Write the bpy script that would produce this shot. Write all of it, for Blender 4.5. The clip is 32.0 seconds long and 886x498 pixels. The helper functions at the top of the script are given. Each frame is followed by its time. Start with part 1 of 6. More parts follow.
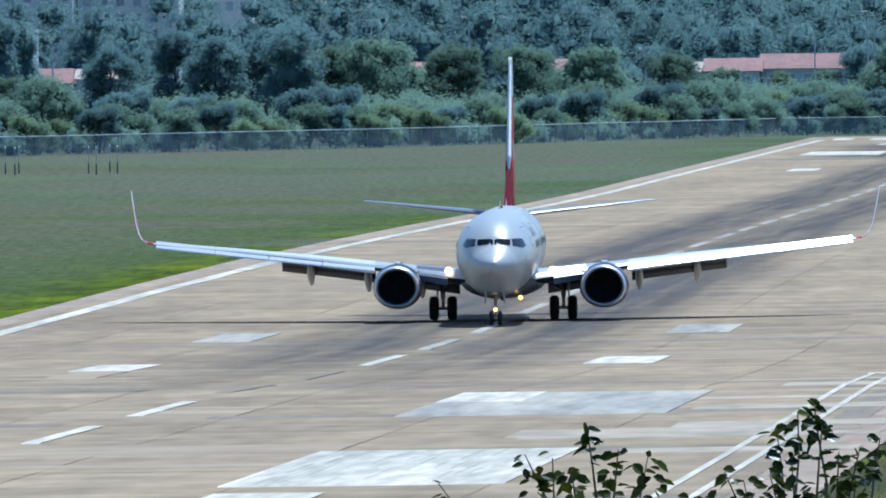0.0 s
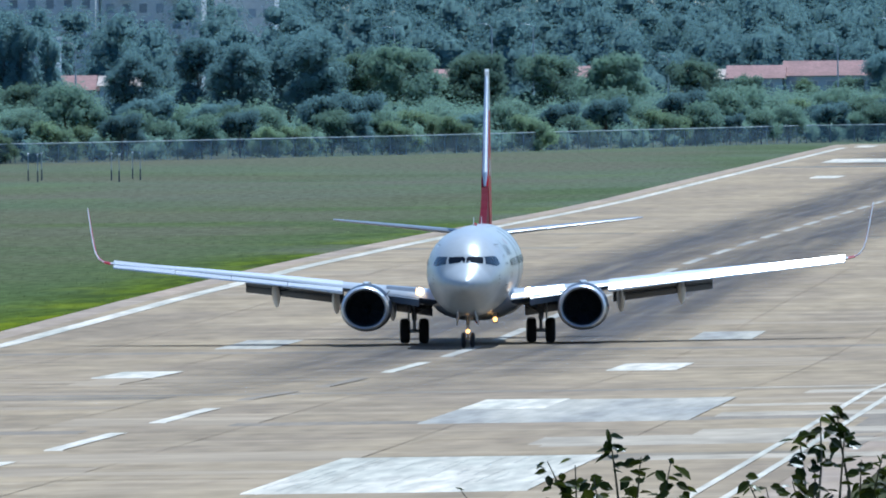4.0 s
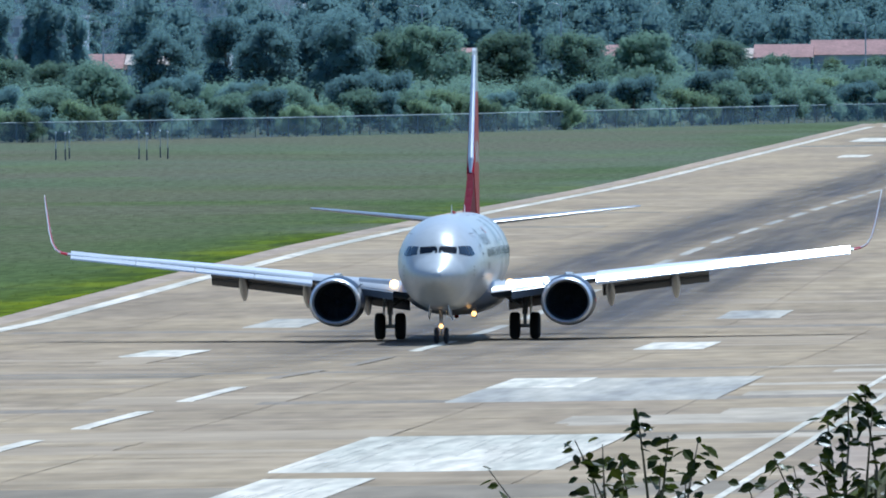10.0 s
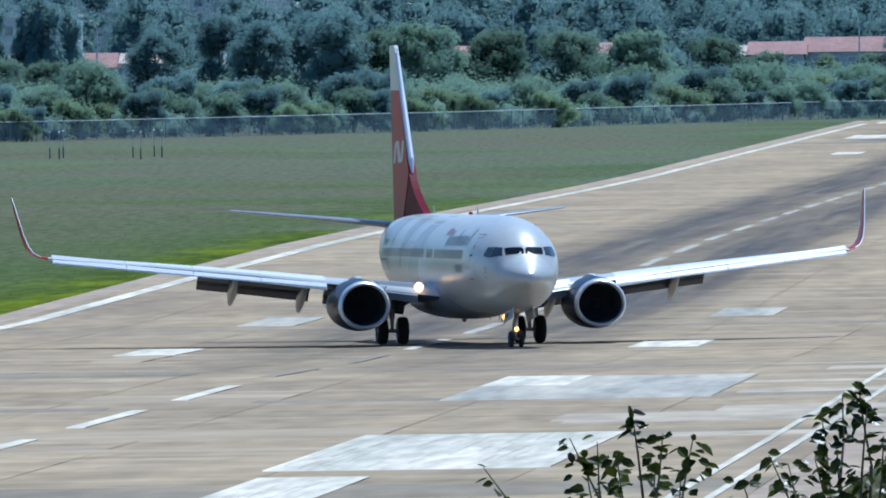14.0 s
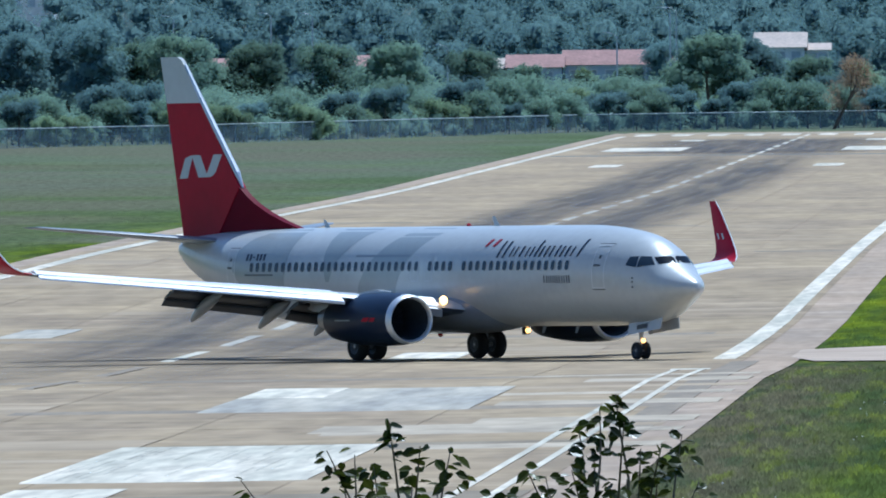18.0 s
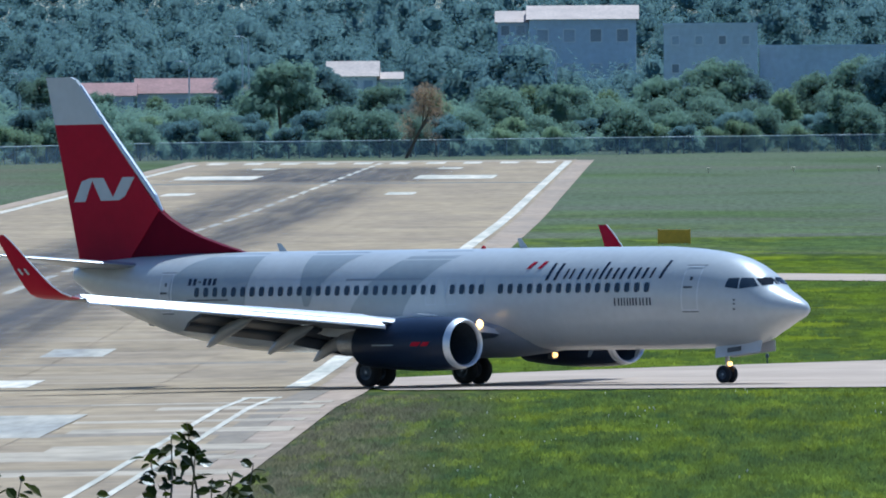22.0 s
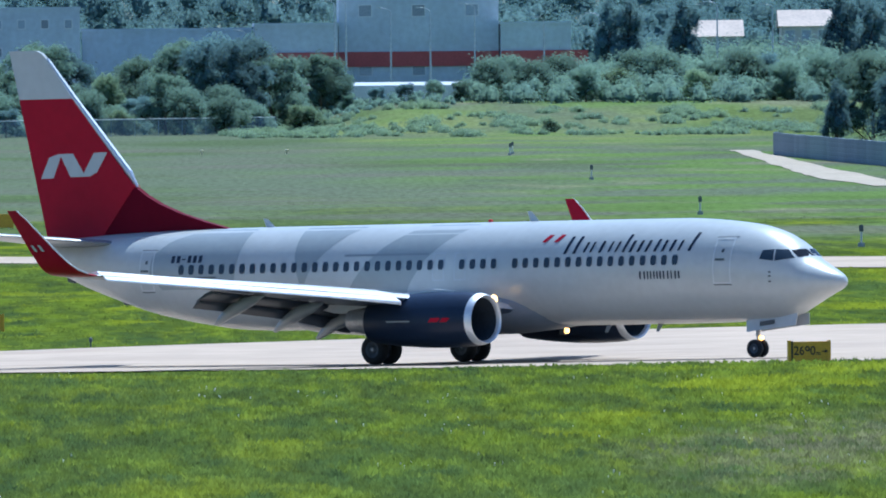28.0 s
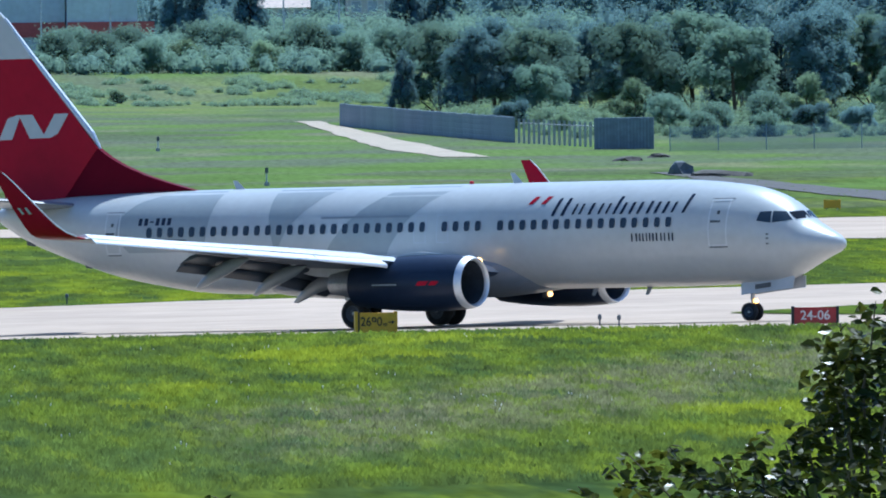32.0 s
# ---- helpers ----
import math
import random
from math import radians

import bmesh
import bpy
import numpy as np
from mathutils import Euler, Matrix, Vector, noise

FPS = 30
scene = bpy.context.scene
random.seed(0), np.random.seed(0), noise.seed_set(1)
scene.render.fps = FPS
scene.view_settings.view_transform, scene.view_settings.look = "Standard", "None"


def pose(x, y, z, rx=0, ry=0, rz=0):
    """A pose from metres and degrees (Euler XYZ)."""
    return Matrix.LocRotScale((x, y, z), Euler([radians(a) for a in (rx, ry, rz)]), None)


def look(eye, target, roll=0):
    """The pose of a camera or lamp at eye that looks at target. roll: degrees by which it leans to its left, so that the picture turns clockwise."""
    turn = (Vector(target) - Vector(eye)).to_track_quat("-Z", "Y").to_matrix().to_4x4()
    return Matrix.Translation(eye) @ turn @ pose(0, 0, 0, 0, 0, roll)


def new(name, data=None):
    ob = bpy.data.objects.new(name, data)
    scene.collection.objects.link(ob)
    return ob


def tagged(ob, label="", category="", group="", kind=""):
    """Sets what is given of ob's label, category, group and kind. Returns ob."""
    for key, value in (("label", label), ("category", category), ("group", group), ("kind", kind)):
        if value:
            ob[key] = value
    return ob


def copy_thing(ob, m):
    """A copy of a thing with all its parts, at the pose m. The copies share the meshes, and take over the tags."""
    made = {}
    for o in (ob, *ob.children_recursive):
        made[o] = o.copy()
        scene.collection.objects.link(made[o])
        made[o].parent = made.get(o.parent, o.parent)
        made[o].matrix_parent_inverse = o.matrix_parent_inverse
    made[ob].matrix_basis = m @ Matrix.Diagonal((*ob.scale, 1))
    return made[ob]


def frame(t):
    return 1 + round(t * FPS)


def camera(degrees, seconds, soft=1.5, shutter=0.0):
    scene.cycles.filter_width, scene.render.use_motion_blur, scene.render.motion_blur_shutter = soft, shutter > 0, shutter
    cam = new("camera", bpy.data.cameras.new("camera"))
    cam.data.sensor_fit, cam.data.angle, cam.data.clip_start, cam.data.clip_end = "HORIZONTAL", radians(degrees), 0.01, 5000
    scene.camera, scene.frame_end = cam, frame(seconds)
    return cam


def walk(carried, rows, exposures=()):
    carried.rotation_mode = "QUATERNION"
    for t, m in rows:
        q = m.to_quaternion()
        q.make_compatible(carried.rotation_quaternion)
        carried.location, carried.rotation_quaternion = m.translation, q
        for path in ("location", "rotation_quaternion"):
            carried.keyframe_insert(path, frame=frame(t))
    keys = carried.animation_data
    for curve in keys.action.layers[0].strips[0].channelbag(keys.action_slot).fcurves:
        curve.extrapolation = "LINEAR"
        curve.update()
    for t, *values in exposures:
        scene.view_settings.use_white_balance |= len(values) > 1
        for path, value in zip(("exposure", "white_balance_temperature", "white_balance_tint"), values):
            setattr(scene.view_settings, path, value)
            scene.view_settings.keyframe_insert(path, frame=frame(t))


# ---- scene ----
# ---- the camera: it stands on a rise beside the runway's end and pans ----
EYE = (0.0, 0.0, 14.25)
cam = camera(2.6656, 32.0, soft=1.9)
# seconds, turn to the left, tilt, roll in degrees
PAN = [
    (0, 2.6447, -0.6663, -0.50), (0.5, 2.7004, -0.6210, -0.54), (1, 2.7335, -0.5940, -0.55), (1.5, 2.7383, -0.5838, -0.58),
    (2, 2.7267, -0.5818, -0.54), (2.5, 2.7087, -0.5892, -0.51), (3, 2.7019, -0.6112, -0.42), (3.5, 2.7131, -0.6451, -0.48),
    (5.5, 2.7129, -0.6360, -0.43), (6, 2.7222, -0.6296, -0.58), (6.5, 2.7302, -0.6606, -0.58), (7, 2.7309, -0.7062, -0.50),
    (7.5, 2.7327, -0.7366, -0.56), (8, 2.7474, -0.7413, -0.39), (8.5, 2.7727, -0.7245, -0.61), (9, 2.7895, -0.7123, -0.59),
    (9.5, 2.7929, -0.7007, -0.72), (10, 2.7965, -0.7076, -0.43), (10.5, 2.8152, -0.7295, -0.49), (11, 2.8376, -0.7644, -0.50),
    (11.5, 2.8424, -0.7861, -0.53), (12, 2.8332, -0.7710, -0.54), (12.5, 2.8300, -0.7347, -0.50), (13, 2.8382, -0.7226, -0.45),
    (13.5, 2.8343, -0.7210, -0.53), (15.5, 2.5299, -0.6757, -0.46), (16, 2.4548, -0.6744, -0.33), (16.5, 2.3689, -0.6656, -0.44),
    (17, 2.2763, -0.6677, -0.56), (17.5, 2.1665, -0.6779, -0.66), (18, 2.0491, -0.6823, -0.50), (18.5, 1.9270, -0.6700, -0.59),
    (19, 1.7993, -0.6581, -0.49), (19.5, 1.6430, -0.6358, -0.57), (20, 1.4704, -0.5953, -0.58), (20.5, 1.2755, -0.5619, -0.31),
    (21, 1.0973, -0.5624, -0.37), (21.5, 0.9200, -0.5868, -0.32), (22, 0.7601, -0.6057, -0.37), (22.5, 0.5931, -0.6010, -0.36),
    (23, 0.4349, -0.5904, -0.38), (23.5, 0.2526, -0.5892, -0.40), (24, 0.0717, -0.6109, -0.49), (24.5, -0.1265, -0.6403, -0.56),
    (25, -0.2960, -0.6465, -0.43), (25.5, -0.4735, -0.6486, -0.35), (27.5, -1.1303, -0.6636, -0.53), (28, -1.2760, -0.6697, -0.54),
    (28.5, -1.4270, -0.6850, -0.56), (29, -1.5832, -0.7073, -0.53), (29.5, -1.7725, -0.7217, -0.42), (30, -1.9219, -0.7229, -0.59),
    (30.5, -2.0885, -0.7109, -0.57), (31, -2.2473, -0.7193, -0.55), (31.5, -2.4063, -0.7450, -0.47), (32, -2.5792, -0.7691, -0.62)]
walk(cam, [(t, pose(*EYE, 90 + tilt, 0, turn) @ pose(0, 0, 0, 0, 0, roll)) for t, turn, tilt, roll in PAN],
     exposures=[(0, 0.16, 4950, 5), (18, 0.10, 4950, 5), (23, 0.12, 4950, 5), (25.5, 0.32, 4950, 5), (28, 0.46, 4950, 5), (32, 0.48, 4950, 5)])

# ---- daylight: high sun beyond the runway, to the right of its axis ----
SUN_UP, SUN_TURN = 64.0, -28.0
world = bpy.data.worlds.new("sky")
scene.world = world
world.use_nodes = True
sky = world.node_tree.nodes.new("ShaderNodeTexSky")
sky.sky_type, sky.sun_disc = "NISHITA", False
sky.sun_elevation, sky.sun_rotation = radians(SUN_UP), radians(-SUN_TURN)
sky.dust_density, sky.ozone_density = 0.6, 3.0
back = world.node_tree.nodes["Background"]
back.inputs["Strength"].default_value = 0.095
world.node_tree.links.new(sky.outputs[0], back.inputs["Color"])
lamp = bpy.data.lights.new("sun", "SUN")
lamp.energy, lamp.angle, lamp.color = 4.2, radians(0.5), (1.0, 0.94, 0.84)
sun = new("sun", lamp)
up, turn = radians(SUN_UP), radians(SUN_TURN)
toward = Vector((-math.sin(turn) * math.cos(up), math.cos(turn) * math.cos(up), math.sin(up)))
sun.matrix_world = look(toward * 400, (0, 0, 0))

# ---- materials ----
def mat(name, base, rough=0.6, metal=0.0, var=0.15, big=0.3, fine=3.0, bump=0.0, stretch=(1, 1, 1), second=None, coat=0.0,
        thin=0.0, pieces=0.0, objects=0.0, spec=0.5):
    """A surface with variation at two scales. second: a colour that the large patches lean to; thin: light let through; pieces, objects: change per island or per object."""
    m = bpy.data.materials.new(name)
    m.use_nodes = True
    nt = m.node_tree
    bsdf = nt.nodes["Principled BSDF"]
    link = nt.links.new
    tex = nt.nodes.new("ShaderNodeTexCoord")
    mapping = nt.nodes.new("ShaderNodeMapping")
    mapping.inputs["Scale"].default_value = stretch
    link(tex.outputs["Object"], mapping.inputs["Vector"])
    noises = []
    for scale, detail in ((big, 4.0), (fine, 5.0)):
        n = nt.nodes.new("ShaderNodeTexNoise")
        n.inputs["Scale"].default_value, n.inputs["Detail"].default_value = scale, detail
        link(mapping.outputs[0], n.inputs["Vector"])
        noises.append(n)
    mix = nt.nodes.new("ShaderNodeMix")
    mix.data_type = "RGBA"
    mix.inputs["A"].default_value = (*base, 1)
    mix.inputs["B"].default_value = (*(second or [c * (1 - var) for c in base]), 1)
    ramp = nt.nodes.new("ShaderNodeMapRange")
    ramp.inputs["From Min"].default_value, ramp.inputs["From Max"].default_value = 0.38, 0.62
    link(noises[0].outputs["Fac"], ramp.inputs["Value"])
    link(ramp.outputs[0], mix.inputs["Factor"])
    hsv = nt.nodes.new("ShaderNodeHueSaturation")
    link(mix.outputs["Result"], hsv.inputs["Color"])
    tone = nt.nodes.new("ShaderNodeMapRange")
    tone.inputs["From Min"].default_value, tone.inputs["From Max"].default_value = 0.3, 0.7
    tone.inputs["To Min"].default_value, tone.inputs["To Max"].default_value = 1 - var, 1 + var
    link(noises[1].outputs["Fac"], tone.inputs["Value"])
    value = tone.outputs[0]
    for amount, node, socket in ((pieces, "ShaderNodeNewGeometry", "Random Per Island"), (objects, "ShaderNodeObjectInfo", "Random")):
        if amount:
            src = nt.nodes.new(node)
            r = nt.nodes.new("ShaderNodeMapRange")
            r.inputs["To Min"].default_value, r.inputs["To Max"].default_value = 1 - amount, 1 + amount
            link(src.outputs[socket], r.inputs["Value"])
            mul = nt.nodes.new("ShaderNodeMath")
            mul.operation = "MULTIPLY"
            link(value, mul.inputs[0])
            link(r.outputs[0], mul.inputs[1])
            value = mul.outputs[0]
    link(value, hsv.inputs["Value"])
    link(hsv.outputs[0], bsdf.inputs["Base Color"])
    bsdf.inputs["Roughness"].default_value, bsdf.inputs["Metallic"].default_value = rough, metal
    bsdf.inputs["Coat Weight"].default_value, bsdf.inputs["Coat Roughness"].default_value = coat, 0.24
    bsdf.inputs["Specular IOR Level"].default_value = spec
    if bump:
        b = nt.nodes.new("ShaderNodeBump")
        b.inputs["Strength"].default_value, b.inputs["Distance"].default_value = bump, 0.05
        link(noises[1].outputs["Fac"], b.inputs["Height"])
        link(b.outputs[0], bsdf.inputs["Normal"])
    if thin:
        t = nt.nodes.new("ShaderNodeBsdfTranslucent")
        link(hsv.outputs[0], t.inputs["Color"])
        ms = nt.nodes.new("ShaderNodeMixShader")
        ms.inputs[0].default_value = thin
        link(bsdf.outputs[0], ms.inputs[1])
        link(t.outputs[0], ms.inputs[2])
        link(ms.outputs[0], nt.nodes["Material Output"].inputs["Surface"])
    return m


def glow(name, colour, strength):
    m = mat(name, (0.8, 0.8, 0.8), 0.2)
    b = m.node_tree.nodes["Principled BSDF"]
    b.inputs["Emission Color"].default_value, b.inputs["Emission Strength"].default_value = (*colour, 1), strength
    return m


def open_weave(m, share):
    """Lets a share of the light straight through: wire mesh."""
    nt = m.node_tree
    t, ms = nt.nodes.new("ShaderNodeBsdfTransparent"), nt.nodes.new("ShaderNodeMixShader")
    ms.inputs[0].default_value = share
    nt.links.new(nt.nodes["Principled BSDF"].outputs[0], ms.inputs[1])
    nt.links.new(t.outputs[0], ms.inputs[2])
    nt.links.new(ms.outputs[0], nt.nodes["Material Output"].inputs["Surface"])
    return m




def sprays(m, share):
    """Leaf sprays with gaps between the leaves: a share of the light passes."""
    nt = m.node_tree
    out = nt.nodes["Material Output"].inputs["Surface"]
    t, ms = nt.nodes.new("ShaderNodeBsdfTransparent"), nt.nodes.new("ShaderNodeMixShader")
    ms.inputs[0].default_value = share
    nt.links.new(out.links[0].from_socket, ms.inputs[1])
    nt.links.new(t.outputs[0], ms.inputs[2])
    nt.links.new(ms.outputs[0], out)
    return m


def meadow(name="meadow", pieces=0.0):
    """Grass: lush near the runway and in the islands, olive, dry and haze-grey in the far field, with long patches and
    one worn strip.
    """
    m = mat(name, (0.106, 0.142, 0.014), 0.9, var=0.24, big=0.45, fine=1.6, second=(0.054, 0.076, 0.018), stretch=(1, 0.10, 1), spec=0.0, pieces=pieces)
    nt = m.node_tree
    link = nt.links.new
    hsv = [n for n in nt.nodes if n.bl_idname == "ShaderNodeHueSaturation"][0]
    lush = hsv.inputs["Color"].links[0].from_socket
    tex = nt.nodes.new("ShaderNodeTexCoord")
    sep = nt.nodes.new("ShaderNodeSeparateXYZ")
    link(tex.outputs["Object"], sep.inputs[0])

    def noise(scale, stretch, detail=3.0):
        mp, n = nt.nodes.new("ShaderNodeMapping"), nt.nodes.new("ShaderNodeTexNoise")
        mp.inputs["Scale"].default_value = stretch
        n.inputs["Scale"].default_value, n.inputs["Detail"].default_value = scale, detail
        link(tex.outputs["Object"], mp.inputs["Vector"])
        link(mp.outputs[0], n.inputs["Vector"])
        return n.outputs["Fac"]

    def calc(op, a, b):
        n = nt.nodes.new("ShaderNodeMath")
        n.operation = op
        for k, v in enumerate((a, b)):
            if hasattr(v, "is_linked"):
                link(v, n.inputs[k])
            else:
                n.inputs[k].default_value = v
        return n.outputs[0]

    def span(v, lo, hi):
        n = nt.nodes.new("ShaderNodeMapRange")
        n.interpolation_type = "SMOOTHSTEP"
        n.inputs["From Min"].default_value, n.inputs["From Max"].default_value = lo, hi
        link(v, n.inputs["Value"])
        return n.outputs[0]

    def blend(colour, other, fac):
        n = nt.nodes.new("ShaderNodeMix")
        n.data_type = "RGBA"
        link(fac, n.inputs["Factor"])
        link(colour, n.inputs["A"])
        n.inputs["B"].default_value = (*other, 1)
        return n.outputs["Result"]

    x, y = sep.outputs["X"], sep.outputs["Y"]
    colour = blend(lush, (0.150, 0.180, 0.012), span(noise(0.16, (1, 0.22, 1)), 0.52, 0.66))
    # Greys with distance: drier growth, plus haze put into the colour.
    drab = calc("ADD", calc("MULTIPLY", span(y, 1000, 1850), 0.85), calc("MULTIPLY", span(noise(0.03, (1, 0.4, 1)), 0.35, 0.65), 0.35))
    colour = blend(colour, (0.116, 0.138, 0.088), span(calc("MULTIPLY", drab, span(y, 900, 1400)), 0.1, 1.0))
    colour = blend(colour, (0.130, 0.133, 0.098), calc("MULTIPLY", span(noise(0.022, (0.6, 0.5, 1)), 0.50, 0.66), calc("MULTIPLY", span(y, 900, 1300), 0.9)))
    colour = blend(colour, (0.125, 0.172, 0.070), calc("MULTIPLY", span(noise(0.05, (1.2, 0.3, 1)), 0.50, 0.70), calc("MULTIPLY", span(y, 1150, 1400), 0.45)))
    # greener growth and pale seed heads in long drifts across the field before the grove
    field = calc("MULTIPLY", span(y, 1150, 1350), span(x, 25, 55))
    colour = blend(colour, (0.120, 0.186, 0.046), calc("MULTIPLY", calc("MULTIPLY", span(noise(0.06, (0.8, 0.22, 1), 5.0), 0.42, 0.60), field), 0.8))
    colour = blend(colour, (0.205, 0.200, 0.120), calc("MULTIPLY", calc("MULTIPLY", span(noise(0.10, (0.6, 0.12, 1), 6.0), 0.56, 0.70), field), 0.6))
    bank = calc("MULTIPLY", calc("MULTIPLY", span(y, 2250, 2400), span(y, 2640, 2560)), calc("MULTIPLY", span(x, 34, 48), span(noise(0.03, (1, 0.3, 1)), 0.35, 0.6)))
    colour = blend(colour, (0.175, 0.205, 0.070), calc("MULTIPLY", bank, 0.8))
    colour = blend(colour, (0.062, 0.098, 0.030), calc("MULTIPLY", span(noise(0.045, (0.5, 0.13, 1)), 0.50, 0.68), 0.5))
    colour = blend(colour, (0.080, 0.110, 0.045), calc("MULTIPLY", calc("MULTIPLY", span(x, -64, -72), span(y, 1900, 1200)), 0.9))
    colour = blend(colour, (0.132, 0.124, 0.088), calc("MULTIPLY", calc("MULTIPLY", span(x, -64, -80), span(y, 900, 1250)), calc("MULTIPLY", span(noise(0.03, (0.5, 0.3, 1), 5.0), 0.35, 0.65), 0.7)))
    # bare earth along the pavement's edge, and a duller corner of the meadow beside it
    corner = calc("MULTIPLY", span(x, 24, -10), calc("MULTIPLY", span(y, 760, 700), span(x, -13.5, -13.0)))
    colour = blend(colour, (0.048, 0.070, 0.024), calc("MULTIPLY", corner, calc("ADD", calc("MULTIPLY", span(noise(0.35, (1, 0.12, 1)), 0.35, 0.6), 0.5), 0.3)))
    bare = calc("MULTIPLY", span(calc("ADD", x, calc("MULTIPLY", noise(0.5, (1, 0.1, 1)), 6.0)), -2.0, -9.0), corner)
    colour = blend(colour, (0.100, 0.085, 0.060), calc("MULTIPLY", bare, 0.8))
    # the worn strip of grey dry grass in front of the taxiway
    line = calc("ABSOLUTE", calc("SUBTRACT", calc("ADD", y, calc("MULTIPLY", noise(0.12, (1, 1, 1)), 50.0)), calc("ADD", calc("MULTIPLY", x, WORN[0]), WORN[1] + 25.0)), 0.0)
    strip = calc("MULTIPLY", span(line, WORN[2], WORN[2] * 0.3), calc("MULTIPLY", span(x, WORN[3] - 2, WORN[3] + 4), span(noise(1.2, (1, 0.15, 1)), 0.25, 0.6)))
    colour = blend(colour, (0.124, 0.120, 0.070), calc("MULTIPLY", strip, 0.75))
    # patches of clover and of yellow-green seed heads, a metre or two across
    colour = blend(colour, (0.034, 0.062, 0.026), calc("MULTIPLY", span(noise(0.9, (0.6, 0.05, 1), 6.0), 0.50, 0.68), calc("MULTIPLY", calc("MULTIPLY", span(y, 1150, 800), span(x, -40, -14)), 0.5)))
    colour = blend(colour, (0.165, 0.200, 0.016), calc("MULTIPLY", span(noise(1.5, (0.7, 0.035, 1), 6.0), 0.50, 0.72), calc("MULTIPLY", calc("MULTIPLY", span(y, 1150, 800), span(x, -40, -14)), 0.45)))
    link(colour, hsv.inputs["Color"])
    return m


WORN = (4.6, 420.0, 50.0, 16.0)   # slope, offset, half width and left end of the worn strip
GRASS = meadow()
BLADES = meadow("grass_blades", 0.24)
CONCRETE = mat("worn_concrete", (0.378, 0.290, 0.182), 0.9, var=0.17, big=0.16, fine=1.1, second=(0.290, 0.224, 0.152), stretch=(0.7, 0.12, 1), objects=0.06, spec=0.06)
SHOULDER = mat("shoulder_concrete", (0.42, 0.318, 0.230), 0.9, var=0.12, big=0.2, fine=1.5, second=(0.33, 0.262, 0.20), stretch=(1, 0.1, 1), spec=0.06)


def streaked(m, dark, pale):
    """Weathering across the lanes: faint darker and paler bands, wider than they are deep."""
    nt = m.node_tree
    hsv = [n for n in nt.nodes if n.bl_idname == "ShaderNodeHueSaturation"][0]
    colour = hsv.inputs["Color"].links[0].from_socket
    tex = nt.nodes.new("ShaderNodeTexCoord")
    for scale, lo, hi, other, most in (((0.035, 0.11, 1), 0.50, 0.66, dark, 0.75), ((0.05, 0.17, 1), 0.52, 0.68, pale, 0.7), ((0.22, 0.6, 1), 0.54, 0.70, dark, 0.45)):
        mp, n, r, mx = (nt.nodes.new("ShaderNode" + k) for k in ("Mapping", "TexNoise", "MapRange", "Mix"))
        mp.inputs["Scale"].default_value = scale
        mp.inputs["Location"].default_value = (3.1 * scale[0] * 100, 1.7, 0)
        n.inputs["Scale"].default_value, n.inputs["Detail"].default_value, n.inputs["Roughness"].default_value = 1.0, 6.0, 0.62
        r.inputs["From Min"].default_value, r.inputs["From Max"].default_value, r.inputs["To Max"].default_value = lo, hi, most
        mx.data_type = "RGBA"
        mx.inputs["B"].default_value = (*other, 1)
        nt.links.new(tex.outputs["Object"], mp.inputs["Vector"])
        nt.links.new(mp.outputs[0], n.inputs["Vector"])
        nt.links.new(n.outputs["Fac"], r.inputs["Value"])
        nt.links.new(r.outputs[0], mx.inputs["Factor"])
        nt.links.new(colour, mx.inputs["A"])
        colour = mx.outputs["Result"]
    nt.links.new(colour, hsv.inputs["Color"])
    return m


CONCRETE = streaked(CONCRETE, (0.282, 0.218, 0.140), (0.450, 0.355, 0.238))
SHOULDER = streaked(SHOULDER, (0.345, 0.265, 0.185), (0.52, 0.41, 0.305))


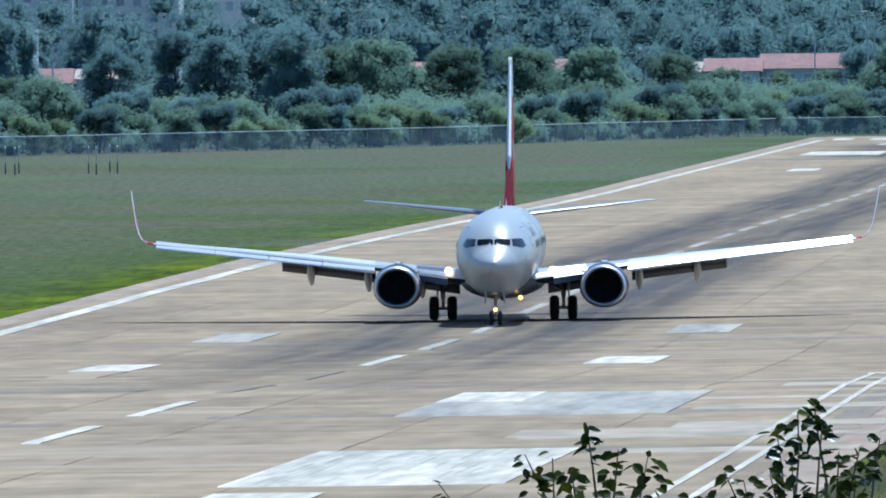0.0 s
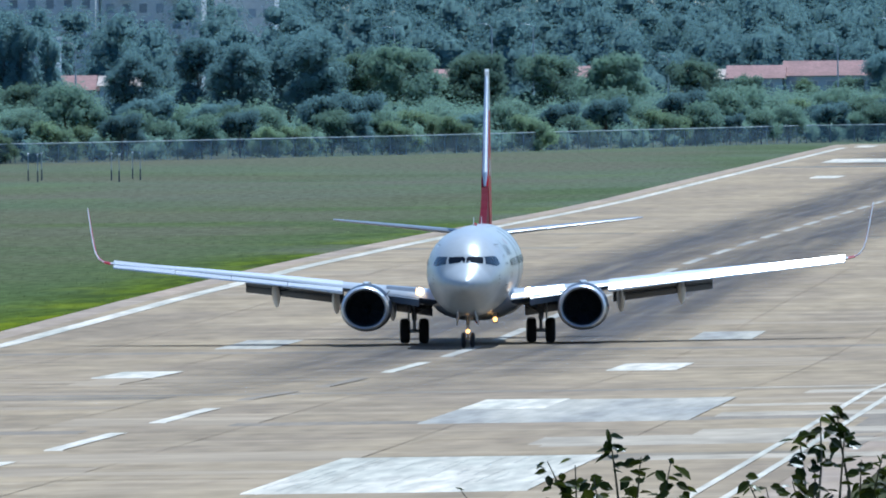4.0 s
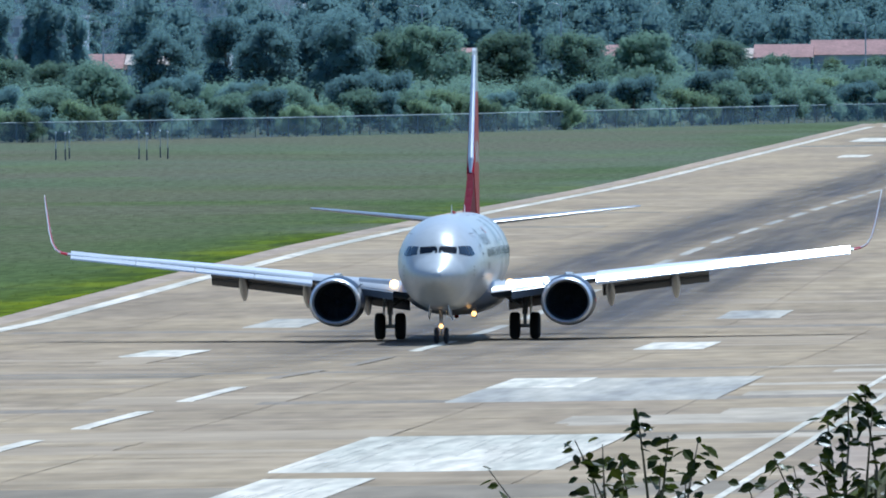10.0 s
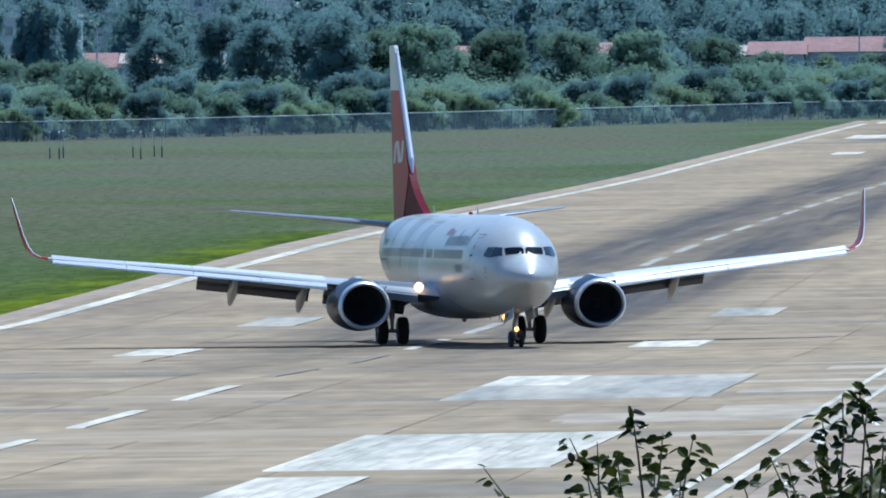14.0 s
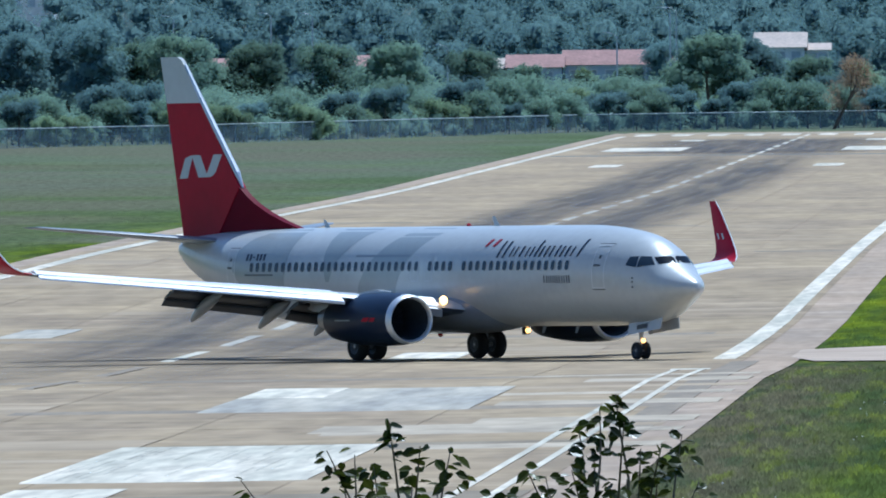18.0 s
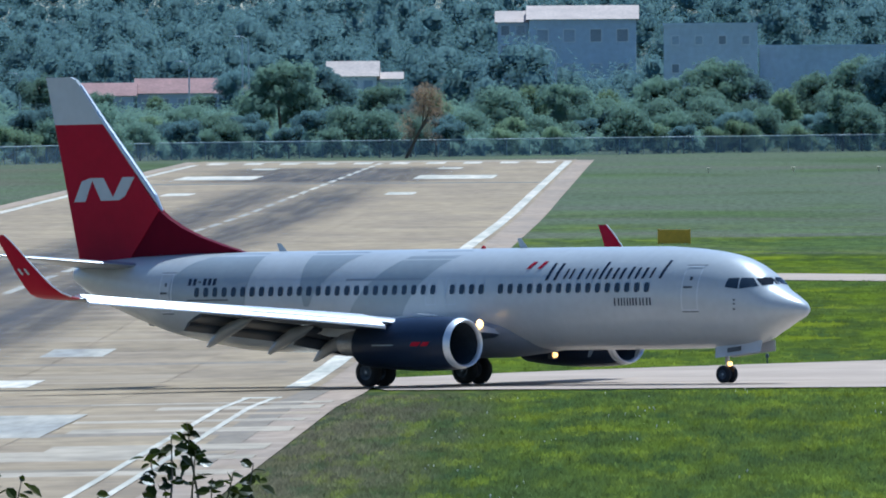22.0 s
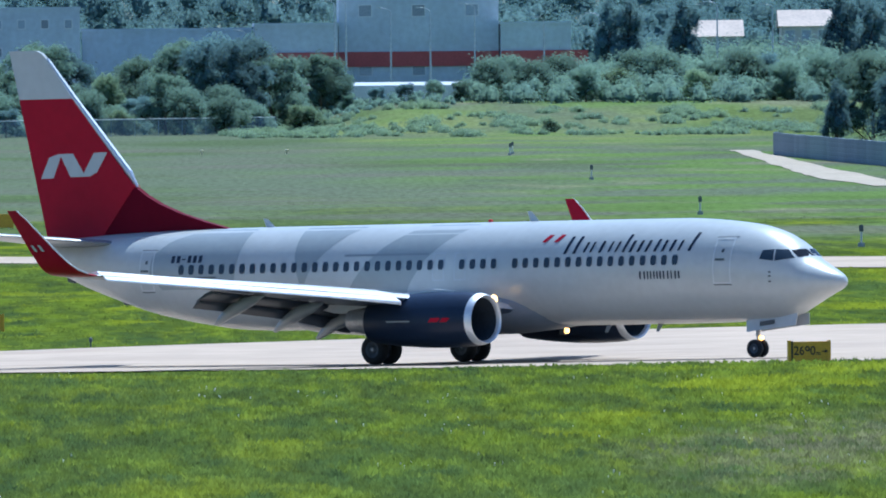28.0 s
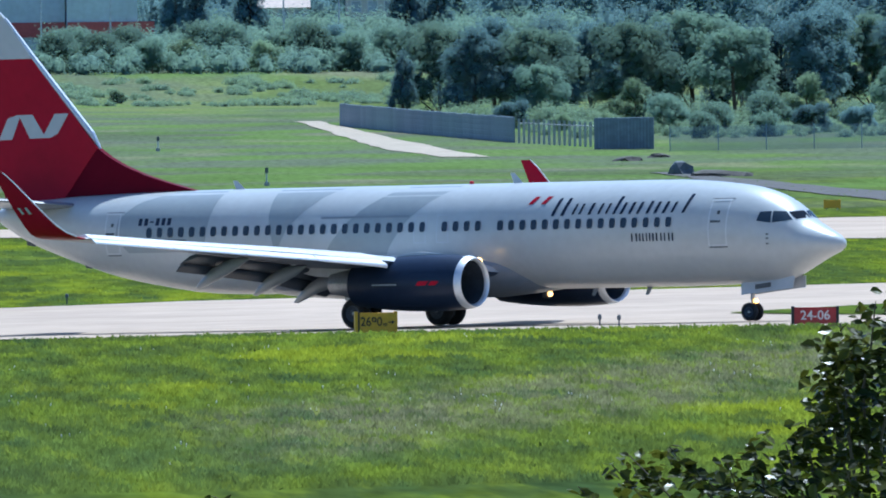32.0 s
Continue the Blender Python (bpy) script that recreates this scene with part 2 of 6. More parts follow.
def rubber_film(axis, soft_patch=False):
    """Tyre rubber: thickest in two wheel tracks along the axis, thinned by long streaks."""
    m = mat("tyre_rubber_film", (0.085, 0.085, 0.095), 0.8, var=0.25, big=0.5, fine=3.0, stretch=(1, 0.01, 1), spec=0.2)
    nt = m.node_tree
    link = nt.links.new
    tex = nt.nodes.new("ShaderNodeTexCoord")
    sep = nt.nodes.new("ShaderNodeSeparateXYZ")
    link(tex.outputs["Object"], sep.inputs[0])

    def calc(op, a, b=0.0):
        n = nt.nodes.new("ShaderNodeMath")
        n.operation = op
        for k, v in enumerate((a, b)):
            if hasattr(v, "is_linked"):
                link(v, n.inputs[k])
            else:
                n.inputs[k].default_value = v
        return n.outputs[0]

    def span(v, lo, hi):
        n = nt.nodes.new("ShaderNodeMapRange")
        n.interpolation_type = "SMOOTHSTEP"
        n.inputs["From Min"].default_value, n.inputs["From Max"].default_value = lo, hi
        link(v, n.inputs["Value"])
        return n.outputs[0]

    off = calc("ABSOLUTE", calc("SUBTRACT", sep.outputs["X"], axis))
    tracks = span(calc("ABSOLUTE", calc("SUBTRACT", off, 3.8)), 5.8, 0.3)
    mapping = nt.nodes.new("ShaderNodeMapping")
    mapping.inputs["Scale"].default_value = (0.8, 0.012, 1)
    link(tex.outputs["Object"], mapping.inputs["Vector"])
    noise_node = nt.nodes.new("ShaderNodeTexNoise")
    noise_node.inputs["Scale"].default_value, noise_node.inputs["Detail"].default_value = 1.0, 4.0
    link(mapping.outputs[0], noise_node.inputs["Vector"])
    streak = span(noise_node.outputs["Fac"], 0.25, 0.7)
    along = calc("MULTIPLY", span(sep.outputs["Y"], 620, 900), span(sep.outputs["Y"], 2120, 1800))
    if soft_patch:   # a dark field across the far end instead of wheel tracks
        tracks = span(calc("ADD", off, calc("MULTIPLY", noise_node.outputs["Fac"], 9.0)), 23.0, 11.0)
        along = calc("MULTIPLY", span(sep.outputs["Y"], 1995, 2050), span(sep.outputs["Y"], 2300, 2215))
    amount = calc("MULTIPLY", calc("MULTIPLY", tracks, along), calc("ADD", calc("MULTIPLY", streak, 0.36), 0.30))
    clear, ms = nt.nodes.new("ShaderNodeBsdfTransparent"), nt.nodes.new("ShaderNodeMixShader")
    link(amount, ms.inputs[0])
    link(clear.outputs[0], ms.inputs[1])
    link(nt.nodes["Principled BSDF"].outputs[0], ms.inputs[2])
    link(ms.outputs[0], nt.nodes["Material Output"].inputs["Surface"])
    return m


RUBBER = rubber_film(-38.7)
DARK_END = rubber_film(-41.0, True)
ASPHALT = mat("dark_resurfacing", (0.165, 0.170, 0.155), 0.85, var=0.2, big=0.3, fine=2.0, stretch=(0.3, 0.1, 1), spec=0.2)
PATCH = mat("dark_patch", (0.250, 0.195, 0.130), 0.85, var=0.15, big=0.3, fine=2.0, stretch=(1, 0.1, 1))
PAINT = mat("runway_paint", (0.69, 0.612, 0.485), 0.7, var=0.24, big=0.30, fine=1.6, second=(0.50, 0.463, 0.365), stretch=(1.2, 0.08, 1), spec=0.1)
PAINT_OLD = mat("worn_runway_paint", (0.48, 0.432, 0.345), 0.8, var=0.20, big=0.3, fine=1.5, second=(0.34, 0.315, 0.27), stretch=(1.2, 0.08, 1), spec=0.1)
REPAIR = mat("pale_repair_concrete", (0.40, 0.315, 0.215), 0.9, var=0.15, big=0.3, fine=1.5, stretch=(0.2, 0.2, 1), spec=0.06)
STAIN = mat("stained_concrete", (0.285, 0.235, 0.17), 0.9, var=0.18, big=0.3, fine=1.2, stretch=(0.7, 0.12, 1), spec=0.06)
PALE = mat("bleached_concrete", (0.48, 0.40, 0.295), 0.9, var=0.18, big=0.4, fine=1.5, second=(0.38, 0.32, 0.24), stretch=(0.5, 0.12, 1), spec=0.06)
TAXI = mat("taxiway_concrete", (0.49, 0.387, 0.295), 0.85, var=0.10, big=0.08, fine=0.5, second=(0.43, 0.338, 0.258), spec=0.06)
DIRT = mat("pale_dirt", (0.45, 0.37, 0.27), 0.95, var=0.2, big=0.2, fine=1.0)
SOIL = mat("dark_soil", (0.10, 0.09, 0.08), 0.95, var=0.25, big=0.3, fine=2.0)
# The green sets are paler and bluer than leaves: distance haze in the colour.
HAZED_FOLIAGE = (("deep", (0.160, 0.248, 0.240), (0.140, 0.225, 0.228)), ("mid", (0.184, 0.270, 0.192), (0.156, 0.238, 0.192)),
           ("light", (0.212, 0.292, 0.168), (0.180, 0.256, 0.172)), ("drab", (0.27, 0.20, 0.13), (0.22, 0.17, 0.12)))
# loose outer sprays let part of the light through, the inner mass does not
LEAF = [sprays(mat("leaves_" + n, c, 0.6, var=0.12, big=0.15, fine=0.8, second=s, pieces=0.03, objects=0.22, spec=0.0, thin=0.42), 0.40) for n, c, s in HAZED_FOLIAGE]
CORE = [mat("inner_leaves_" + n, c, 0.6, var=0.12, big=0.15, fine=0.8, second=s, objects=0.22, spec=0.0, thin=0.3) for n, c, s in HAZED_FOLIAGE]
NEAR_LEAF = mat("near_leaves", (0.016, 0.027, 0.005), 0.30, var=0.25, big=2.0, fine=9.0, second=(0.100, 0.104, 0.012), thin=0.34, pieces=0.5, spec=0.16)
BARK = mat("bark", (0.12, 0.09, 0.065), 0.9, var=0.3, big=1.0, fine=8.0, bump=0.4)
TWIG = mat("twig_bark", (0.16, 0.12, 0.08), 0.8, var=0.3, big=4.0, fine=20.0)
WHITE = mat("white_aircraft_paint", (0.495, 0.512, 0.505), 0.36, var=0.04, big=0.6, fine=3.0, coat=0.5)
# Grey darkened to carry the shade on the belly and inner leading edge.
FAIRING = mat("darkened_fairing_grey", (0.21, 0.235, 0.27), 0.35, var=0.05, big=0.6, fine=3.0, coat=0.4)
BANDGREY = mat("pale_band_paint", (0.315, 0.345, 0.350), 0.38, var=0.04, big=0.6, fine=3.0, coat=0.6)
GREY = mat("grey_aircraft_paint", (0.25, 0.27, 0.29), 0.3, var=0.03, big=0.6, fine=3.0, coat=0.5)
RED = mat("red_aircraft_paint", (0.36, 0.006, 0.026), 0.34, var=0.06, big=0.6, fine=3.0, spec=0.10)
MAROON = mat("maroon_aircraft_paint", (0.125, 0.004, 0.016), 0.45, var=0.06, big=0.6, fine=3.0, spec=0.03)
NAVY = mat("navy_aircraft_paint", (0.014, 0.024, 0.050), 0.35, var=0.08, big=0.8, fine=4.0, spec=0.25)
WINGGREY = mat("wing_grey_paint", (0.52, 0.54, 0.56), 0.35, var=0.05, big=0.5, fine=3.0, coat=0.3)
# Far darker than the wing's grey: the shade underneath is in this colour.
WINGSHADE = mat("wing_shaded_grey_paint", (0.052, 0.072, 0.108), 0.4, var=0.07, big=0.5, fine=3.0, coat=0.2)
SLAT = mat("brushed_slat_metal", (0.84, 0.85, 0.87), 0.22, metal=0.0, var=0.04, big=1.0, fine=6.0)
CONTAINER = mat("container_blue", (0.15, 0.195, 0.25), 0.6, var=0.15, big=0.4, fine=2.0)
ALLOY = mat("polished_alloy", (0.66, 0.69, 0.73), 0.40, metal=0.55, var=0.04, big=1.0, fine=6.0)
STEEL = mat("gear_steel", (0.40, 0.41, 0.43), 0.4, metal=0.7, var=0.15, big=2.0, fine=12.0)
HUB = mat("wheel_hub_grey", (0.09, 0.105, 0.13), 0.5, metal=0.2, var=0.15, big=2.0, fine=12.0)
TYRE = mat("tyre", (0.022, 0.022, 0.024), 0.8, var=0.2, big=3.0, fine=20.0)
DARK = mat("dark_cavity", (0.022, 0.032, 0.048), 0.8, var=0.2, big=2.0, fine=9.0)
# Flap grey taken near black, with the shadow below the wing painted in.
FLAPSHADE = mat("flap_shaded_grey_paint", (0.022, 0.034, 0.056), 0.5, var=0.06, big=0.5, fine=3.0, coat=0.2)
DOORTRIM = mat("door_surround_paint", (0.60, 0.615, 0.615), 0.4, var=0.05, big=0.5, fine=3.0, coat=0.3)
FLAPDARK = mat("flap_bay_grey", (0.10, 0.11, 0.12), 0.6, var=0.2, big=1.0, fine=5.0)
# Lifted towards blue: some of the mirrored sky is in the base colour.
SIDE_GLASS = mat("sky_tinged_side_glass", (0.030, 0.045, 0.065), 0.2, var=0.1, spec=0.5)
CABIN_GLASS = mat("cabin_glass", (0.028, 0.042, 0.066), 0.25, var=0.15, spec=0.4)
GLASS = mat("dark_glass", (0.010, 0.014, 0.022), 0.2, var=0.1, spec=0.15)
LAMP = glow("landing_light_glow", (1.0, 0.52, 0.13), 4.2)
LAMP_SMALL = glow("gear_light_glow", (1.0, 0.46, 0.09), 3.4)
BEACON = mat("red_beacon", (0.5, 0.02, 0.02), 0.2)
SIGN_YELLOW = mat("yellow_sign_face", (0.70, 0.38, 0.02), 0.5, var=0.08, big=1.0, fine=6.0)
SIGN_RED = mat("red_sign_face", (0.36, 0.03, 0.03), 0.5, var=0.08, big=1.0, fine=6.0)
SIGN_BLACK = mat("black_sign_paint", (0.02, 0.02, 0.02), 0.5, var=0.2)
SIGN_WHITE = mat("white_sign_paint", (0.75, 0.72, 0.68), 0.5, var=0.1)
WARMWHITE = mat("warm_white_enamel", (0.80, 0.70, 0.45), 0.4, var=0.1)
# Grey and blue plaster, panes and red tiles are paled to include haze.
WALLS = [mat("plaster_" + n, c, 0.85, var=0.10, big=0.15, fine=1.2) for n, c in (
    ("grey", (0.58, 0.63, 0.69)), ("white", (0.74, 0.75, 0.76)), ("cream", (0.56, 0.55, 0.52)), ("blue", (0.52, 0.59, 0.68)))]
PANE = mat("far_window", (0.33, 0.38, 0.45), 0.15, var=0.2, objects=0.3)
TILE = mat("red_roof", (0.36, 0.20, 0.175), 0.8, var=0.2, big=0.3, fine=2.0)
TILE_PALE = mat("pale_roof", (0.52, 0.42, 0.35), 0.7, var=0.15, big=0.3, fine=2.0)
METALROOF = mat("metal_roof", (0.70, 0.72, 0.74), 0.35, metal=0.4, var=0.08)
REDBAND = mat("red_cladding", (0.42, 0.09, 0.09), 0.7, var=0.12)
FENCEPOST = mat("fence_concrete", (0.34, 0.36, 0.38), 0.9, var=0.15, big=0.5, fine=3.0, objects=0.10)
# Posts tinted light blue, with the haze in front of them painted in.
WIREPOST = mat("hazed_fence_post", (0.25, 0.31, 0.37), 0.9, var=0.15, big=0.5, fine=3.0, objects=0.2)
FENCEBLUE = mat("fence_panel_grey", (0.20, 0.245, 0.30), 0.9, var=0.15, big=0.4, fine=2.0, objects=0.10)
WIREMESH = open_weave(mat("wire_mesh", (0.28, 0.36, 0.44), 0.7, var=0.2), 0.66)
POLE = mat("galvanised_pole", (0.58, 0.61, 0.64), 0.5, metal=0.2, var=0.15)
BOXGREY = mat("equipment_grey", (0.10, 0.115, 0.13), 0.6, var=0.15)
FEATHER = mat("black_feathers", (0.008, 0.008, 0.010), 0.6, var=0.2)

# ---- mesh helpers ----
def add_box(bm, lo, hi):
    v = [bm.verts.new((x, y, z)) for x in (lo[0], hi[0]) for y in (lo[1], hi[1]) for z in (lo[2], hi[2])]
    for f in ((0, 1, 3, 2), (4, 6, 7, 5), (0, 4, 5, 1), (2, 3, 7, 6), (0, 2, 6, 4), (1, 5, 7, 3)):
        bm.faces.new([v[i] for i in f])


def loft(bm, rings, close=True, cap=True):
    """Joins rings of equally many points."""
    rows = [[bm.verts.new(p) for p in r] for r in rings]
    n = len(rows[0])
    for a, b in zip(rows, rows[1:]):
        for i in range(n if close else n - 1):
            j = (i + 1) % n
            bm.faces.new((a[i], a[j], b[j], b[i]))
    if cap and close:
        bm.faces.new(list(reversed(rows[0])))
        bm.faces.new(rows[-1])
    return rows


def tube(bm, points, radii, sides=8, cap=True):
    rings = []
    for i, p in enumerate(points):
        p = Vector(p)
        a, b = Vector(points[max(i - 1, 0)]), Vector(points[min(i + 1, len(points) - 1)])
        d = (b - a).normalized()
        s = d.orthogonal().normalized()
        t = d.cross(s)
        r = radii[i] if hasattr(radii, "__len__") else radii
        rings.append([p + r * (math.cos(2 * math.pi * k / sides) * s + math.sin(2 * math.pi * k / sides) * t) for k in range(sides)])
    # keep neighbouring rings aligned
    for a in range(1, len(rings)):
        prev, cur = rings[a - 1], rings[a]
        c0, c1 = sum(prev, Vector()) / sides, sum(cur, Vector()) / sides
        best = min(range(sides), key=lambda k: ((cur[k] - c1) - (prev[0] - c0)).length)
        cur = cur[best:] + cur[:best]
        if ((cur[1] - c1) - (prev[1] - c0)).length > ((cur[-1] - c1) - (prev[1] - c0)).length:
            cur = [cur[0]] + cur[:0:-1]
        rings[a] = cur
    loft(bm, rings, cap=cap)


def lathe(bm, profile, sides=24, axis="x", centre=(0, 0, 0), close_ends=False):
    """Turns (along, radius) pairs about an axis."""
    rings = []
    for s, r in profile:
        ring = []
        for k in range(sides):
            a = 2 * math.pi * k / sides
            p = {"x": (s, r * math.cos(a), r * math.sin(a)), "y": (r * math.cos(a), s, r * math.sin(a)), "z": (r * math.cos(a), r * math.sin(a), s)}[axis]
            ring.append(Vector(p) + Vector(centre))
        rings.append(ring)
    loft(bm, rings, cap=close_ends)


def finish(bm, name, material, smooth=None):
    bmesh.ops.recalc_face_normals(bm, faces=bm.faces)
    me = bpy.data.meshes.new(name)
    if smooth is not None:
        for f in bm.faces:
            f.smooth = True
        for e in bm.edges:
            if len(e.link_faces) == 2 and e.calc_face_angle() > radians(smooth):
                e.smooth = False
    bm.to_mesh(me)
    bm.free()
    me.materials.append(material)
    return me


def part(name, bm, material, parent, label="", smooth=None):
    ob = new(name, finish(bm, name, material, smooth))
    ob.parent = parent
    if label:
        ob["label"] = label
    return ob


def thing(name, label, category, m=None, group="", kind="", bm=None, material=None, smooth=None):
    ob = new(name, finish(bm, name, material, smooth) if bm else None)
    if m is not None:
        ob.matrix_basis = m
    return tagged(ob, label, category, group, kind)


def raw(name, verts, faces, material):
    me = bpy.data.meshes.new(name)
    me.from_pydata(verts, [], faces)
    me.materials.append(material)
    return me


# ---- the lie of the land ----
PROFILE_Y = [-4000, 5, 30, 70, 150, 300, 450, 570, 620, 670, 725, 770, 820, 870, 1000, 1120, 1225, 1330, 1430, 1530, 1640, 1800, 2245, 2600, 2900, 3300, 4500]
PROFILE_Z = [12.6, 12.6, 11.6, 9.0, 6.0, 3.2, 2.35, 1.80, 1.58, 1.36, 0.82, 0.52, 0.29, 0.18, 0.45, 0.60, 0.52, 0.38, 0.18, 0.0, -0.1, -0.05, 0.0, -0.1, 1.5, 6.0, 6.0]
RISE_X = [-45, -24, -15, -6, 3, 15, 23, 31, 43, 60, 120]
RISE_Z = [0, 0.10, 0.20, 0.32, 0.40, 0.49, 0.60, 0.72, 0.86, 1.1, 1.6]


def land(x, y):
    k = min(max((1150 - y) / 300, 0), 1) * min(max((y - 300) / 150, 0), 1)
    k = k * k * (3 - 2 * k)
    b = min(max((y - 2470) / 170, 0), 1) * min(max((x - 36) / 16, 0), 1)   # the bank before the depot
    return float(np.interp(y, PROFILE_Y, PROFILE_Z) + np.interp(x, RISE_X, RISE_Z) * k + 3.4 * b * b * (3 - 2 * b))


def steps(*spans):
    out = []
    for a, b, d in spans:
        out += list(np.arange(a, b, d))
    return out + [spans[-1][1]]


def sheet(xs, ys, lift):
    xs, ys = list(xs), list(ys)
    verts = [(x, y, land(x, y) + lift) for y in ys for x in xs]
    n = len(xs)
    faces = [(j * n + i, j * n + i + 1, (j + 1) * n + i + 1, (j + 1) * n + i) for j in range(len(ys) - 1) for i in range(n - 1)]
    return verts, faces


v, f = sheet(steps((-4000, -400, 450), (-400, -160, 30), (-160, 160, 3), (160, 400, 30), (400, 4000, 450)),
             steps((-4000, 0, 500), (0, 160, 5), (160, 450, 10), (450, 1300, 5), (1300, 2440, 20), (2440, 2700, 8), (2700, 3400, 20), (3400, 4500, 100)), 0.0)
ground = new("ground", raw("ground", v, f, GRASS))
tagged(ground, "green airfield meadow reaching to the wooded far side", "grass", kind="structure")


def ribbon(left, right, lift, m=8):
    """A strip of pavement between two lines of (x, y), laid on the land in short rows."""
    verts, faces = [], []
    for (ax, ay), (bx, by) in zip(left, right):
        for k in range(m + 1):
            x, y = ax + (bx - ax) * k / m, ay + (by - ay) * k / m
            verts.append((x, y, land(x, y) + lift))
    for j in range(len(left) - 1):
        for k in range(m):
            a = j * (m + 1) + k
            faces.append((a, a + 1, a + m + 2, a + m + 1))
    return verts, faces


def patch(x0, x1, y0, y1, lift, ramp=False):
    n = max(1, int((y1 - y0) / 4))
    ys = [y0 + (y1 - y0) * k / n for k in range(n + 1)]
    v, f = ribbon([(x0, y) for y in ys], [(x1, y) for y in ys], lift)
    if ramp:   # the near edge runs out to the slab below
        row = [(x, y - 0.9, land(x, y - 0.9) + 0.05) for x, y, z in v[:9]]
        b = len(v)
        v += row
        f += [(b + k, b + k + 1, k + 1, k) for k in range(8)]
    return v, f


# ---- runway: its axis lies 38.7 m to the left of the camera ----
AXIS = -38.7
ys = steps((380, 1300, 5), (1300, 2400, 20))
edge_l = [(-64.0, y) for y in ys]
edge_r = [(-12.7, y) for y in ys]
v, f = ribbon(edge_l, edge_r, 0.042, 26)
runway = new("runway", raw("runway", v, f, SHOULDER))
tagged(runway, "long pale concrete runway with worn white markings", "runway", kind="structure")


def strip_part(name, x0, x1, y0, y1, material, lift, parent=runway, label=""):
    v, f = patch(x0, x1, y0, y1, lift, lift > 0.06)
    ob = new(name, raw(name, v, f, material))
    ob.parent = parent
    if label:
        ob["label"] = label
    return ob


# concrete slabs in seven lanes, each with open joints round it
rng = random.Random(4)
lanes = [AXIS - 23.8 + 6.8 * k for k in range(8)]
y = 440.0
while y < 1000:
    step = 20.0
    for a, b in zip(lanes, lanes[1:]):
        strip_part("slab", a + 0.018, b - 0.018, y + 0.05, y + step - 0.05, CONCRETE, 0.054 + rng.uniform(0, 0.004))
    y += step
verts, faces = [], []
while y < 2390:
    for a, b in zip(lanes, lanes[1:]):
        vv, ff = patch(a + 0.018, b - 0.018, y + 0.06, y + 29.94, 0.056)
        faces += [tuple(i + len(verts) for i in q) for q in ff]
        verts += vv
    y += 30
far_slabs = new("far_slabs", raw("far_slabs", verts, faces, CONCRETE))
far_slabs.parent = runway
far_slabs["kind"] = "stuff"

# tyre rubber along the axis, worn patches, paint
strip_part("tyre_mark", AXIS - 10, AXIS + 10, 620, 2120, RUBBER, 0.070, label="dark tyre rubber along the runway axis")
strip_part("dark_patch", AXIS - 21.5, AXIS + 21.5, 1995, 2300, DARK_END, 0.074, label="darkened stretch at the runway end")
strip_part("dark_patch", AXIS - 21.5, AXIS + 22.5, 1998, 2007, ASPHALT, 0.071, label="dark seam across the runway")
strip_part("dark_patch", -15.3, -14.2, 560, 740, PATCH, 0.06)
for k in range(36):
    mid = 584.5 + 50 * k
    if k in (2, 3):
        strip_part("centre_dash", AXIS - 0.28, AXIS + 0.28, mid - 15, mid + 15, PATCH, 0.082)
    else:
        strip_part("centre_dash", AXIS - 0.28, AXIS + 0.28, mid - 15, mid + 15, PAINT if k < 5 or k > 24 else PAINT_OLD, 0.082)
strip_part("centre_dash", AXIS - 0.28, AXIS + 0.28, 519.5, 549.5, PAINT, 0.082)
strip_part("edge_line", -61.6, -60.7, 380, 2330, PAINT, 0.078)
strip_part("edge_line", -16.2, -15.3, 750, 2370, PAINT, 0.078)
for a in (-16.75, -15.75):
    strip_part("edge_line", a - 0.12, a + 0.12, 400, 712, PAINT, 0.078)
strip_part("edge_bar", -17.0, -15.5, 712, 713.5, PAINT, 0.078)
strip_part("aiming_mark", -28.95, -21.4, 498, 549, PAINT, 0.082, label="broad white aiming block with tyre scuffs")
strip_part("aiming_mark", -55.8, -47.8, 500, 552, PAINT, 0.082)
strip_part("touchdown_mark", -28.5, -25.6, 452, 488, PAINT, 0.082)
strip_part("touchdown_mark", -29.85, -21.1, 612, 660, PAINT_OLD, 0.082, label="faded grey aiming block")
strip_part("touchdown_mark", -29.85, -26.95, 640, 661.5, PAINT, 0.088)
strip_part("relaid_slab", -24.5, -15.0, 570, 582, PALE, 0.0705)
strip_part("touchdown_mark", -29.75, -26.9, 766, 787, PAINT, 0.082)
strip_part("touchdown_mark", -50.0, -47.5, 758, 778, PAINT, 0.082)
strip_part("touchdown_mark", -49.4, -47.4, 735, 756, REPAIR, 0.082)
strip_part("touchdown_mark", -29.8, -26.9, 864, 884, PAINT_OLD, 0.082)
strip_part("touchdown_mark", -50.5, -47.9, 850, 875, PAINT_OLD, 0.082)
for x0 in (-56.7, -30.6):
    strip_part("aiming_mark", x0, x0 + 8.7, 2066, 2120, PAINT, 0.088)
for x0 in (-52.0, -30.2):
    strip_part("touchdown_mark", x0, x0 + 2.8, 1850, 1878, PAINT, 0.082)
    strip_part("touchdown_mark", x0, x0 + 2.8, 2230, 2252, PAINT, 0.088)
for k in range(10):
    strip_part("threshold_bar", -60.0 + 4.5 * k, -57.8 + 4.5 * k, 2335, 2366, PAINT, 0.082)
strip_part("threshold_line", -61.0, -15.5, 2376, 2382, PAINT_OLD, 0.082)
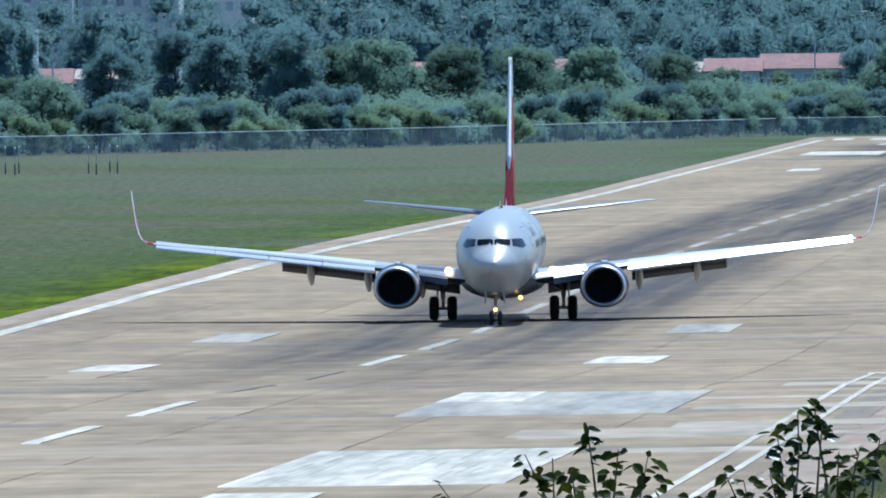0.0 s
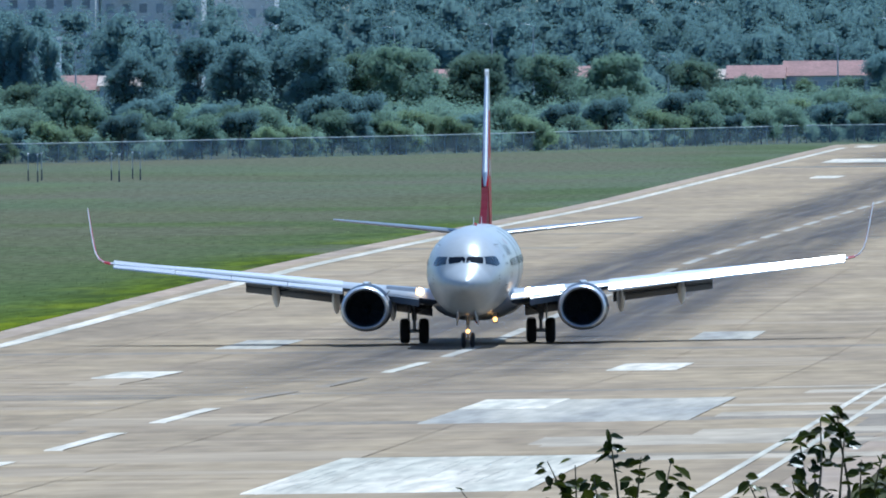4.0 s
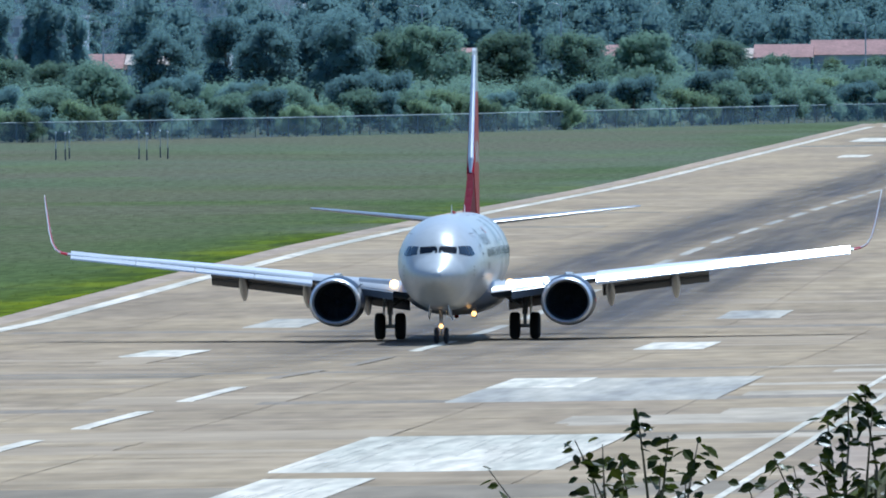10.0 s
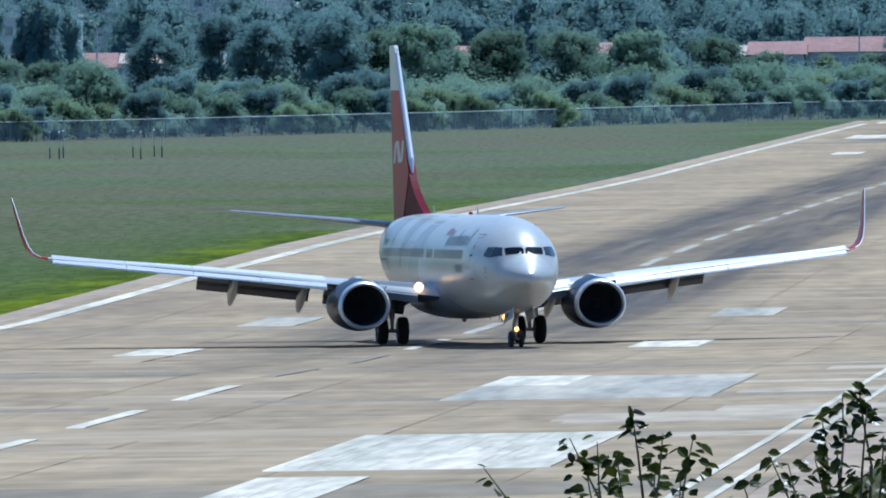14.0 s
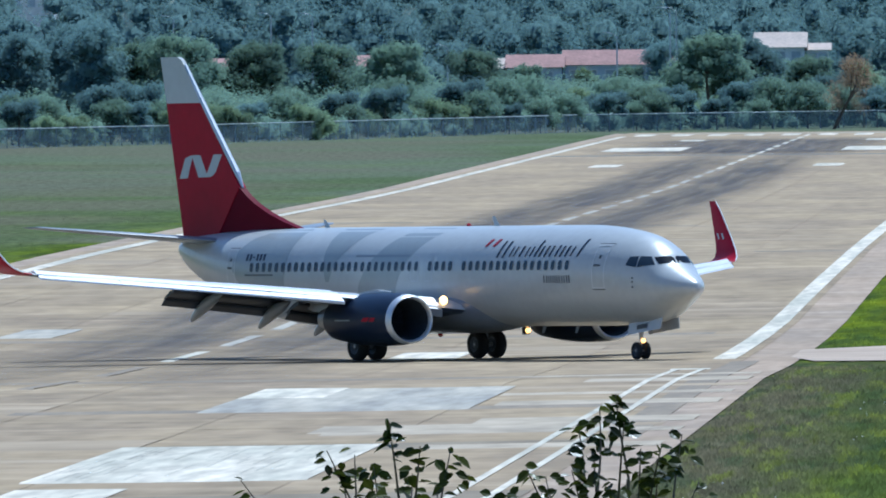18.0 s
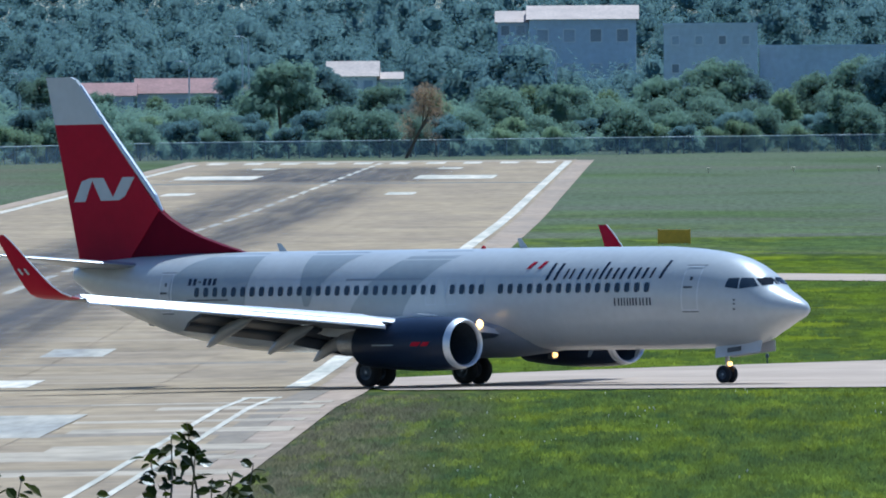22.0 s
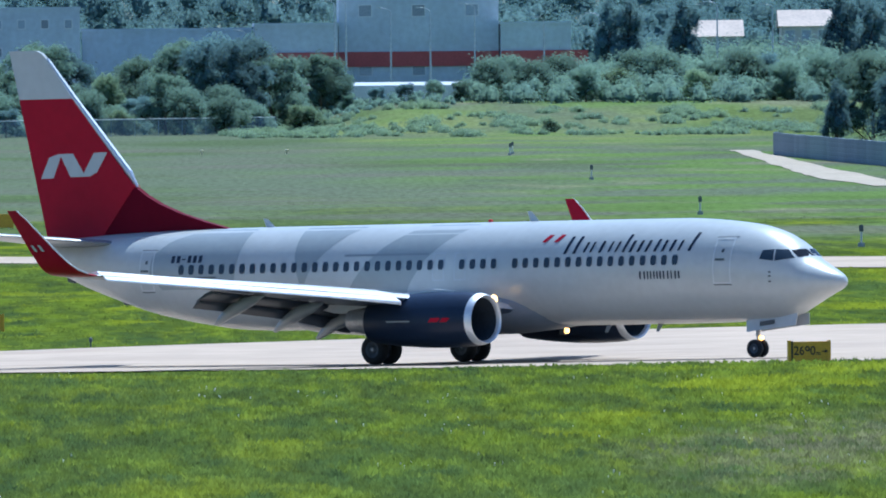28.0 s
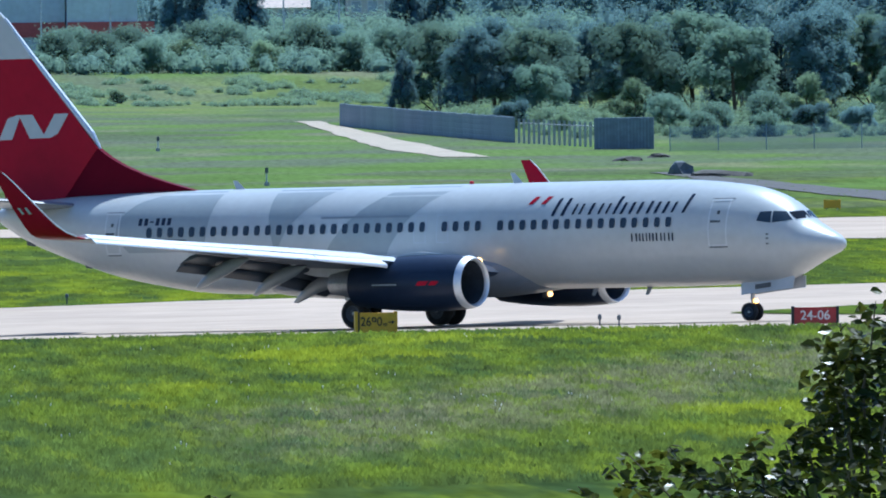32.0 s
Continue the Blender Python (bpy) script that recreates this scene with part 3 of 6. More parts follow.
for y0, x0, x1 in ((744, -60, -40), (700, -62, -44), (1010, -60, -42), (655, -21, -13), (905, -36, -16), (1180, -36, -16), (575, -24, -14)):
    strip_part("repair_strip", x0, x1, y0, y0 + 4, REPAIR, 0.068)
for y0, x0, x1 in ((689, -62, -16), (612, -36, -15), (835, -60, -18), (600, -60, -40)):
    strip_part("repair_strip", x0, x1, y0, y0 + 5, PATCH, 0.066)

# short tyre scuffs over the aiming blocks
SCUFF = open_weave(mat("tyre_scuff", (0.09, 0.085, 0.08), 0.8, var=0.3, big=0.6, fine=4.0, stretch=(1, 0.05, 1), spec=0.1), 0.84)
srng = random.Random(31)
for k in range(34):
    x0, y0 = srng.uniform(-28.8, -21.7), srng.uniform(499, 540)
    strip_part("tyre_scuff", x0, x0 + srng.uniform(0.05, 0.11), y0, min(548.5, y0 + srng.uniform(5, 18)), SCUFF, 0.0900 + 0.0002 * k)
for k in range(10):
    x0, y0 = srng.uniform(-28.3, -25.9), srng.uniform(454, 478)
    strip_part("tyre_scuff", x0, x0 + srng.uniform(0.07, 0.14), y0, y0 + srng.uniform(4, 10), SCUFF, 0.0900 + 0.0002 * k)

# slabs relaid or stained over the years: slightly paler and darker fields
srng = random.Random(23)
for k in range(26):
    lane = srng.randrange(7)
    x0 = lanes[lane] + 0.02
    x1 = lanes[min(7, lane + srng.choice((1, 1, 2, 3)))] - 0.02
    y0 = 450 + 900 * srng.random() ** 1.6
    strip_part("relaid_slab", x0, x1, y0, y0 + srng.uniform(3, 16), REPAIR if srng.random() < 0.6 else STAIN, 0.064 + 0.00004 * k)
for y0, y1, x0, x1 in ((566, 571, -24, -13.2), (583, 592, -20, -13.2), (618, 626, -20.5, -13.2), (640, 644, -21, -13.2), (668, 678, -19, -13.2), (690, 694, -22, -13.2), (540, 546, -20, -13.2)):
    strip_part("relaid_slab", x0, x1, y0, y1, PALE, 0.071)

# ---- taxiways ----
front = [(-13.2, 752), (-12, 736), (-5, 727.5), (6, 718.5), (16, 711), (30, 698.5), (44, 686.5), (60, 672), (120, 615)]
rear = [(-13.2, 777), (-10, 784), (-1, 799), (6, 809), (14, 819), (26, 829), (40, 830), (57, 832), (120, 838)]


def refine(line, n=6):
    out = []
    for (ax, ay), (bx, by) in zip(line, line[1:]):
        out += [(ax + (bx - ax) * k / n, ay + (by - ay) * k / n) for k in range(n)]
    return out + [line[-1]]


v, f = ribbon(refine(front), refine(rear), 0.05)
taxiway = new("taxiway", raw("taxiway", v, f, TAXI))
tagged(taxiway, "pale concrete taxiway leading off the runway", "taxiway", kind="structure")
v, f = ribbon(refine([(-12.7, 1108), (-3, 1116), (17, 1088), (50, 1040), (75, 992), (130, 960)]), refine([(-12.7, 1210), (-3, 1150), (17, 1122), (50, 1103), (75, 1133), (130, 1170)]), 0.05)
cross = new("cross_taxiway", raw("cross_taxiway", v, f, TAXI))
tagged(cross, "distant pale concrete cross taxiway", "taxiway", kind="structure")
v, f = ribbon(refine([(44.6, 741), (47, 730), (50, 719), (120, 650)]), refine([(44.7, 743), (48.5, 752), (53, 763), (120, 790)]), 0.09)
island = new("grass_island", raw("grass_island", v, f, GRASS))
tagged(island, "green grass island between two taxiways", "grass", kind="structure")
def ragged(line, amount, seed):
    r = random.Random(seed)
    return [(x + r.uniform(-amount, amount), y) for x, y in line]


v, f = ribbon(ragged(refine([(80, 2140), (77.5, 1990), (75, 1850), (73.5, 1760), (75, 1665)]), 0.3, 1), ragged(refine([(82.5, 2140), (81, 1990), (79.5, 1850), (79, 1760), (79, 1660)]), 0.3, 2), 0.06)
track = new("dirt_track", raw("dirt_track", v, f, DIRT))
tagged(track, "pale dirt track through the meadow", "track", kind="structure")
v, f = ribbon(ragged(refine([(83, 1480), (82.6, 1400), (82.5, 1320), (84, 1230), (88, 1160)]), 0.4, 3), ragged(refine([(85.5, 1480), (86, 1400), (87.5, 1320), (92, 1230), (110, 1160)]), 0.5, 4), 0.06)
ditch = new("ditch_edge", raw("ditch_edge", v, f, SOIL))
tagged(ditch, "dark earth edge of a drainage ditch", "ditch", kind="structure")


# ---- grass ----
def inside(x, y, poly):
    hit = np.zeros(len(x), bool)
    for (ax, ay), (bx, by) in zip(poly, poly[1:] + poly[:1]):
        c = ((ay > y) != (by > y)) & (x < (bx - ax) * (y - ay) / ((by - ay) or 1e-9) + ax)
        hit ^= c
    return hit


PAVED = [[(-64.2, 300), (-12.4, 300), (-12.4, 2400), (-64.2, 2400)], front + rear[::-1],
         [(-12.7, 1108), (-3, 1116), (17, 1088), (50, 1040), (75, 992), (130, 960), (130, 1170), (75, 1133), (50, 1103), (17, 1122), (-3, 1150), (-12.7, 1210)],
         [(80, 2140), (77.5, 1990), (75, 1850), (73.5, 1760), (75, 1665), (79, 1660), (79, 1760), (79.5, 1850), (81, 1990), (82.5, 2140)]]


def tufts(name, x0, x1, y0, y1, count, height, material, label, seed, clump=0.0):
    r = np.random.RandomState(seed)
    x, y = r.uniform(x0, x1, count), y0 + (y1 - y0) * r.uniform(0, 1, count) ** 1.2
    keep = np.ones(count, bool)
    for p in PAVED:
        keep &= ~inside(x, y, p)
    if clump:
        keep &= np.sin(x * 0.35 + 2 * np.sin(y * 0.06)) + np.sin(y * 0.11 + 1.5 * np.sin(x * 0.21)) + r.normal(0, 0.8, count) > -clump
    x, y = x[keep], y[keep]
    z = np.array([land(a, b) for a, b in zip(x, y)])
    n = len(x)
    h = height * r.uniform(0.5, 1.4, n)
    verts, blades = [], 3
    base = np.stack([x, y, z], 1)
    out = np.zeros((n, blades, 3, 3))
    for k in range(blades):
        a = r.uniform(-0.55, 0.55, n)
        w = h * r.uniform(0.5, 0.9, n)
        d = np.stack([np.cos(a) * w, np.sin(a) * w, np.zeros(n)], 1)
        lean = np.stack([r.normal(0, 0.35, n) * h, np.clip(r.normal(0.9, 0.2, n), 0.65, 1.5) * h, h * r.uniform(0.6, 1.0, n)], 1)
        turn_over = ((d[:, 2] * lean[:, 0] - d[:, 0] * lean[:, 2]) > 0)[:, None]
        d = np.where(turn_over, -d, d)
        out[:, k, 0], out[:, k, 1], out[:, k, 2] = base - d * 0.5, base + d * 0.5, base + lean
    verts = out.reshape(-1, 3)
    me = bpy.data.meshes.new(name)
    me.from_pydata(verts.tolist(), [], np.arange(len(verts)).reshape(-1, 3).tolist())
    me.polygons.foreach_set("use_smooth", [True] * len(me.polygons))
    soft = np.repeat(np.stack([r.normal(0, 0.22, n * blades), r.normal(0, 0.22, n * blades), np.ones(n * blades)], 1), 3, 0)
    soft /= np.linalg.norm(soft, axis=1, keepdims=True)
    me.normals_split_custom_set_from_vertices(soft.tolist())
    me.materials.append(material)
    return tagged(new(name, me), label, "grass", kind="stuff")


tufts("near_grass", -13, 54, 436, 704, 90000, 0.17, BLADES, "bright green tufted grass beside the taxiway", 1)
tufts("verge_grass", -13, 75, 770, 1130, 30000, 0.12, BLADES, "green tufted grass between the taxiways", 2)
tufts("left_meadow_grass", -160, -64, 800, 2450, 20000, 0.12, GRASS, "olive green meadow grass beside the runway", 3)
tufts("right_meadow_grass", -13, 130, 1130, 2600, 22000, 0.12, GRASS, "olive green meadow grass before the far fence", 4)


# pale flower heads scattered in clusters through the near grass
r = np.random.RandomState(12)
verts, faces = [], []
for k in range(90):
    cx, cy = r.uniform(-12, 52), r.uniform(450, 700)
    for q in range(r.randint(1, 7)):
        x, y = cx + r.normal(0, 0.5), cy + r.normal(0, 5.0)
        if y > 704 - 0.85 * max(x, 0) or y < 440:
            continue
        z, w = land(x, y) + r.uniform(0.10, 0.2), r.uniform(0.009, 0.019)
        b = len(verts)
        verts += [(x - w, y, z), (x, y - w, z - 0.01), (x + w, y, z), (x, y + w, z + 0.02), (x, y, z - 0.10)]
        faces += [(b, b + 1, b + 2, b + 3), (b, b + 4, b + 1), (b + 1, b + 4, b + 2)]
tagged(new("meadow_flowers", raw("meadow_flowers", verts, faces, SIGN_WHITE)), "tiny white flower heads scattered in the grass", "flowers", kind="stuff")


# ---- the airliner: x forward, y to its left, z up, from the ground between its main wheels ----
NOSE = 19.77
# distance behind the nose, top, bottom, half width
HULL = [(0.0, 2.84, 2.76, 0.03), (0.08, 3.00, 2.63, 0.21), (0.3, 3.16, 2.50, 0.45), (0.7, 3.37, 2.34, 0.74), (1.2, 3.64, 2.11, 1.01), (1.45, 3.78, 1.98, 1.115),
        (1.66, 3.98, 1.88, 1.20), (1.86, 4.18, 1.77, 1.27), (2.2, 4.42, 1.60, 1.38), (2.64, 4.66, 1.48, 1.49), (3.2, 4.87, 1.43, 1.61), (3.8, 5.02, 1.40, 1.70), (4.6, 5.14, 1.37, 1.79), (5.8, 5.26, 1.34, 1.86), (7.2, 5.33, 1.33, 1.88),
        (12, 5.34, 1.33, 1.88), (18, 5.34, 1.33, 1.88), (24.5, 5.34, 1.34, 1.88), (26.5, 5.34, 1.34, 1.88), (28.5, 5.33, 1.42, 1.85), (30.5, 5.31, 1.69, 1.76),
        (32.5, 5.27, 2.07, 1.58), (34.5, 5.20, 2.66, 1.28), (36.2, 5.10, 3.25, 0.92), (37.4, 4.98, 3.78, 0.56), (38.1, 4.80, 4.20, 0.26)]
H_S, H_T, H_B, H_W = (list(c) for c in zip(*HULL))


def eased(xs, ys, at):
    """A curve through the stations without kinks or overshoot."""
    h = np.diff(xs)
    d = np.diff(ys) / h
    m = np.concatenate([[d[0]], np.where(d[:-1] * d[1:] > 0, 2 * d[:-1] * d[1:] / (d[:-1] + d[1:] + 1e-12), 0.0), [d[-1]]])
    i = np.clip(np.searchsorted(xs, at) - 1, 0, len(h) - 1)
    t = (at - np.array(xs)[i]) / h[i]
    y = np.array(ys)
    return (1 + 2 * t) * (1 - t) ** 2 * y[i] + t * (1 - t) ** 2 * h[i] * m[i] + t * t * (3 - 2 * t) * y[i + 1] + t * t * (t - 1) * h[i] * m[i + 1]


H_AT = np.concatenate([np.linspace(0, 4, 200)[:-1], np.linspace(4, 38.1, 300)])
H_T, H_B, H_W = (eased(H_S, c, H_AT) for c in (H_T, H_B, H_W))
STATIONS, H_S = list(H_S), H_AT


def hull(s, a, out=0.0):
    """A point of the hull s behind the nose at the angle a (0: right side, 90: top)."""
    t, b, w = (float(np.interp(s, H_S, c)) for c in (H_T, H_B, H_W))
    zc = (t + b) / 2 + 0.06 * (t - b) / 4
    c, k = math.cos(radians(a)), math.sin(radians(a))
    up = (t - zc) if k > 0 else (zc - b)
    return Vector((NOSE - s, -(w + out) * c, zc + (up + out) * k))


def hull_angle(s, z):
    t, b = float(np.interp(s, H_S, H_T)), float(np.interp(s, H_S, H_B))
    zc = (t + b) / 2 + 0.06 * (t - b) / 4
    return math.degrees(math.asin(max(-1, min(1, (z - zc) / ((t - zc) if z > zc else (zc - b))))))


def skin(bm, corners, out=0.006, n=6, side=1):
    """A patch of paint on the hull; corners: rows of (height, x of its rear edge, x of its front edge)."""
    rows = []
    for z, xa, xb in corners:
        row = []
        for k in range(n + 1):
            x = xa + (xb - xa) * k / n
            s = NOSE - x
            p = hull(s, hull_angle(s, z), out)
            row.append((p.x, p.y * side, p.z))
        rows.append(row)
    loft(bm, rows, close=False)


airliner = thing("airliner", "white twin-engine airliner with red tail and winglets taxiing", "airplane")
bm = bmesh.new()
fine_s = sorted(set(STATIONS + list(np.arange(0.1, 8, 0.25)) + list(np.arange(8, 38, 1.0))))
loft(bm, [[hull(s, a) for a in np.arange(0, 360, 7.5)] for s in fine_s])
part("fuselage", bm, WHITE, airliner, "white painted fuselage", smooth=50)
# belly fairing between the wings
bm = bmesh.new()
rings = []
for x, w, d in ((7.6, 0.4, 1.36), (6.4, 1.25, 1.22), (4.6, 1.95, 1.06), (0, 2.1, 1.02), (-2.5, 1.95, 1.08), (-4.8, 1.5, 1.22), (-6.6, 0.8, 1.5)):
    rings.append([(x, w * math.cos(radians(a)), d + 0.95 + 0.95 * math.sin(radians(a))) for a in range(0, 360, 15)])
loft(bm, rings)
part("belly_fairing", bm, FAIRING, airliner, "grey belly fairing", smooth=50)


def band(rear, front, z0, z1, side, n=14):
    bm = bmesh.new()
    rows = []
    for k in range(n + 1):
        z = z0 + (z1 - z0) * k / n
        rows.append((z, float(np.interp(z, *rear)), float(np.interp(z, *front))))
    skin(bm, rows, 0.006, 10, side)
    return bm


for side in (1, -1):
    for rear, front, z0 in (
            (([2.9, 3.6, 4.3, 4.9, 5.3], [-11.3, -12.0, -11.9, -11.2, -9.8]), ([2.9, 5.3], [-7.8, -7.5]), 3.0),
            (([3.1, 4.2, 5.3], [-4.6, -4.9, -5.05]), ([3.1, 3.8, 4.5, 5.0, 5.3], [-4.4, -4.0, -3.3, -2.7, -2.1]), 3.15),
            (([2.2, 3.0, 3.8, 4.5, 5.0, 5.3], [-2.6, -2.2, -1.5, -0.7, 0.1, 0.9]), ([2.2, 3.0, 4.0, 4.7, 5.3], [0.2, 0.6, 1.4, 2.2, 3.2]), 2.3)):
        part("livery_band", band(rear, front, z0, 5.27, side), BANDGREY, airliner, "pale grey curved paint band", smooth=40)
    # cabin windows
    for k in range(48):
        if k in (16, 21):
            continue
        s = NOSE - 13.15 + 0.5 * k
        bm = bmesh.new()
        c = []
        for a in range(0, 360, 30):
            dx = 0.125 * max(-1, min(1, 1.25 * math.cos(radians(a))))
            dz = 0.185 * max(-1, min(1, 1.25 * math.sin(radians(a))))
            p = hull(s - dx, hull_angle(s - dx, 3.76 + dz), 0.024)
            c.append(bm.verts.new((p.x, p.y * side, p.z)))
        bm.faces.new(c)
        part("cabin_window", bm, CABIN_GLASS, airliner)
    # doors: raised seam frames
    for name, x, w, z0, z1 in (("forward_door", 15.25, 0.80, 2.82, 4.56), ("aft_door", -12.15, 0.72, 2.95, 4.52), ("exit_hatch", 2.03, 0.56, 3.15, 4.22), ("exit_hatch", 3.05, 0.56, 3.15, 4.22)):
        bm = bmesh.new()
        t = 0.065 if "door" in name else 0.05
        for za, zb, xa, xb in ((z0, z0 + t, x - w / 2, x + w / 2), (z1 - t, z1, x - w / 2, x + w / 2)):
            skin(bm, [(za, xa, xb), (zb, xa, xb)], 0.012, 4, side)
        for xa, xb in ((x - w / 2, x - w / 2 + t), (x + w / 2 - t, x + w / 2)):
            skin(bm, [(z0 + t + (z1 - z0 - 2 * t) * k / 6, xa, xb) for k in range(7)], 0.012, 1, side)
        door = part(name, bm, DOORTRIM if "door" in name else WINGGREY, airliner)
        if "door" in name:
            bm = bmesh.new()
            skin(bm, [(3.70, x - 0.30, x + 0.12), (3.78, x - 0.30, x + 0.12)], 0.016, 2, side)
            part("door_handle", bm, FLAPDARK, door)
            bm = bmesh.new()
            skin(bm, [(4.00, x - 0.06, x + 0.06), (4.14, x - 0.06, x + 0.06)], 0.016, 2, side)
            part("door_window", bm, FLAPDARK, door)
            bm = bmesh.new()
            skin(bm, [(z0 - 0.05, x - w / 2 + 0.06, x + w / 2), (z0 - 0.004, x - w / 2, x + w / 2)], 0.010, 4, side)
            part("sill_seam", bm, FLAPDARK, door)
            bm = bmesh.new()
            skin(bm, [(z1 + 0.004, x - w / 2, x + w / 2 + 0.1), (z1 + 0.034, x - w / 2, x + w / 2 + 0.1)], 0.010, 4, side)
            part("rain_gutter", bm, FLAPDARK, door)
    # titles as plain slanted bars
    for k, (x0, w, z0, z1) in enumerate(((8.0, 0.14, 4.10, 4.72), (8.42, 0.14, 4.10, 4.72), (8.9, 0.1, 4.14, 4.50), (9.2, 0.1, 4.14, 4.50), (9.62, 0.13, 4.12, 4.52), (10.05, 0.1, 4.14, 4.50), (10.38, 0.1, 4.14, 4.50), (10.72, 0.13, 4.12, 4.75),
                                         (11.05, 0.13, 4.12, 4.52), (11.42, 0.13, 4.12, 4.52), (11.78, 0.13, 4.12, 4.52), (12.2, 0.13, 4.12, 4.55), (12.55, 0.13, 4.12, 4.52), (12.92, 0.13, 4.12, 4.52),
                                         (13.3, 0.1, 4.14, 4.50), (13.78, 0.13, 4.12, 4.78))):
        bm = bmesh.new()
        z0 -= 0.03
        skin(bm, [(z0 + (z1 - z0) * j / 4, x0 + 0.35 * (z0 - 4.1 + (z1 - z0) * j / 4) - 0.12, x0 + 0.35 * (z0 - 4.1 + (z1 - z0) * j / 4) + w - 0.12) for j in range(5)], 0.012, 2, side)
        part("title_bar", bm, NAVY, airliner)
    for x0, w in ((11.50, 0.07), (11.70, 0.07), (11.86, 0.06), (12.0, 0.06), (12.16, 0.06), (12.30, 0.06), (12.44, 0.07), (12.60, 0.07), (12.80, 0.06), (12.96, 0.06), (13.14, 0.07), (13.30, 0.07)):
        bm = bmesh.new()
        skin(bm, [(3.06 + 0.3 * j / 3, x0, x0 + w) for j in range(4)], 0.012, 2, side)
        part("title_bar", bm, NAVY, airliner)
    for x0, x1, z0, z1, m in (*((-10.9 + 0.27 * k, -10.73 + 0.27 * k, 4.03 if k != 2 else 4.14, 4.30 if k != 2 else 4.19, NAVY) for k in range(6)), (-2.5, 1.5, 4.14, 4.22, GREY), (-10.9, -8.6, 3.42, 3.48, FLAPDARK)):
        bm = bmesh.new()
        skin(bm, [(z0, x0, x1), (z1, x0, x1)], 0.012, 12, side)
        part("lettering_bar", bm, m, airliner)
    for x0 in (6.72, 7.28):
        bm = bmesh.new()
        skin(bm, [(4.52 + 0.28 * j / 4, x0 + 0.25 * j / 4, x0 + 0.25 * j / 4 + 0.20) for j in range(5)], 0.012, 2, side)
        part("emblem_bar", bm, RED, airliner)
    # flight deck windows: one in front, two at the side; corners as (distance behind the nose, height)
    for name, quad in (("windshield", ((1.473, 3.80), (1.66, 3.76), (1.97, 4.04), (1.752, 4.07))), ("side_window", ((1.73, 3.74), (2.38, 3.65), (2.45, 4.08), (2.05, 4.06))), ("side_window", ((2.43, 3.65), (2.97, 3.73), (2.91, 4.06), (2.50, 4.08)))):
        bm = bmesh.new()
        grid = []
        for v in range(5):
            row = []
            for u in range(5):
                a, b, c, d = (Vector(q) for q in quad)
                q = (a * (4 - u) + b * u) / 4 * (4 - v) / 4 + (d * (4 - u) + c * u) / 4 * v / 4
                p = hull(q.x, hull_angle(q.x, q.y), 0.012)
                row.append((p.x, min(p.y, -0.03) * side, p.z))
            grid.append(row)
        loft(bm, grid, close=False)
        part(name, bm, GLASS if name == "windshield" else SIDE_GLASS, airliner, "dark flight deck glass", smooth=60)
    # static ports below the side window
    for z in (2.85, 3.05, 3.2):
        bm = bmesh.new()
        skin(bm, [(z, 17.2, 17.3), (z + 0.06, 17.2, 17.3)], 0.012, 1, side)
        part("static_port", bm, FLAPDARK, airliner)

# ---- wings ----
# span, leading edge x, trailing edge x, height, thickness
WING = [(1.2, 5.6, -2.1, 1.95, 0.95), (2.4, 5.0, -2.05, 2.10, 0.85), (4.2, 3.95, -2.0, 2.34, 0.66), (5.9, 3.1, -1.98, 2.56, 0.52), (9.0, 1.36, -2.80, 2.92, 0.40), (12.5, -0.6, -3.72, 3.28, 0.28), (15.5, -2.26, -4.52, 3.56, 0.19), (16.75, -2.95, -4.85, 3.67, 0.15)]


def foil(le, te, z, th, y, n=10):
    """A wing section as a ring of points."""
    c = le - te
    ring = []
    for k in range(n + 1):
        u = 0.5 * (1 - math.cos(math.pi * k / n))
        h = th * (1.48 * math.sqrt(u) - 0.63 * u - 1.76 * u * u + 1.42 * u ** 3 - 0.51 * u ** 4) * 0.98
        ring.append((le - u * c, y, z + h * 1.05))
    for k in range(n - 1, 0, -1):
        u = 0.5 * (1 - math.cos(math.pi * k / n))
        h = th * (1.48 * math.sqrt(u) - 0.63 * u - 1.76 * u * u + 1.42 * u ** 3 - 0.51 * u ** 4) * 0.98
        ring.append((le - u * c, y, z - h * 0.75))
    return ring


def wing_at(y):
    cols = list(zip(*WING))
    return [float(np.interp(abs(y), cols[0], c)) for c in cols[1:]]


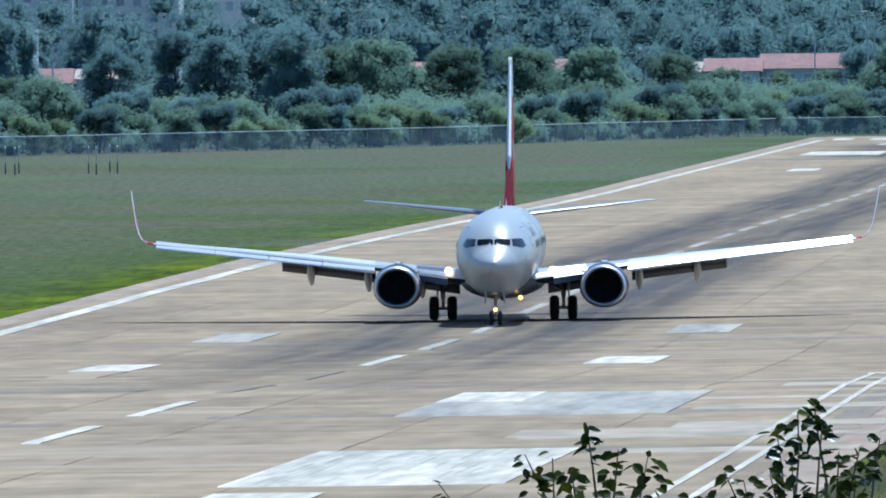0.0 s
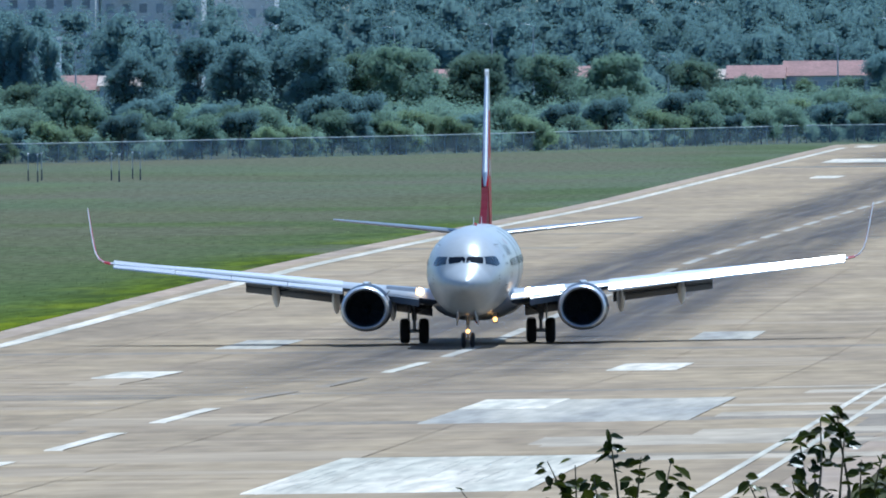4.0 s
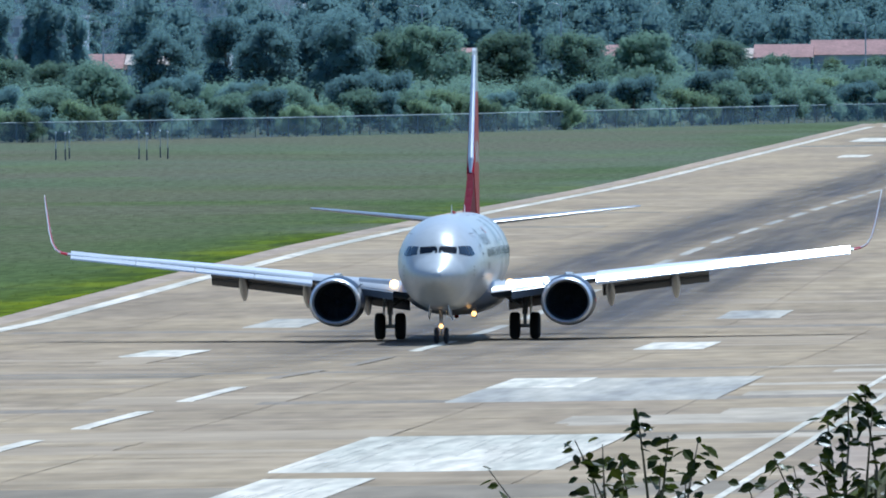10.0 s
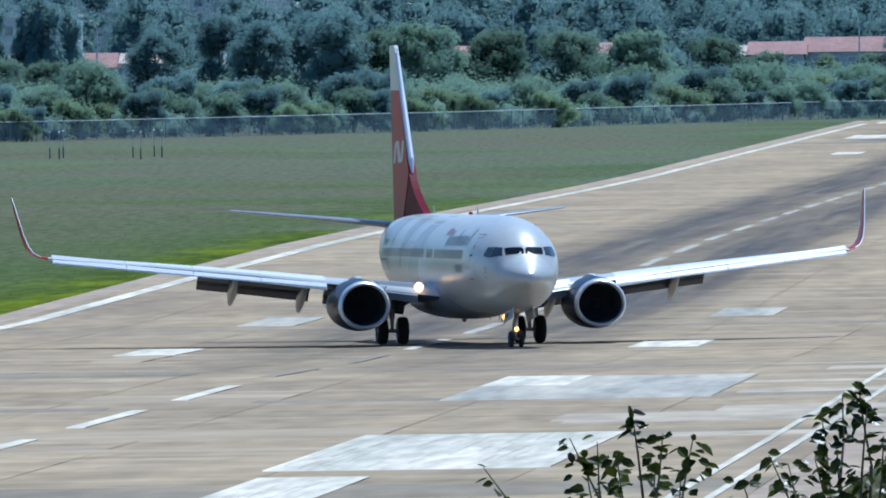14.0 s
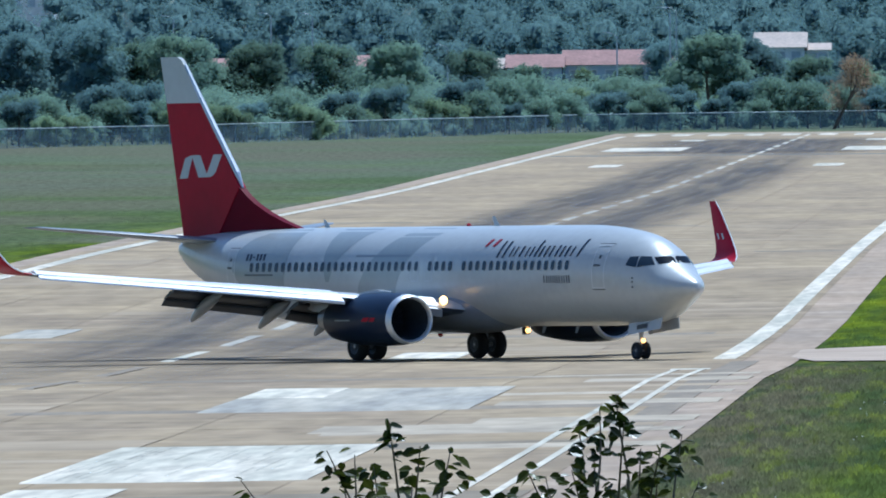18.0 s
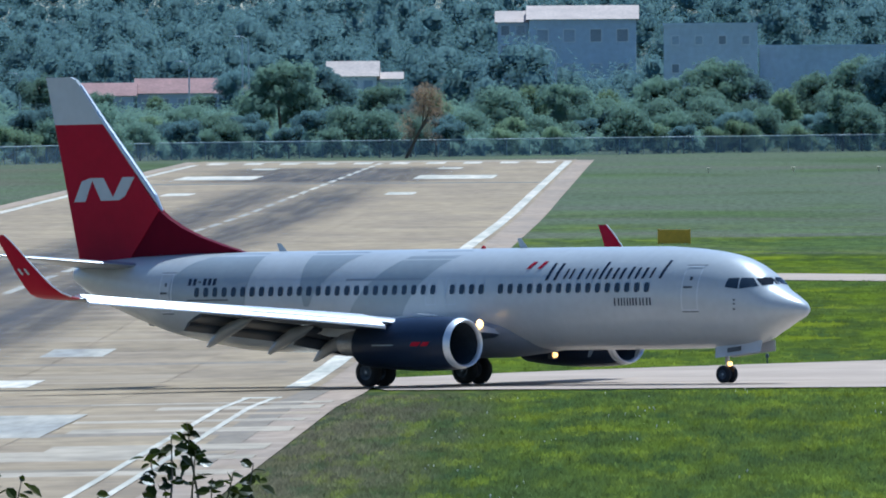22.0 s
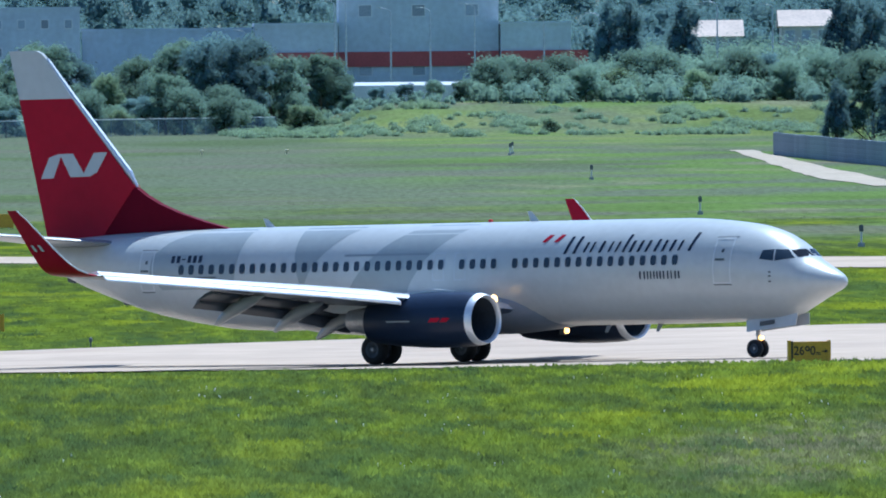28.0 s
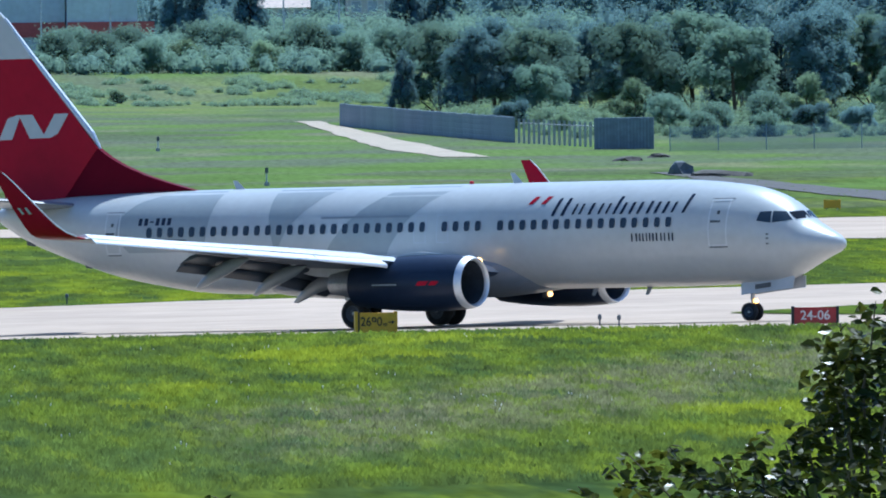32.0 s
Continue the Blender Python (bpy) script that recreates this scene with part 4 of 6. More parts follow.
for side in (1, -1):
    bm = bmesh.new()
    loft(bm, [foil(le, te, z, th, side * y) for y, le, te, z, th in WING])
    wing = part("wing", bm, WINGSHADE, airliner, "swept pale grey wing, darkened below to hold the shade", smooth=40)
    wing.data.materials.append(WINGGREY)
    # Faces turned down keep the tone that carries the shade.
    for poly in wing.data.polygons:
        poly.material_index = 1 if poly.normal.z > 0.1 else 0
    # slats: drooped bright leading edge panels, each with one broad sloping face
    for y0, y1 in ((2.5, 4.0), (6.0, 8.52), (8.54, 11.12), (11.14, 13.72), (13.74, 16.6)):
        bm = bmesh.new()
        rings = []
        for k in range(4):
            y = y0 + (y1 - y0) * k / 3
            le, te, z, th = wing_at(y)
            c = 0.14 * (le - te) + 0.18
            top, low = z + 0.50 * th + 0.02, z - 0.32 * th - 0.12
            if y0 > 5:
                le, z = 3.31 - 0.5583 * (y - 6.0), 2.58 + 0.1042 * (y - 6.0)
                a, b = (le - 0.50, z + 0.15), (le - 0.03, z - 0.16)
            else:
                le += 0.12
                a, b = (le - 0.62 * c, top - 0.03), (le - 0.10 * c, z - 0.02)
            roof = []
            for j in range(5):   # the upper skin follows the wing below it
                p = le - c - 0.32 + (a[0] - le + c + 0.32) * j / 5
                u = min(1.0, max(0.0, (wing_at(y)[0] - p) / (wing_at(y)[0] - te)))
                skin_z = wing_at(y)[2] + 1.03 * th * (1.48 * math.sqrt(u) - 0.63 * u - 1.76 * u * u + 1.42 * u ** 3 - 0.51 * u ** 4)
                roof.append((p, max(skin_z + 0.018, top + 0.02 + (a[1] - top - 0.02) * j / 5)))
            rings.append([(p, side * y, q) for p, q in (*roof, a, b, (le, b[1] - 0.06), (le - 0.03, low), (le - 0.35 * c, low + 0.06), (le - 0.5 * c, z))])
        loft(bm, rings)
        part("slat", bm, SLAT if y0 > 5 else FAIRING, wing, "bright metal extended leading edge slat" if y0 > 5 else "leading edge flap by the wing root, greyed for shade", smooth=22)
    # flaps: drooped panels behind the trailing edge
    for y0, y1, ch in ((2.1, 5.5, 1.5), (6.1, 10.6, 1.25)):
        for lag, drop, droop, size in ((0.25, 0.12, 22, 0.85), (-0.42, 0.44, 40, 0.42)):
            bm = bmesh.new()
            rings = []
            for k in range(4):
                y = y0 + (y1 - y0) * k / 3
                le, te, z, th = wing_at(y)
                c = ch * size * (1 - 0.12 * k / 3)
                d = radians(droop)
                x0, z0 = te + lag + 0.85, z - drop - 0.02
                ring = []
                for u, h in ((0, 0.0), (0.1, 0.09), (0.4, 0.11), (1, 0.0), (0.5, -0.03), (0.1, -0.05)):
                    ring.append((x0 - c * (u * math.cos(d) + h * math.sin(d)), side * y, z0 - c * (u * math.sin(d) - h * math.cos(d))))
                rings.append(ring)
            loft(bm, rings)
            part("flap", bm, FLAPSHADE, wing, "grey flap lowered behind the wing, darkened for shade", smooth=50)
    # aileron seam and spoilers
    for y0, y1 in ((6.3, 7.8), (7.85, 9.4), (9.45, 11.0)):
        bm = bmesh.new()
        rows = []
        for y in (y0, y1):
            le, te, z, th = wing_at(y)
            c = le - te
            rows.append([(te + 0.34 * c, side * y, z + 0.44 * th), (te + 0.16 * c, side * y, z + 0.24 * th)])
        loft(bm, [[p for p in r] + [(q[0], q[1], q[2] - 0.03) for q in reversed(r)] for r in rows])
        part("spoiler", bm, GREY, wing)
    # flap track fairings, drooped at the rear
    for y, ln, dz in ((3.9, 3.4, 0.95), (6.45, 3.6, 1.0), (9.2, 3.0, 0.85)):
        le, te, z, th = wing_at(y)
        bm = bmesh.new()
        pts = [(te + 2.1, side * y, z - 0.32 * th - 0.05), (te + 1.6, side * y, z - 0.45 * th - 0.16), (te + 0.9, side * y, z - 0.58), (te + 0.35, side * y, z - 0.82), (te - 0.12, side * y, z - 1.10), (te - 0.35, side * y, z - 1.25)]
        rings = []
        for (x, yy, zz), w, h in zip(pts, (0.02, 0.14, 0.20, 0.19, 0.12, 0.01), (0.03, 0.22, 0.34, 0.32, 0.20, 0.02)):
            rings.append([(x + 0.35 * h * math.sin(radians(a)), yy + w * math.cos(radians(a)), zz + h * math.sin(radians(a))) for a in range(0, 360, 30)])
        loft(bm, rings)
        part("flap_fairing", bm, GREY, wing, "grey canoe shaped flap fairing", smooth=60)
    # winglet
    bm = bmesh.new()
    rings = []
    for y, z, le, te, th in ((16.75, 3.67, -2.95, -4.85, 0.15), (17.05, 3.73, -3.15, -4.95, 0.14), (17.30, 3.88, -3.42, -5.06, 0.13), (17.47, 4.15, -3.75, -5.2, 0.12), (17.6, 4.6, -4.2, -5.45, 0.10), (17.72, 5.2, -4.8, -5.78, 0.08), (17.84, 5.85, -5.45, -6.12, 0.06), (17.9, 6.18, -5.85, -6.3, 0.04)):
        lean = min(1.0, max(0.0, (z - 3.67) / 0.9))
        base = foil(le, te, 0, th, 0)
        rings.append([(p[0], side * (y - p[2] * lean), z + p[2] * (1 - lean)) for p in base])
    loft(bm, rings)
    winglet = part("winglet", bm, RED, airliner, "red blended winglet", smooth=50)
    # White strip added to paint the sunlight along the winglet's front edge.
    bm = bmesh.new()
    tube(bm, [(-3.15, side * 17.05, 3.75), (-3.42, side * 17.30, 3.90), (-3.75, side * 17.47, 4.17), (-4.2, side * 17.6, 4.6), (-4.8, side * 17.72, 5.2), (-5.45, side * 17.84, 5.85), (-5.85, side * 17.9, 6.18)], [0.025, 0.025, 0.025, 0.024, 0.022, 0.02, 0.018], 8)
    part("winglet_sunlit_edge", bm, SLAT, winglet, "bright leading edge strip", smooth=60)
    for off in (-0.1, 0.1):
        for k in (0, 1):
            bm = bmesh.new()
            x0 = -4.72 - 0.32 * k
            yy = 17.62 + off * 0.72
            for q in ((0, 0.0), ):
                vs = [bm.verts.new(p) for p in ((x0, side * yy, 4.62), (x0 - 0.12, side * yy, 4.62), (x0 - 0.30, side * (yy + 0.05), 4.86), (x0 - 0.18, side * (yy + 0.05), 4.86))]
            bm.faces.new(vs)
            part("emblem_bar", bm, WHITE, winglet)
    # engine
    cy, cz = side * 4.88, 1.63

    def cowl(profile, sides=40, flat=0.90):
        rings = []
        for x, r in profile:
            ring = []
            for k in range(sides):
                a = 2 * math.pi * k / sides
                zz = r * math.sin(a)
                if zz < 0:
                    zz *= flat
                ring.append((x, cy + r * 1.03 * math.cos(a), cz + zz))
            rings.append(ring)
        return rings

    bm = bmesh.new()
    loft(bm, cowl([(6.2, 1.045), (5.6, 1.10), (4.6, 1.13), (3.6, 1.11), (2.6, 1.04), (1.75, 0.94), (1.3, 0.87), (1.32, 0.82), (1.9, 0.80)]), cap=False)
    engine = part("engine", bm, NAVY, airliner, "dark navy engine cowling", smooth=50)
    bm = bmesh.new()
    loft(bm, cowl([(6.28, 0.863), (6.36, 0.88), (6.44, 0.91), (6.47, 0.95), (6.42, 0.99), (6.30, 1.03), (6.195, 1.048)]), cap=False)
    part("intake_lip", bm, ALLOY, engine, "bare polished metal intake lip", smooth=60)
    bm = bmesh.new()
    loft(bm, cowl([(6.285, 0.862), (5.9, 0.83), (5.21, 0.80), (4.9, 0.78), (4.6, 0.77)]), cap=False)
    part("intake_duct", bm, DARK, engine, smooth=60)
    for k in range(24):
        bm = bmesh.new()
        a0 = 2 * math.pi * k / 24
        ring = []
        for r, tw, dx in ((0.22, 0.10, 0.08), (0.76, 0.16, 0.16)):
            for sgn in (-1, 1):
                a = a0 + sgn * tw * 0.6
                ring.append(bm.verts.new((4.72 + sgn * dx * 0.6, cy + r * math.cos(a), cz + r * math.sin(a) * (1 if math.sin(a) > 0 else 0.92))))
        bm.faces.new((ring[0], ring[1], ring[3], ring[2]))
        part("fan_blade", bm, DARK, engine)
    bm = bmesh.new()
    lathe(bm, [(5.12, 0.01), (5.0, 0.10), (4.8, 0.19), (4.62, 0.24)], 16, "x", (0, cy, cz), False)
    part("spinner", bm, DARK, engine, smooth=60)
    bm = bmesh.new()
    lathe(bm, [(4.62, 0.80), (4.6, 0.0)], 24, "x", (0, cy, cz))
    part("fan_case", bm, DARK, engine)
    bm = bmesh.new()
    lathe(bm, [(1.9, 0.62), (1.2, 0.60), (0.5, 0.48), (0.1, 0.40), (0.12, 0.34), (0.5, 0.3)], 24, "x", (0, cy, cz + 0.08))
    part("exhaust_nozzle", bm, STEEL, engine, "dark steel exhaust nozzle", smooth=50)
    bm = bmesh.new()
    rings = []
    for x, zt, zb, w in ((5.0, 2.78, 2.6, 0.06), (4.0, 2.86, 2.5, 0.2), (2.8, 2.72, 2.2, 0.24), (1.2, 2.6, 1.9, 0.22), (-0.6, 2.4, 2.0, 0.12), (-1.6, 2.35, 2.2, 0.03)):
        rings.append([(x, cy - w, zb), (x, cy + w, zb), (x, cy + w * 0.8, zt), (x, cy - w * 0.8, zt)])
    loft(bm, rings)
    part("pylon", bm, WINGGREY, airliner, "grey engine pylon", smooth=50)
    bm = bmesh.new()
    add_box(bm, (4.3, cy - side * 0.92 - 0.02, 2.18), (5.35, cy - side * 0.92 + 0.02, 2.5))
    bmesh.ops.rotate(bm, cent=(4.8, cy - side * 0.92, 2.3), matrix=Matrix.Rotation(radians(side * 45), 3, "X"), verts=bm.verts)
    part("chine", bm, WHITE, engine, "small white vortex fin")
    for x0, x1, z0, m in ((2.6, 3.7, 1.62, GREY), (4.55, 5.0, 1.60, RED), (5.1, 5.45, 1.60, RED)):
        bm = bmesh.new()
        vs = []
        for x, z in ((x0, z0), (x1, z0), (x1 + (0.15 if m is RED else 0), z0 + (0.16 if m is RED else 0.05)), (x0 + (0.15 if m is RED else 0), z0 + (0.16 if m is RED else 0.05))):
            vs.append(bm.verts.new((x, cy + side * 1.172, z)))
        bm.faces.new(vs)
        part("cowl_marking", bm, m, engine)
    # landing lights in the wing root, belly light
    bm = bmesh.new()
    lathe(bm, [(5.14, 0.0), (5.12, 0.16), (5.05, 0.19)], 16, "x", (0, side * 2.45, 2.4))
    part("landing_light", bm, LAMP, wing, "glowing landing light")
    if side == 1:
        bm = bmesh.new()
        lathe(bm, [(6.1, 0.0), (6.06, 0.09), (5.95, 0.11)], 12, "x", (0, 0.95, 1.14))
        part("belly_light", bm, LAMP_SMALL, airliner, "small glowing belly light")
        bm = bmesh.new()
        add_box(bm, (5.7, 0.85, 0.98), (5.95, 1.05, 1.5))
        part("light_housing", bm, FLAPDARK, airliner)
    # tailplane
    bm = bmesh.new()
    rings = []
    for y, le, te, z, th in ((0.3, -13.9, -18.0, 4.78, 0.36), (1.0, -14.4, -18.1, 4.86, 0.32), (4.0, -16.1, -18.75, 5.17, 0.22), (6.9, -17.75, -19.35, 5.46, 0.12), (7.16, -18.05, -19.35, 5.49, 0.06)):
        rings.append(foil(le, te, z, th, side * y))
    loft(bm, rings)
    part("tailplane", bm, FAIRING, airliner, "pale grey tailplane", smooth=40)

# ---- fin ----
def slab_fin(bm, poly, t0, t1, z0=5.0, z1=12.4):
    n = len(poly)
    a = [bm.verts.new((x, 0.5 * (t0 + (t1 - t0) * (z - z0) / (z1 - z0)), z)) for x, z in poly]
    b = [bm.verts.new((x, -0.5 * (t0 + (t1 - t0) * (z - z0) / (z1 - z0)), z)) for x, z in poly]
    bm.faces.new(a)
    bm.faces.new(list(reversed(b)))
    for i in range(n):
        bm.faces.new((a[i], b[i], b[(i + 1) % n], a[(i + 1) % n]))


bm = bmesh.new()
slab_fin(bm, [(-18.0, 5.0), (-15.4, 5.0), (-13.75, 7.02), (-16.73, 10.5), (-19.32, 10.5)], 0.40, 0.16)
fin = part("fin", bm, RED, airliner, "deep red tail fin")
bm = bmesh.new()
slab_fin(bm, [(-19.32, 10.503), (-16.73, 10.503), (-17.9, 11.95), (-18.2, 12.28), (-18.5, 12.4), (-19.8, 12.4)], 0.40, 0.16)
part("fin_tip", bm, WHITE, fin, "white top of the fin")
bm = bmesh.new()
slab_fin(bm, [(-15.398, 5.0), (-9.2, 5.3), (-10.4, 5.60), (-11.6, 5.95), (-12.6, 6.34), (-13.25, 6.68), (-13.748, 7.02)], 0.34, 0.14)
part("dorsal_fin", bm, MAROON, fin, "darker red dorsal fin")
bm = bmesh.new()
tube(bm, [(-13.72, 0, 7.0), (-14.1, 0, 7.58), (-16.73, 0, 10.53), (-18.0, 0, 12.05)], [0.05, 0.13, 0.115, 0.08], 10)
part("fin_leading_edge", bm, ALLOY, fin, "bright leading edge strip")
for side in (1, -1):
    for poly in ([(-18.3, 7.41), (-17.69, 7.42), (-17.32, 8.26), (-17.10, 8.36), (-17.47, 8.35), (-17.89, 8.23)], [(-16.86, 7.45), (-15.91, 7.46), (-15.56, 7.62), (-15.05, 8.38), (-15.7, 8.38), (-16.21, 7.59), (-16.72, 8.36), (-17.10, 8.36), (-17.32, 8.26)]):
        bm = bmesh.new()
        bm.faces.new([bm.verts.new((x, side * (0.5 * (0.40 - 0.24 * (z - 5) / 7.4) + 0.006), z)) for x, z in poly])
        part("fin_emblem", bm, WHITE, fin, "white zigzag emblem shape")
# aerials and beacon on the spine, drain mast below
for x, h in ((5.2, 0.42), (-7.4, 0.36)):
    bm = bmesh.new()
    loft(bm, [[(x, -0.03, 5.3), (x + 0.35, 0, 5.3), (x, 0.03, 5.3), (x - 0.1, 0, 5.3)], [(x - 0.2, -0.01, 5.3 + h), (x - 0.05, 0, 5.3 + h), (x - 0.2, 0.01, 5.3 + h), (x - 0.25, 0, 5.3 + h)]])
    part("aerial", bm, WINGGREY, airliner)
for x, z in ((3.2, 5.36), (1.0, 1.0)):
    bm = bmesh.new()
    bmesh.ops.create_uvsphere(bm, u_segments=10, v_segments=6, radius=0.10, matrix=Matrix.Translation((x, 0, z)))
    part("beacon", bm, BEACON, airliner, "small red beacon lamp")
for x in (11.0, 8.6):
    bm = bmesh.new()
    loft(bm, [[(x, -0.02, 1.38), (x + 0.25, 0, 1.38), (x, 0.02, 1.38)], [(x - 0.12, -0.01, 1.05), (x + 0.02, 0, 1.05), (x - 0.12, 0.01, 1.05)]])
    part("drain_mast", bm, GREY, airliner)

# tail skid and vents below the tail
for x, ln, d in ((-14.3, 0.42, 0.16), (-16.9, 0.62, 0.20)):
    low = hull(NOSE - x, -90).z
    bm = bmesh.new()
    loft(bm, [[(x + ln / 2, -0.05, low + 0.12), (x + ln / 2, 0.05, low + 0.12), (x - ln / 2, 0.05, low + 0.22), (x - ln / 2, -0.05, low + 0.22)], [(x + 0.05, -0.03, low - d * 0.6), (x + 0.05, 0.03, low - d * 0.6), (x - ln / 2, 0.03, low - d * 0.3), (x - ln / 2, -0.03, low - d * 0.3)]])
    part("tail_skid", bm, FLAPDARK, airliner, "small dark tail skid")

# ---- landing gear ----
WHEELS = []


def wheel(r, w, y, x, parent):
    bm = bmesh.new()
    lathe(bm, [(-w / 2 + 0.02, r * 0.55), (-w / 2, r * 0.72), (-w / 2 + 0.03, r * 0.90), (-w * 0.25, r * 0.99), (0, r), (w * 0.25, r * 0.99), (w / 2 - 0.03, r * 0.90), (w / 2, r * 0.72), (w / 2 - 0.02, r * 0.55)], 28, "y")
    t = part("tyre", bm, TYRE, parent, "black rubber tyre", smooth=60)
    bm = bmesh.new()
    lathe(bm, [(-w / 2 + 0.05, 0.0), (-w / 2 + 0.04, r * 0.2), (-w / 2 + 0.09, r * 0.3), (-w / 2 + 0.03, r * 0.55), (w / 2 - 0.03, r * 0.55), (w / 2 - 0.09, r * 0.3), (w / 2 - 0.04, r * 0.2), (w / 2 - 0.05, 0.0)], 20, "y")
    for k in range(8):
        a = k * math.pi / 4
        for s in (-1, 1):
            bmesh.ops.create_cube(bm, size=0.05, matrix=Matrix.Translation((r * 0.4 * math.cos(a), s * (w / 2 - 0.06), r * 0.4 * math.sin(a))))
    part("hub", bm, HUB, t, "dark grey wheel hub", smooth=50)
    t.matrix_basis = pose(x, y, r)
    WHEELS.append((t, r, x, y))
    return t


for side in (1, -1):
    bm = bmesh.new()
    tube(bm, [(0.0, side * 2.86, 0.5), (-0.02, side * 2.86, 1.1)], [0.075, 0.075], 12)
    tube(bm, [(-0.02, side * 2.86, 1.05), (-0.15, side * 2.9, 2.3)], [0.12, 0.14], 12)
    tube(bm, [(0.0, side * 2.25, 0.56), (0.0, side * 3.47, 0.56)], [0.08, 0.08], 10)
    leg = part("main_gear_leg", bm, STEEL, airliner, "grey main landing gear leg", smooth=50)
    bm = bmesh.new()
    tube(bm, [(-0.02, side * 2.86, 1.4), (-0.1, side * 1.6, 2.0)], [0.06, 0.06], 8)
    tube(bm, [(-0.12, side * 2.86, 0.6), (-0.38, side * 2.86, 0.92), (-0.14, side * 2.86, 1.25)], [0.04, 0.05, 0.04], 6)
    part("brace", bm, STEEL, leg)
    bm = bmesh.new()
    add_box(bm, (-0.55, side * 3.12 - 0.03, 1.05), (0.5, side * 3.12 + 0.03, 2.3))
    part("gear_door", bm, WINGGREY, leg)
    bm = bmesh.new()
    add_box(bm, (-0.6, min(side * 0.6, side * 2.7), 1.72), (0.6, max(side * 0.6, side * 2.7), 1.95))
    part("gear_bay", bm, DARK, airliner)
    for off in (-0.43, 0.43):
        wheel(0.57, 0.45, side * 2.86 + off, 0.0, airliner)
bm = bmesh.new()
tube(bm, [(15.6, 0, 0.36), (15.62, 0, 0.85)], [0.05, 0.055], 10)
tube(bm, [(15.62, 0, 0.8), (15.7, 0, 1.6)], [0.085, 0.09], 10)
tube(bm, [(15.6, -0.26, 0.345), (15.6, 0.26, 0.345)], [0.05, 0.05], 8)
tube(bm, [(15.66, 0, 1.1), (16.6, 0, 1.5)], [0.045, 0.045], 8)
leg = part("nose_gear_leg", bm, STEEL, airliner, "grey nose landing gear leg", smooth=50)
bm = bmesh.new()
lathe(bm, [(15.86, 0.0), (15.84, 0.075), (15.74, 0.095)], 14, "x", (0, 0, 0.74))
part("taxi_light", bm, LAMP_SMALL, leg, "glowing taxi light on the nose gear")
for side in (1, -1):
    bm = bmesh.new()
    rows = [[(15.4, side * 0.42, 1.42), (17.75, side * 0.40, 1.66)], [(15.45, side * 0.50, 0.98), (17.7, side * 0.46, 1.22)]]
    loft(bm, [r + [(p[0], p[1] - side * 0.03, p[2]) for p in reversed(r)] for r in rows])
    door = part("nose_gear_door", bm, WINGGREY, airliner, "pale grey nose gear door")
    bm = bmesh.new()
    bm.faces.new([bm.verts.new(p) for p in ((16.05, side * 0.492, 1.18), (16.75, side * 0.486, 1.26), (16.75, side * 0.476, 1.44), (16.05, side * 0.478, 1.36))])
    part("lettering_bar", bm, FLAPDARK, door)
    wheel(0.345, 0.20, side * 0.2, 15.6, airliner)


# ---- trees ----
BALL = bmesh.new()
bmesh.ops.create_icosphere(BALL, subdivisions=2, radius=1.0)
BALL.verts.ensure_lookup_table()
BALL_V = np.array([v.co[:] for v in BALL.verts])
BALL_F = np.array([[v.index for v in f.verts] for f in BALL.faces])
BALL.free()


def leaf_cloud(rnd, lobes, count, size, flat=0.75, dense=0.62):
    """Leaf sprays as small triangles through the outer shell of several lobes (x, y, z, radius), round an inner mass of dense foliage."""
    vols = np.array([l[3] ** 2 for l in lobes])
    pick = rnd.choice(len(lobes), count, p=vols / vols.sum())
    centre, radius = np.array([l[:3] for l in lobes]), np.array([l[3] for l in lobes])
    c, r = centre[pick], radius[pick]
    squash = np.array([1, 1, flat])
    d = rnd.normal(0, 1, (count, 3))
    d /= np.linalg.norm(d, axis=1, keepdims=True)
    bump = 1.02 + 0.25 * np.sin(d[:, 0] * 5 + pick) * np.sin(d[:, 1] * 6 + 2 * pick) + rnd.normal(0, 0.24, count)
    p = c + d * (r * bump * rnd.uniform(0.72, 1.0, count) ** 0.6)[:, None] * squash
    n = d * np.array([1, 1, 0.6]) + rnd.normal(0, 0.3, (count, 3)) + np.array([0, 0, 1.0])
    n[:, 1] = -np.abs(n[:, 1]) - 0.3
    n /= np.linalg.norm(n, axis=1, keepdims=True)
    u = np.cross(n, rnd.normal(0, 1, (count, 3)))
    u /= np.linalg.norm(u, axis=1, keepdims=True)
    w = np.cross(n, u)
    s = 1.5 * size * rnd.uniform(0.5, 1.5, count)[:, None]
    spray = np.stack([p - u * s * 0.5 - w * s * 0.3, p + u * s * 0.5 - w * s * 0.3 + n * s * 0.06, p + w * s * 0.6], 1)
    soft = d * 0.55 + rnd.normal(0, 0.06, (count, 3)) + np.array([0, -0.15, 0.8])
    wob = 1 + rnd.normal(0, 0.20, (len(lobes), len(BALL_V)))
    inner = centre[:, None, :] + BALL_V[None] * (radius[:, None] * dense * wob)[:, :, None] * squash
    inner_n = BALL_V[None] * 0.5 + np.array([0, -0.1, 0.8]) + rnd.normal(0, 0.07, inner.shape)
    return spray.reshape(-1, 3), np.repeat(soft, 3, 0), inner.reshape(-1, 3), inner_n.reshape(-1, 3)


